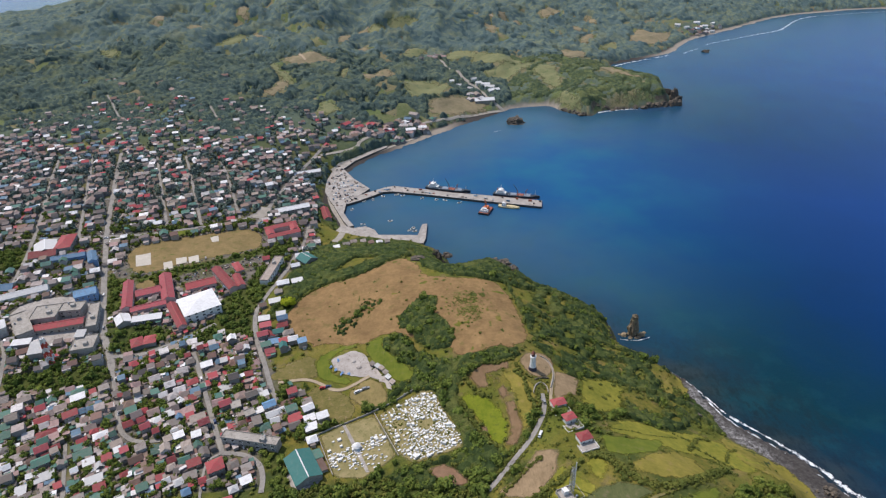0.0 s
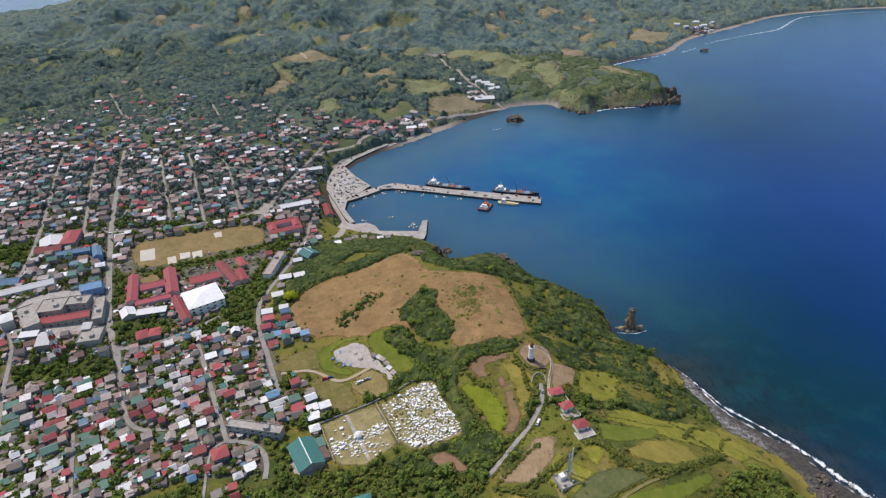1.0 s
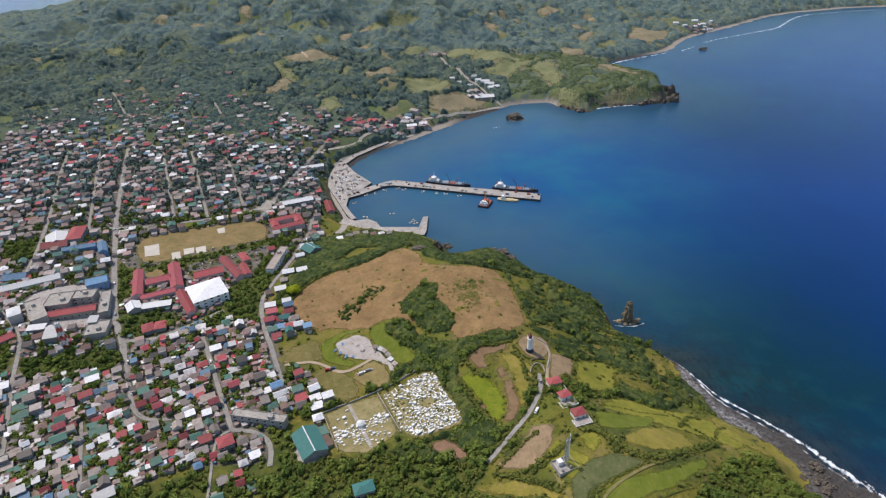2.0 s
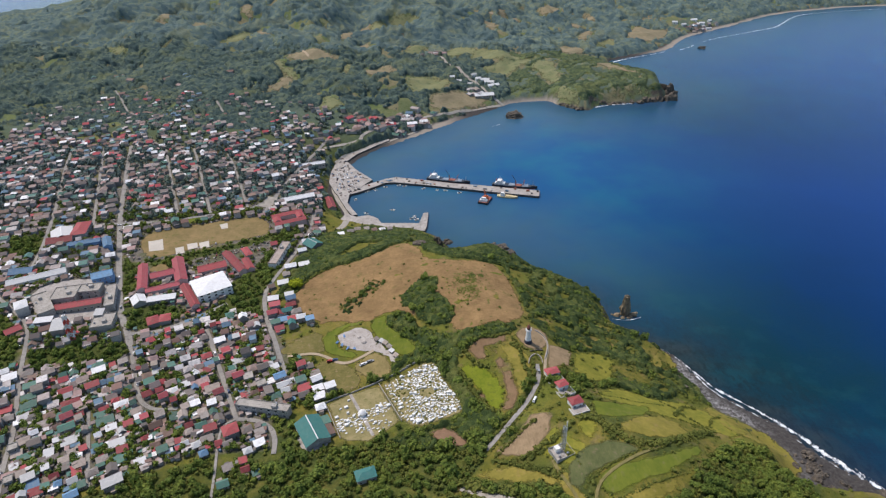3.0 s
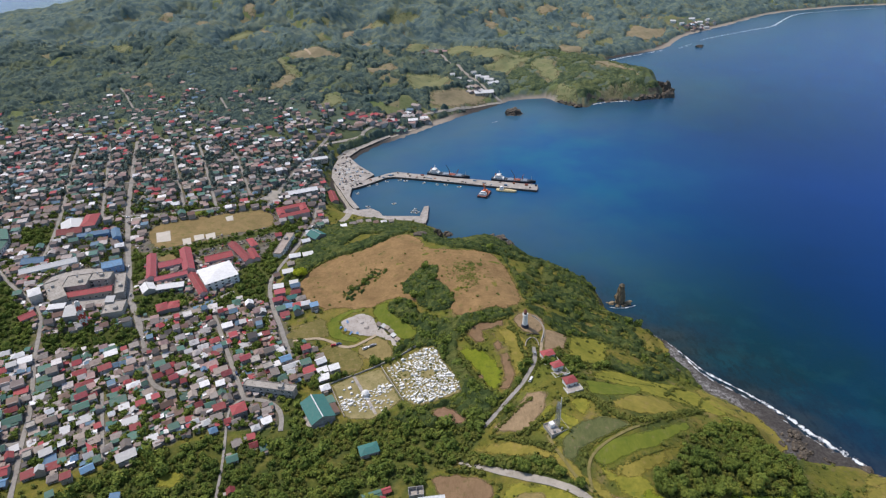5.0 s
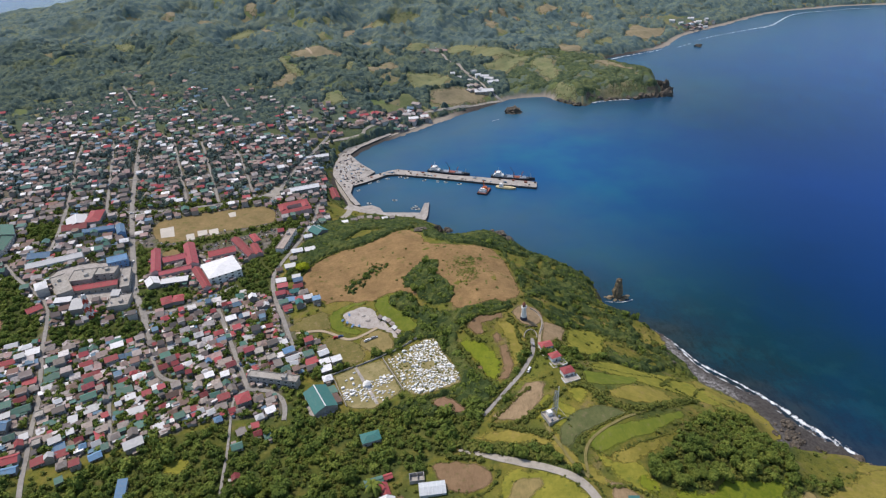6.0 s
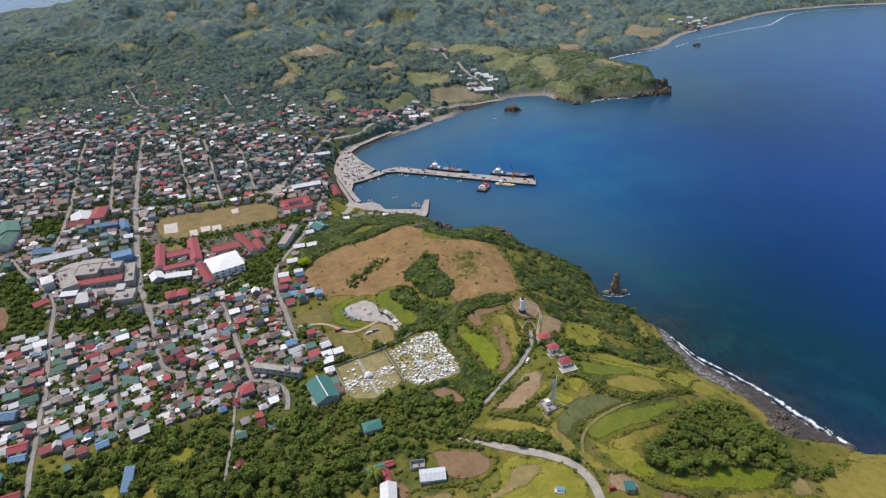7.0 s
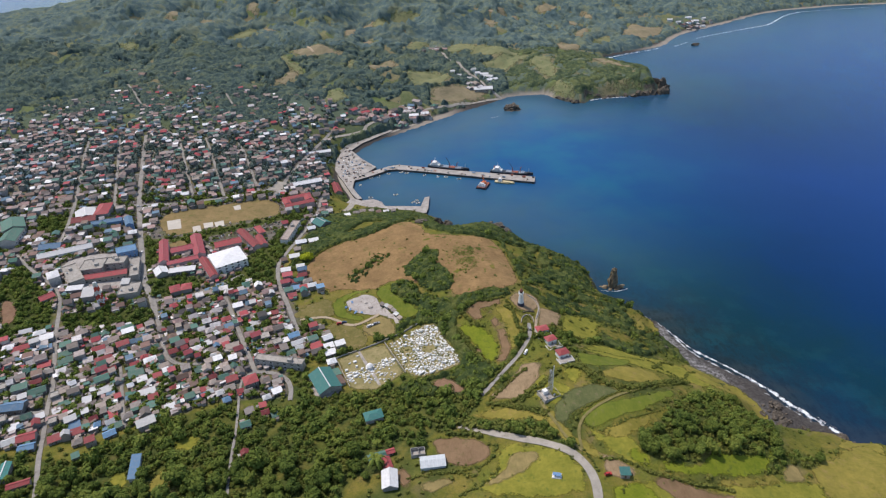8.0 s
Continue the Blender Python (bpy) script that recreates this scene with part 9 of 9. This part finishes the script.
for x, y, d, o, town, clump in zip(xs.ravel(), ys.ravel(), ds.ravel(), pasture.ravel(), in_town.ravel(), clumps.ravel()):
    if d < 12 or not free(x, y):
        continue
    if town and y < 820:
        if rng_tree.random() < 0.95:
            r = rng_tree.uniform(2.2, 4.4)
            low_p.append((x, y, at_ground(x, y) + 0.4)), low_s.append((r, r, r * rng_tree.uniform(0.9, 1.3)))
    elif x > 180 and y > 1000 and x - 180 > (y - 1320) * 0.1:
        if o < 0.5 and rng_tree.random() < (0.35 if clump > 0.1 else 0.1):
            r = rng_tree.uniform(1.2, 2.6)
            shrub_p.append((x, y, at_ground(x, y) - 0.4)), shrub_s.append((r, r, r * 0.7))
    elif rng_tree.random() < (0.10 if o < 0.4 else 0.05):
        r = rng_tree.uniform(2.6, 5.2)
        low_p.append((x, y, at_ground(x, y) + 0.4)), low_s.append((r, r, r * rng_tree.uniform(0.5, 0.8)))

def crowns(x, y, size):
    """Rounded treetops side by side, 0 between them to about 1 on top, each of its own girth and height."""
    u, v = x / size, y / size
    iu, iv = np.floor(u).astype(int), np.floor(v).astype(int)
    best = np.zeros(np.shape(x))
    table = np.random.RandomState(17).uniform(0, 1, (4, 256, 256))
    for a in (-1, 0, 1):
        for b in (-1, 0, 1):
            p, q = (iu + a) % 256, (iv + b) % 256
            du, dv = u - iu - a - 0.1 - 0.8 * table[0, p, q], v - iv - b - 0.1 - 0.8 * table[1, p, q]
            r = 0.55 + 0.4 * table[2, p, q]
            best = np.maximum(best, (0.55 + 0.6 * table[3, p, q]) * np.sqrt(np.maximum(1 - (du * du + dv * dv) / (r * r), 0)))
    return best


def cover(name, x0, x1, y0, y1, gap, rise, where, material, label, category, on_fields=False, crown=None, front=None):
    """A closed, lumpy canopy over the land wherever where() is above one half."""
    gx, gy = np.arange(x0, x1, gap), np.arange(y0, y1, gap)
    X, Y = np.meshgrid(gx, gy)
    rs = np.random.RandomState(int(gap * 10))
    X, Y = X + rs.uniform(-0.3, 0.3, X.shape) * gap, Y + rs.uniform(-0.3, 0.3, Y.shape) * gap
    w = where(X, Y) + 0.25 * lumps(X, Y, gap * 5, 93, 2)
    w = np.where((w > 0.3) & (w < 5), w, 0)
    for i, j in zip(*np.nonzero(w)):
        if not on_fields and not (free(X[i, j], Y[i, j]) and off_road(X[i, j], Y[i, j])):
            w[i, j] = 0
    tall = step(0.3, 0.7, w) * rise
    if front:
        tall = tall * (0.1 + 0.9 * step(front[0], front[1], Y))
    bumps = 0.30 + 0.75 * crowns(X, Y, crown or gap * 2.4) + 0.28 * lumps(X, Y, gap * 7, 92, 2) + rs.uniform(-0.07, 0.07, X.shape)
    Z = level(X.ravel(), Y.ravel()).reshape(X.shape) - 1.0 + tall * np.clip(bumps, 0.15, 1.6) + np.where(w > 0, 0.6, 0)
    keep = np.max([w[:-1, :-1], w[1:, :-1], w[:-1, 1:], w[1:, 1:]], 0) > 0
    k = np.arange(X.size).reshape(X.shape)
    quads = np.stack([k[:-1, :-1], k[:-1, 1:], k[1:, 1:], k[1:, :-1]], -1)[keep]
    used, inv = np.unique(quads, return_inverse=True)
    mesh = bpy.data.meshes.new(name)
    mesh.from_pydata(np.stack([X, Y, Z], -1).reshape(-1, 3)[used].tolist(), [], inv.reshape(-1, 4).tolist())
    mesh.shade_smooth()
    mesh.materials.append(material)
    tagged(new(name, mesh), label, category, kind="stuff")


def hill_wood(x, y):
    """Woods behind the town: off the open pasture, out of the lower town, above the shore."""
    east = step(170, 190, x) * step(990, 1010, y) * step(1340, 1310, y)
    low_town = np.where(inside(x, y, TOWN), np.where(x < -220, step(915, 865, y + 0.12 * (x + 300)), step(1010, 940, y)), 0)
    hamlet = step(1.15, 0.85, np.hypot((x - 775) / 85, (y - 1650) / 60))
    outskirts = np.where(inside(x, y, TOWN), 0.58, 1.0)
    return outskirts * (1 - clearing(x, y)) * step(10, 24, shore(x, y)) * (1 - east) * (1 - low_town) * (1 - hamlet)


def headland_wood(x, y):
    return step(-0.22, -0.02, lumps(x, y, 90, 61, 3) + 0.25 * lumps(x, y, 22, 62, 2)) * step(8, 20, shore(x, y)) * step(172, 190, x) * step(985, 1010, y) * (1 - on_pasture(x, y))


def near_wood(x, y):
    """Thickets and scrub of the brown hill, its saddle and the seaward slope."""
    hit = np.zeros(x.shape, bool)
    for key in ("cliff", "saddle", "hill_rim", "brow", "north", "quay", "lane_west", "road_east", "harbour_bank"):
        hit |= inside(x, y, np.array(WOODS[key], float))
    return hit * step(6, 14, shore(x, y)) * (1 - slope_grass(x, y)) * (np.hypot(x + 116, y - 424) > 10)


def thicket(x, y):
    return 1.0 * (inside(x, y, np.array(WOODS["knoll"], float)) | (inside(x, y, np.array(WOODS["scrub"], float)) & (lumps(x, y, 11, 75, 2) > 0.15)))


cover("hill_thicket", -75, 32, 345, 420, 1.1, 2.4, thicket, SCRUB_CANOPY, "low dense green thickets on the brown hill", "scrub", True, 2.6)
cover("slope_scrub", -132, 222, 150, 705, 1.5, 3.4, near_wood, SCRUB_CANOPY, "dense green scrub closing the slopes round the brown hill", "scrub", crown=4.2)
cover("hill_woods", -1000, 560, 640, 1352, 2.6, 7.0, hill_wood, HAZED_TOWN_CANOPY, "closed green woods over the slopes behind the town", "woods", crown=8.0)
cover("far_hill_woods", -1500, 1500, 1300, 2300, 4.8, 8.5, lambda x, y: hill_wood(x, y) * (np.abs(x + 0.03 * y) < 0.82 * y + 150), HAZED_HILL_CANOPY, "closed green woods over the far hills with blue haze in their colour", "woods", crown=11.0, front=(1300, 1345))
cover("headland_scrub", 165, 480, 980, 1325, 2.6, 3.2, headland_wood, HAZED_HEAD_CANOPY, "dense dark green scrub in gullies of the headland", "scrub", crown=6.0)


def mass_of(name, shapes, places, sizes, material, label, category):
    n = len(places)
    rs = np.random.RandomState(n)
    ob = batch(name, shapes, rs.randint(0, len(shapes), n), np.array(places), np.array(sizes), rs.uniform(0, 6.283, n), material, None, False)
    tagged(ob, label, category, kind="stuff")


dry = shore(*np.array(shrub_p)[:, :2].T) - strand_width(*np.array(shrub_p)[:, :2].T) > 3
shrub_p, shrub_s = [p for p, k in zip(shrub_p, dry) if k], [p for p, k in zip(shrub_s, dry) if k]
mid_s = [b for a, b in zip(mid_p, mid_s) if math.hypot(a[0] + 116, a[1] - 427) > 11]
mid_p = [a for a in mid_p if math.hypot(a[0] + 116, a[1] - 427) > 11]
mass_of("woodland", MID, mid_p, mid_s, LEAVES, "dense dark green trees of gardens, groves and belts", "trees")
mass_of("far_woods", LOW, low_p, low_s, HAZED_HILL_LEAVES, "unbroken dark woods over the hills behind the town, haze in their colour", "woods")
mass_of("shrubs", BUSH, shrub_p, shrub_s, SHRUB, "green hedges and scattered shrubs on the slopes", "shrubs")
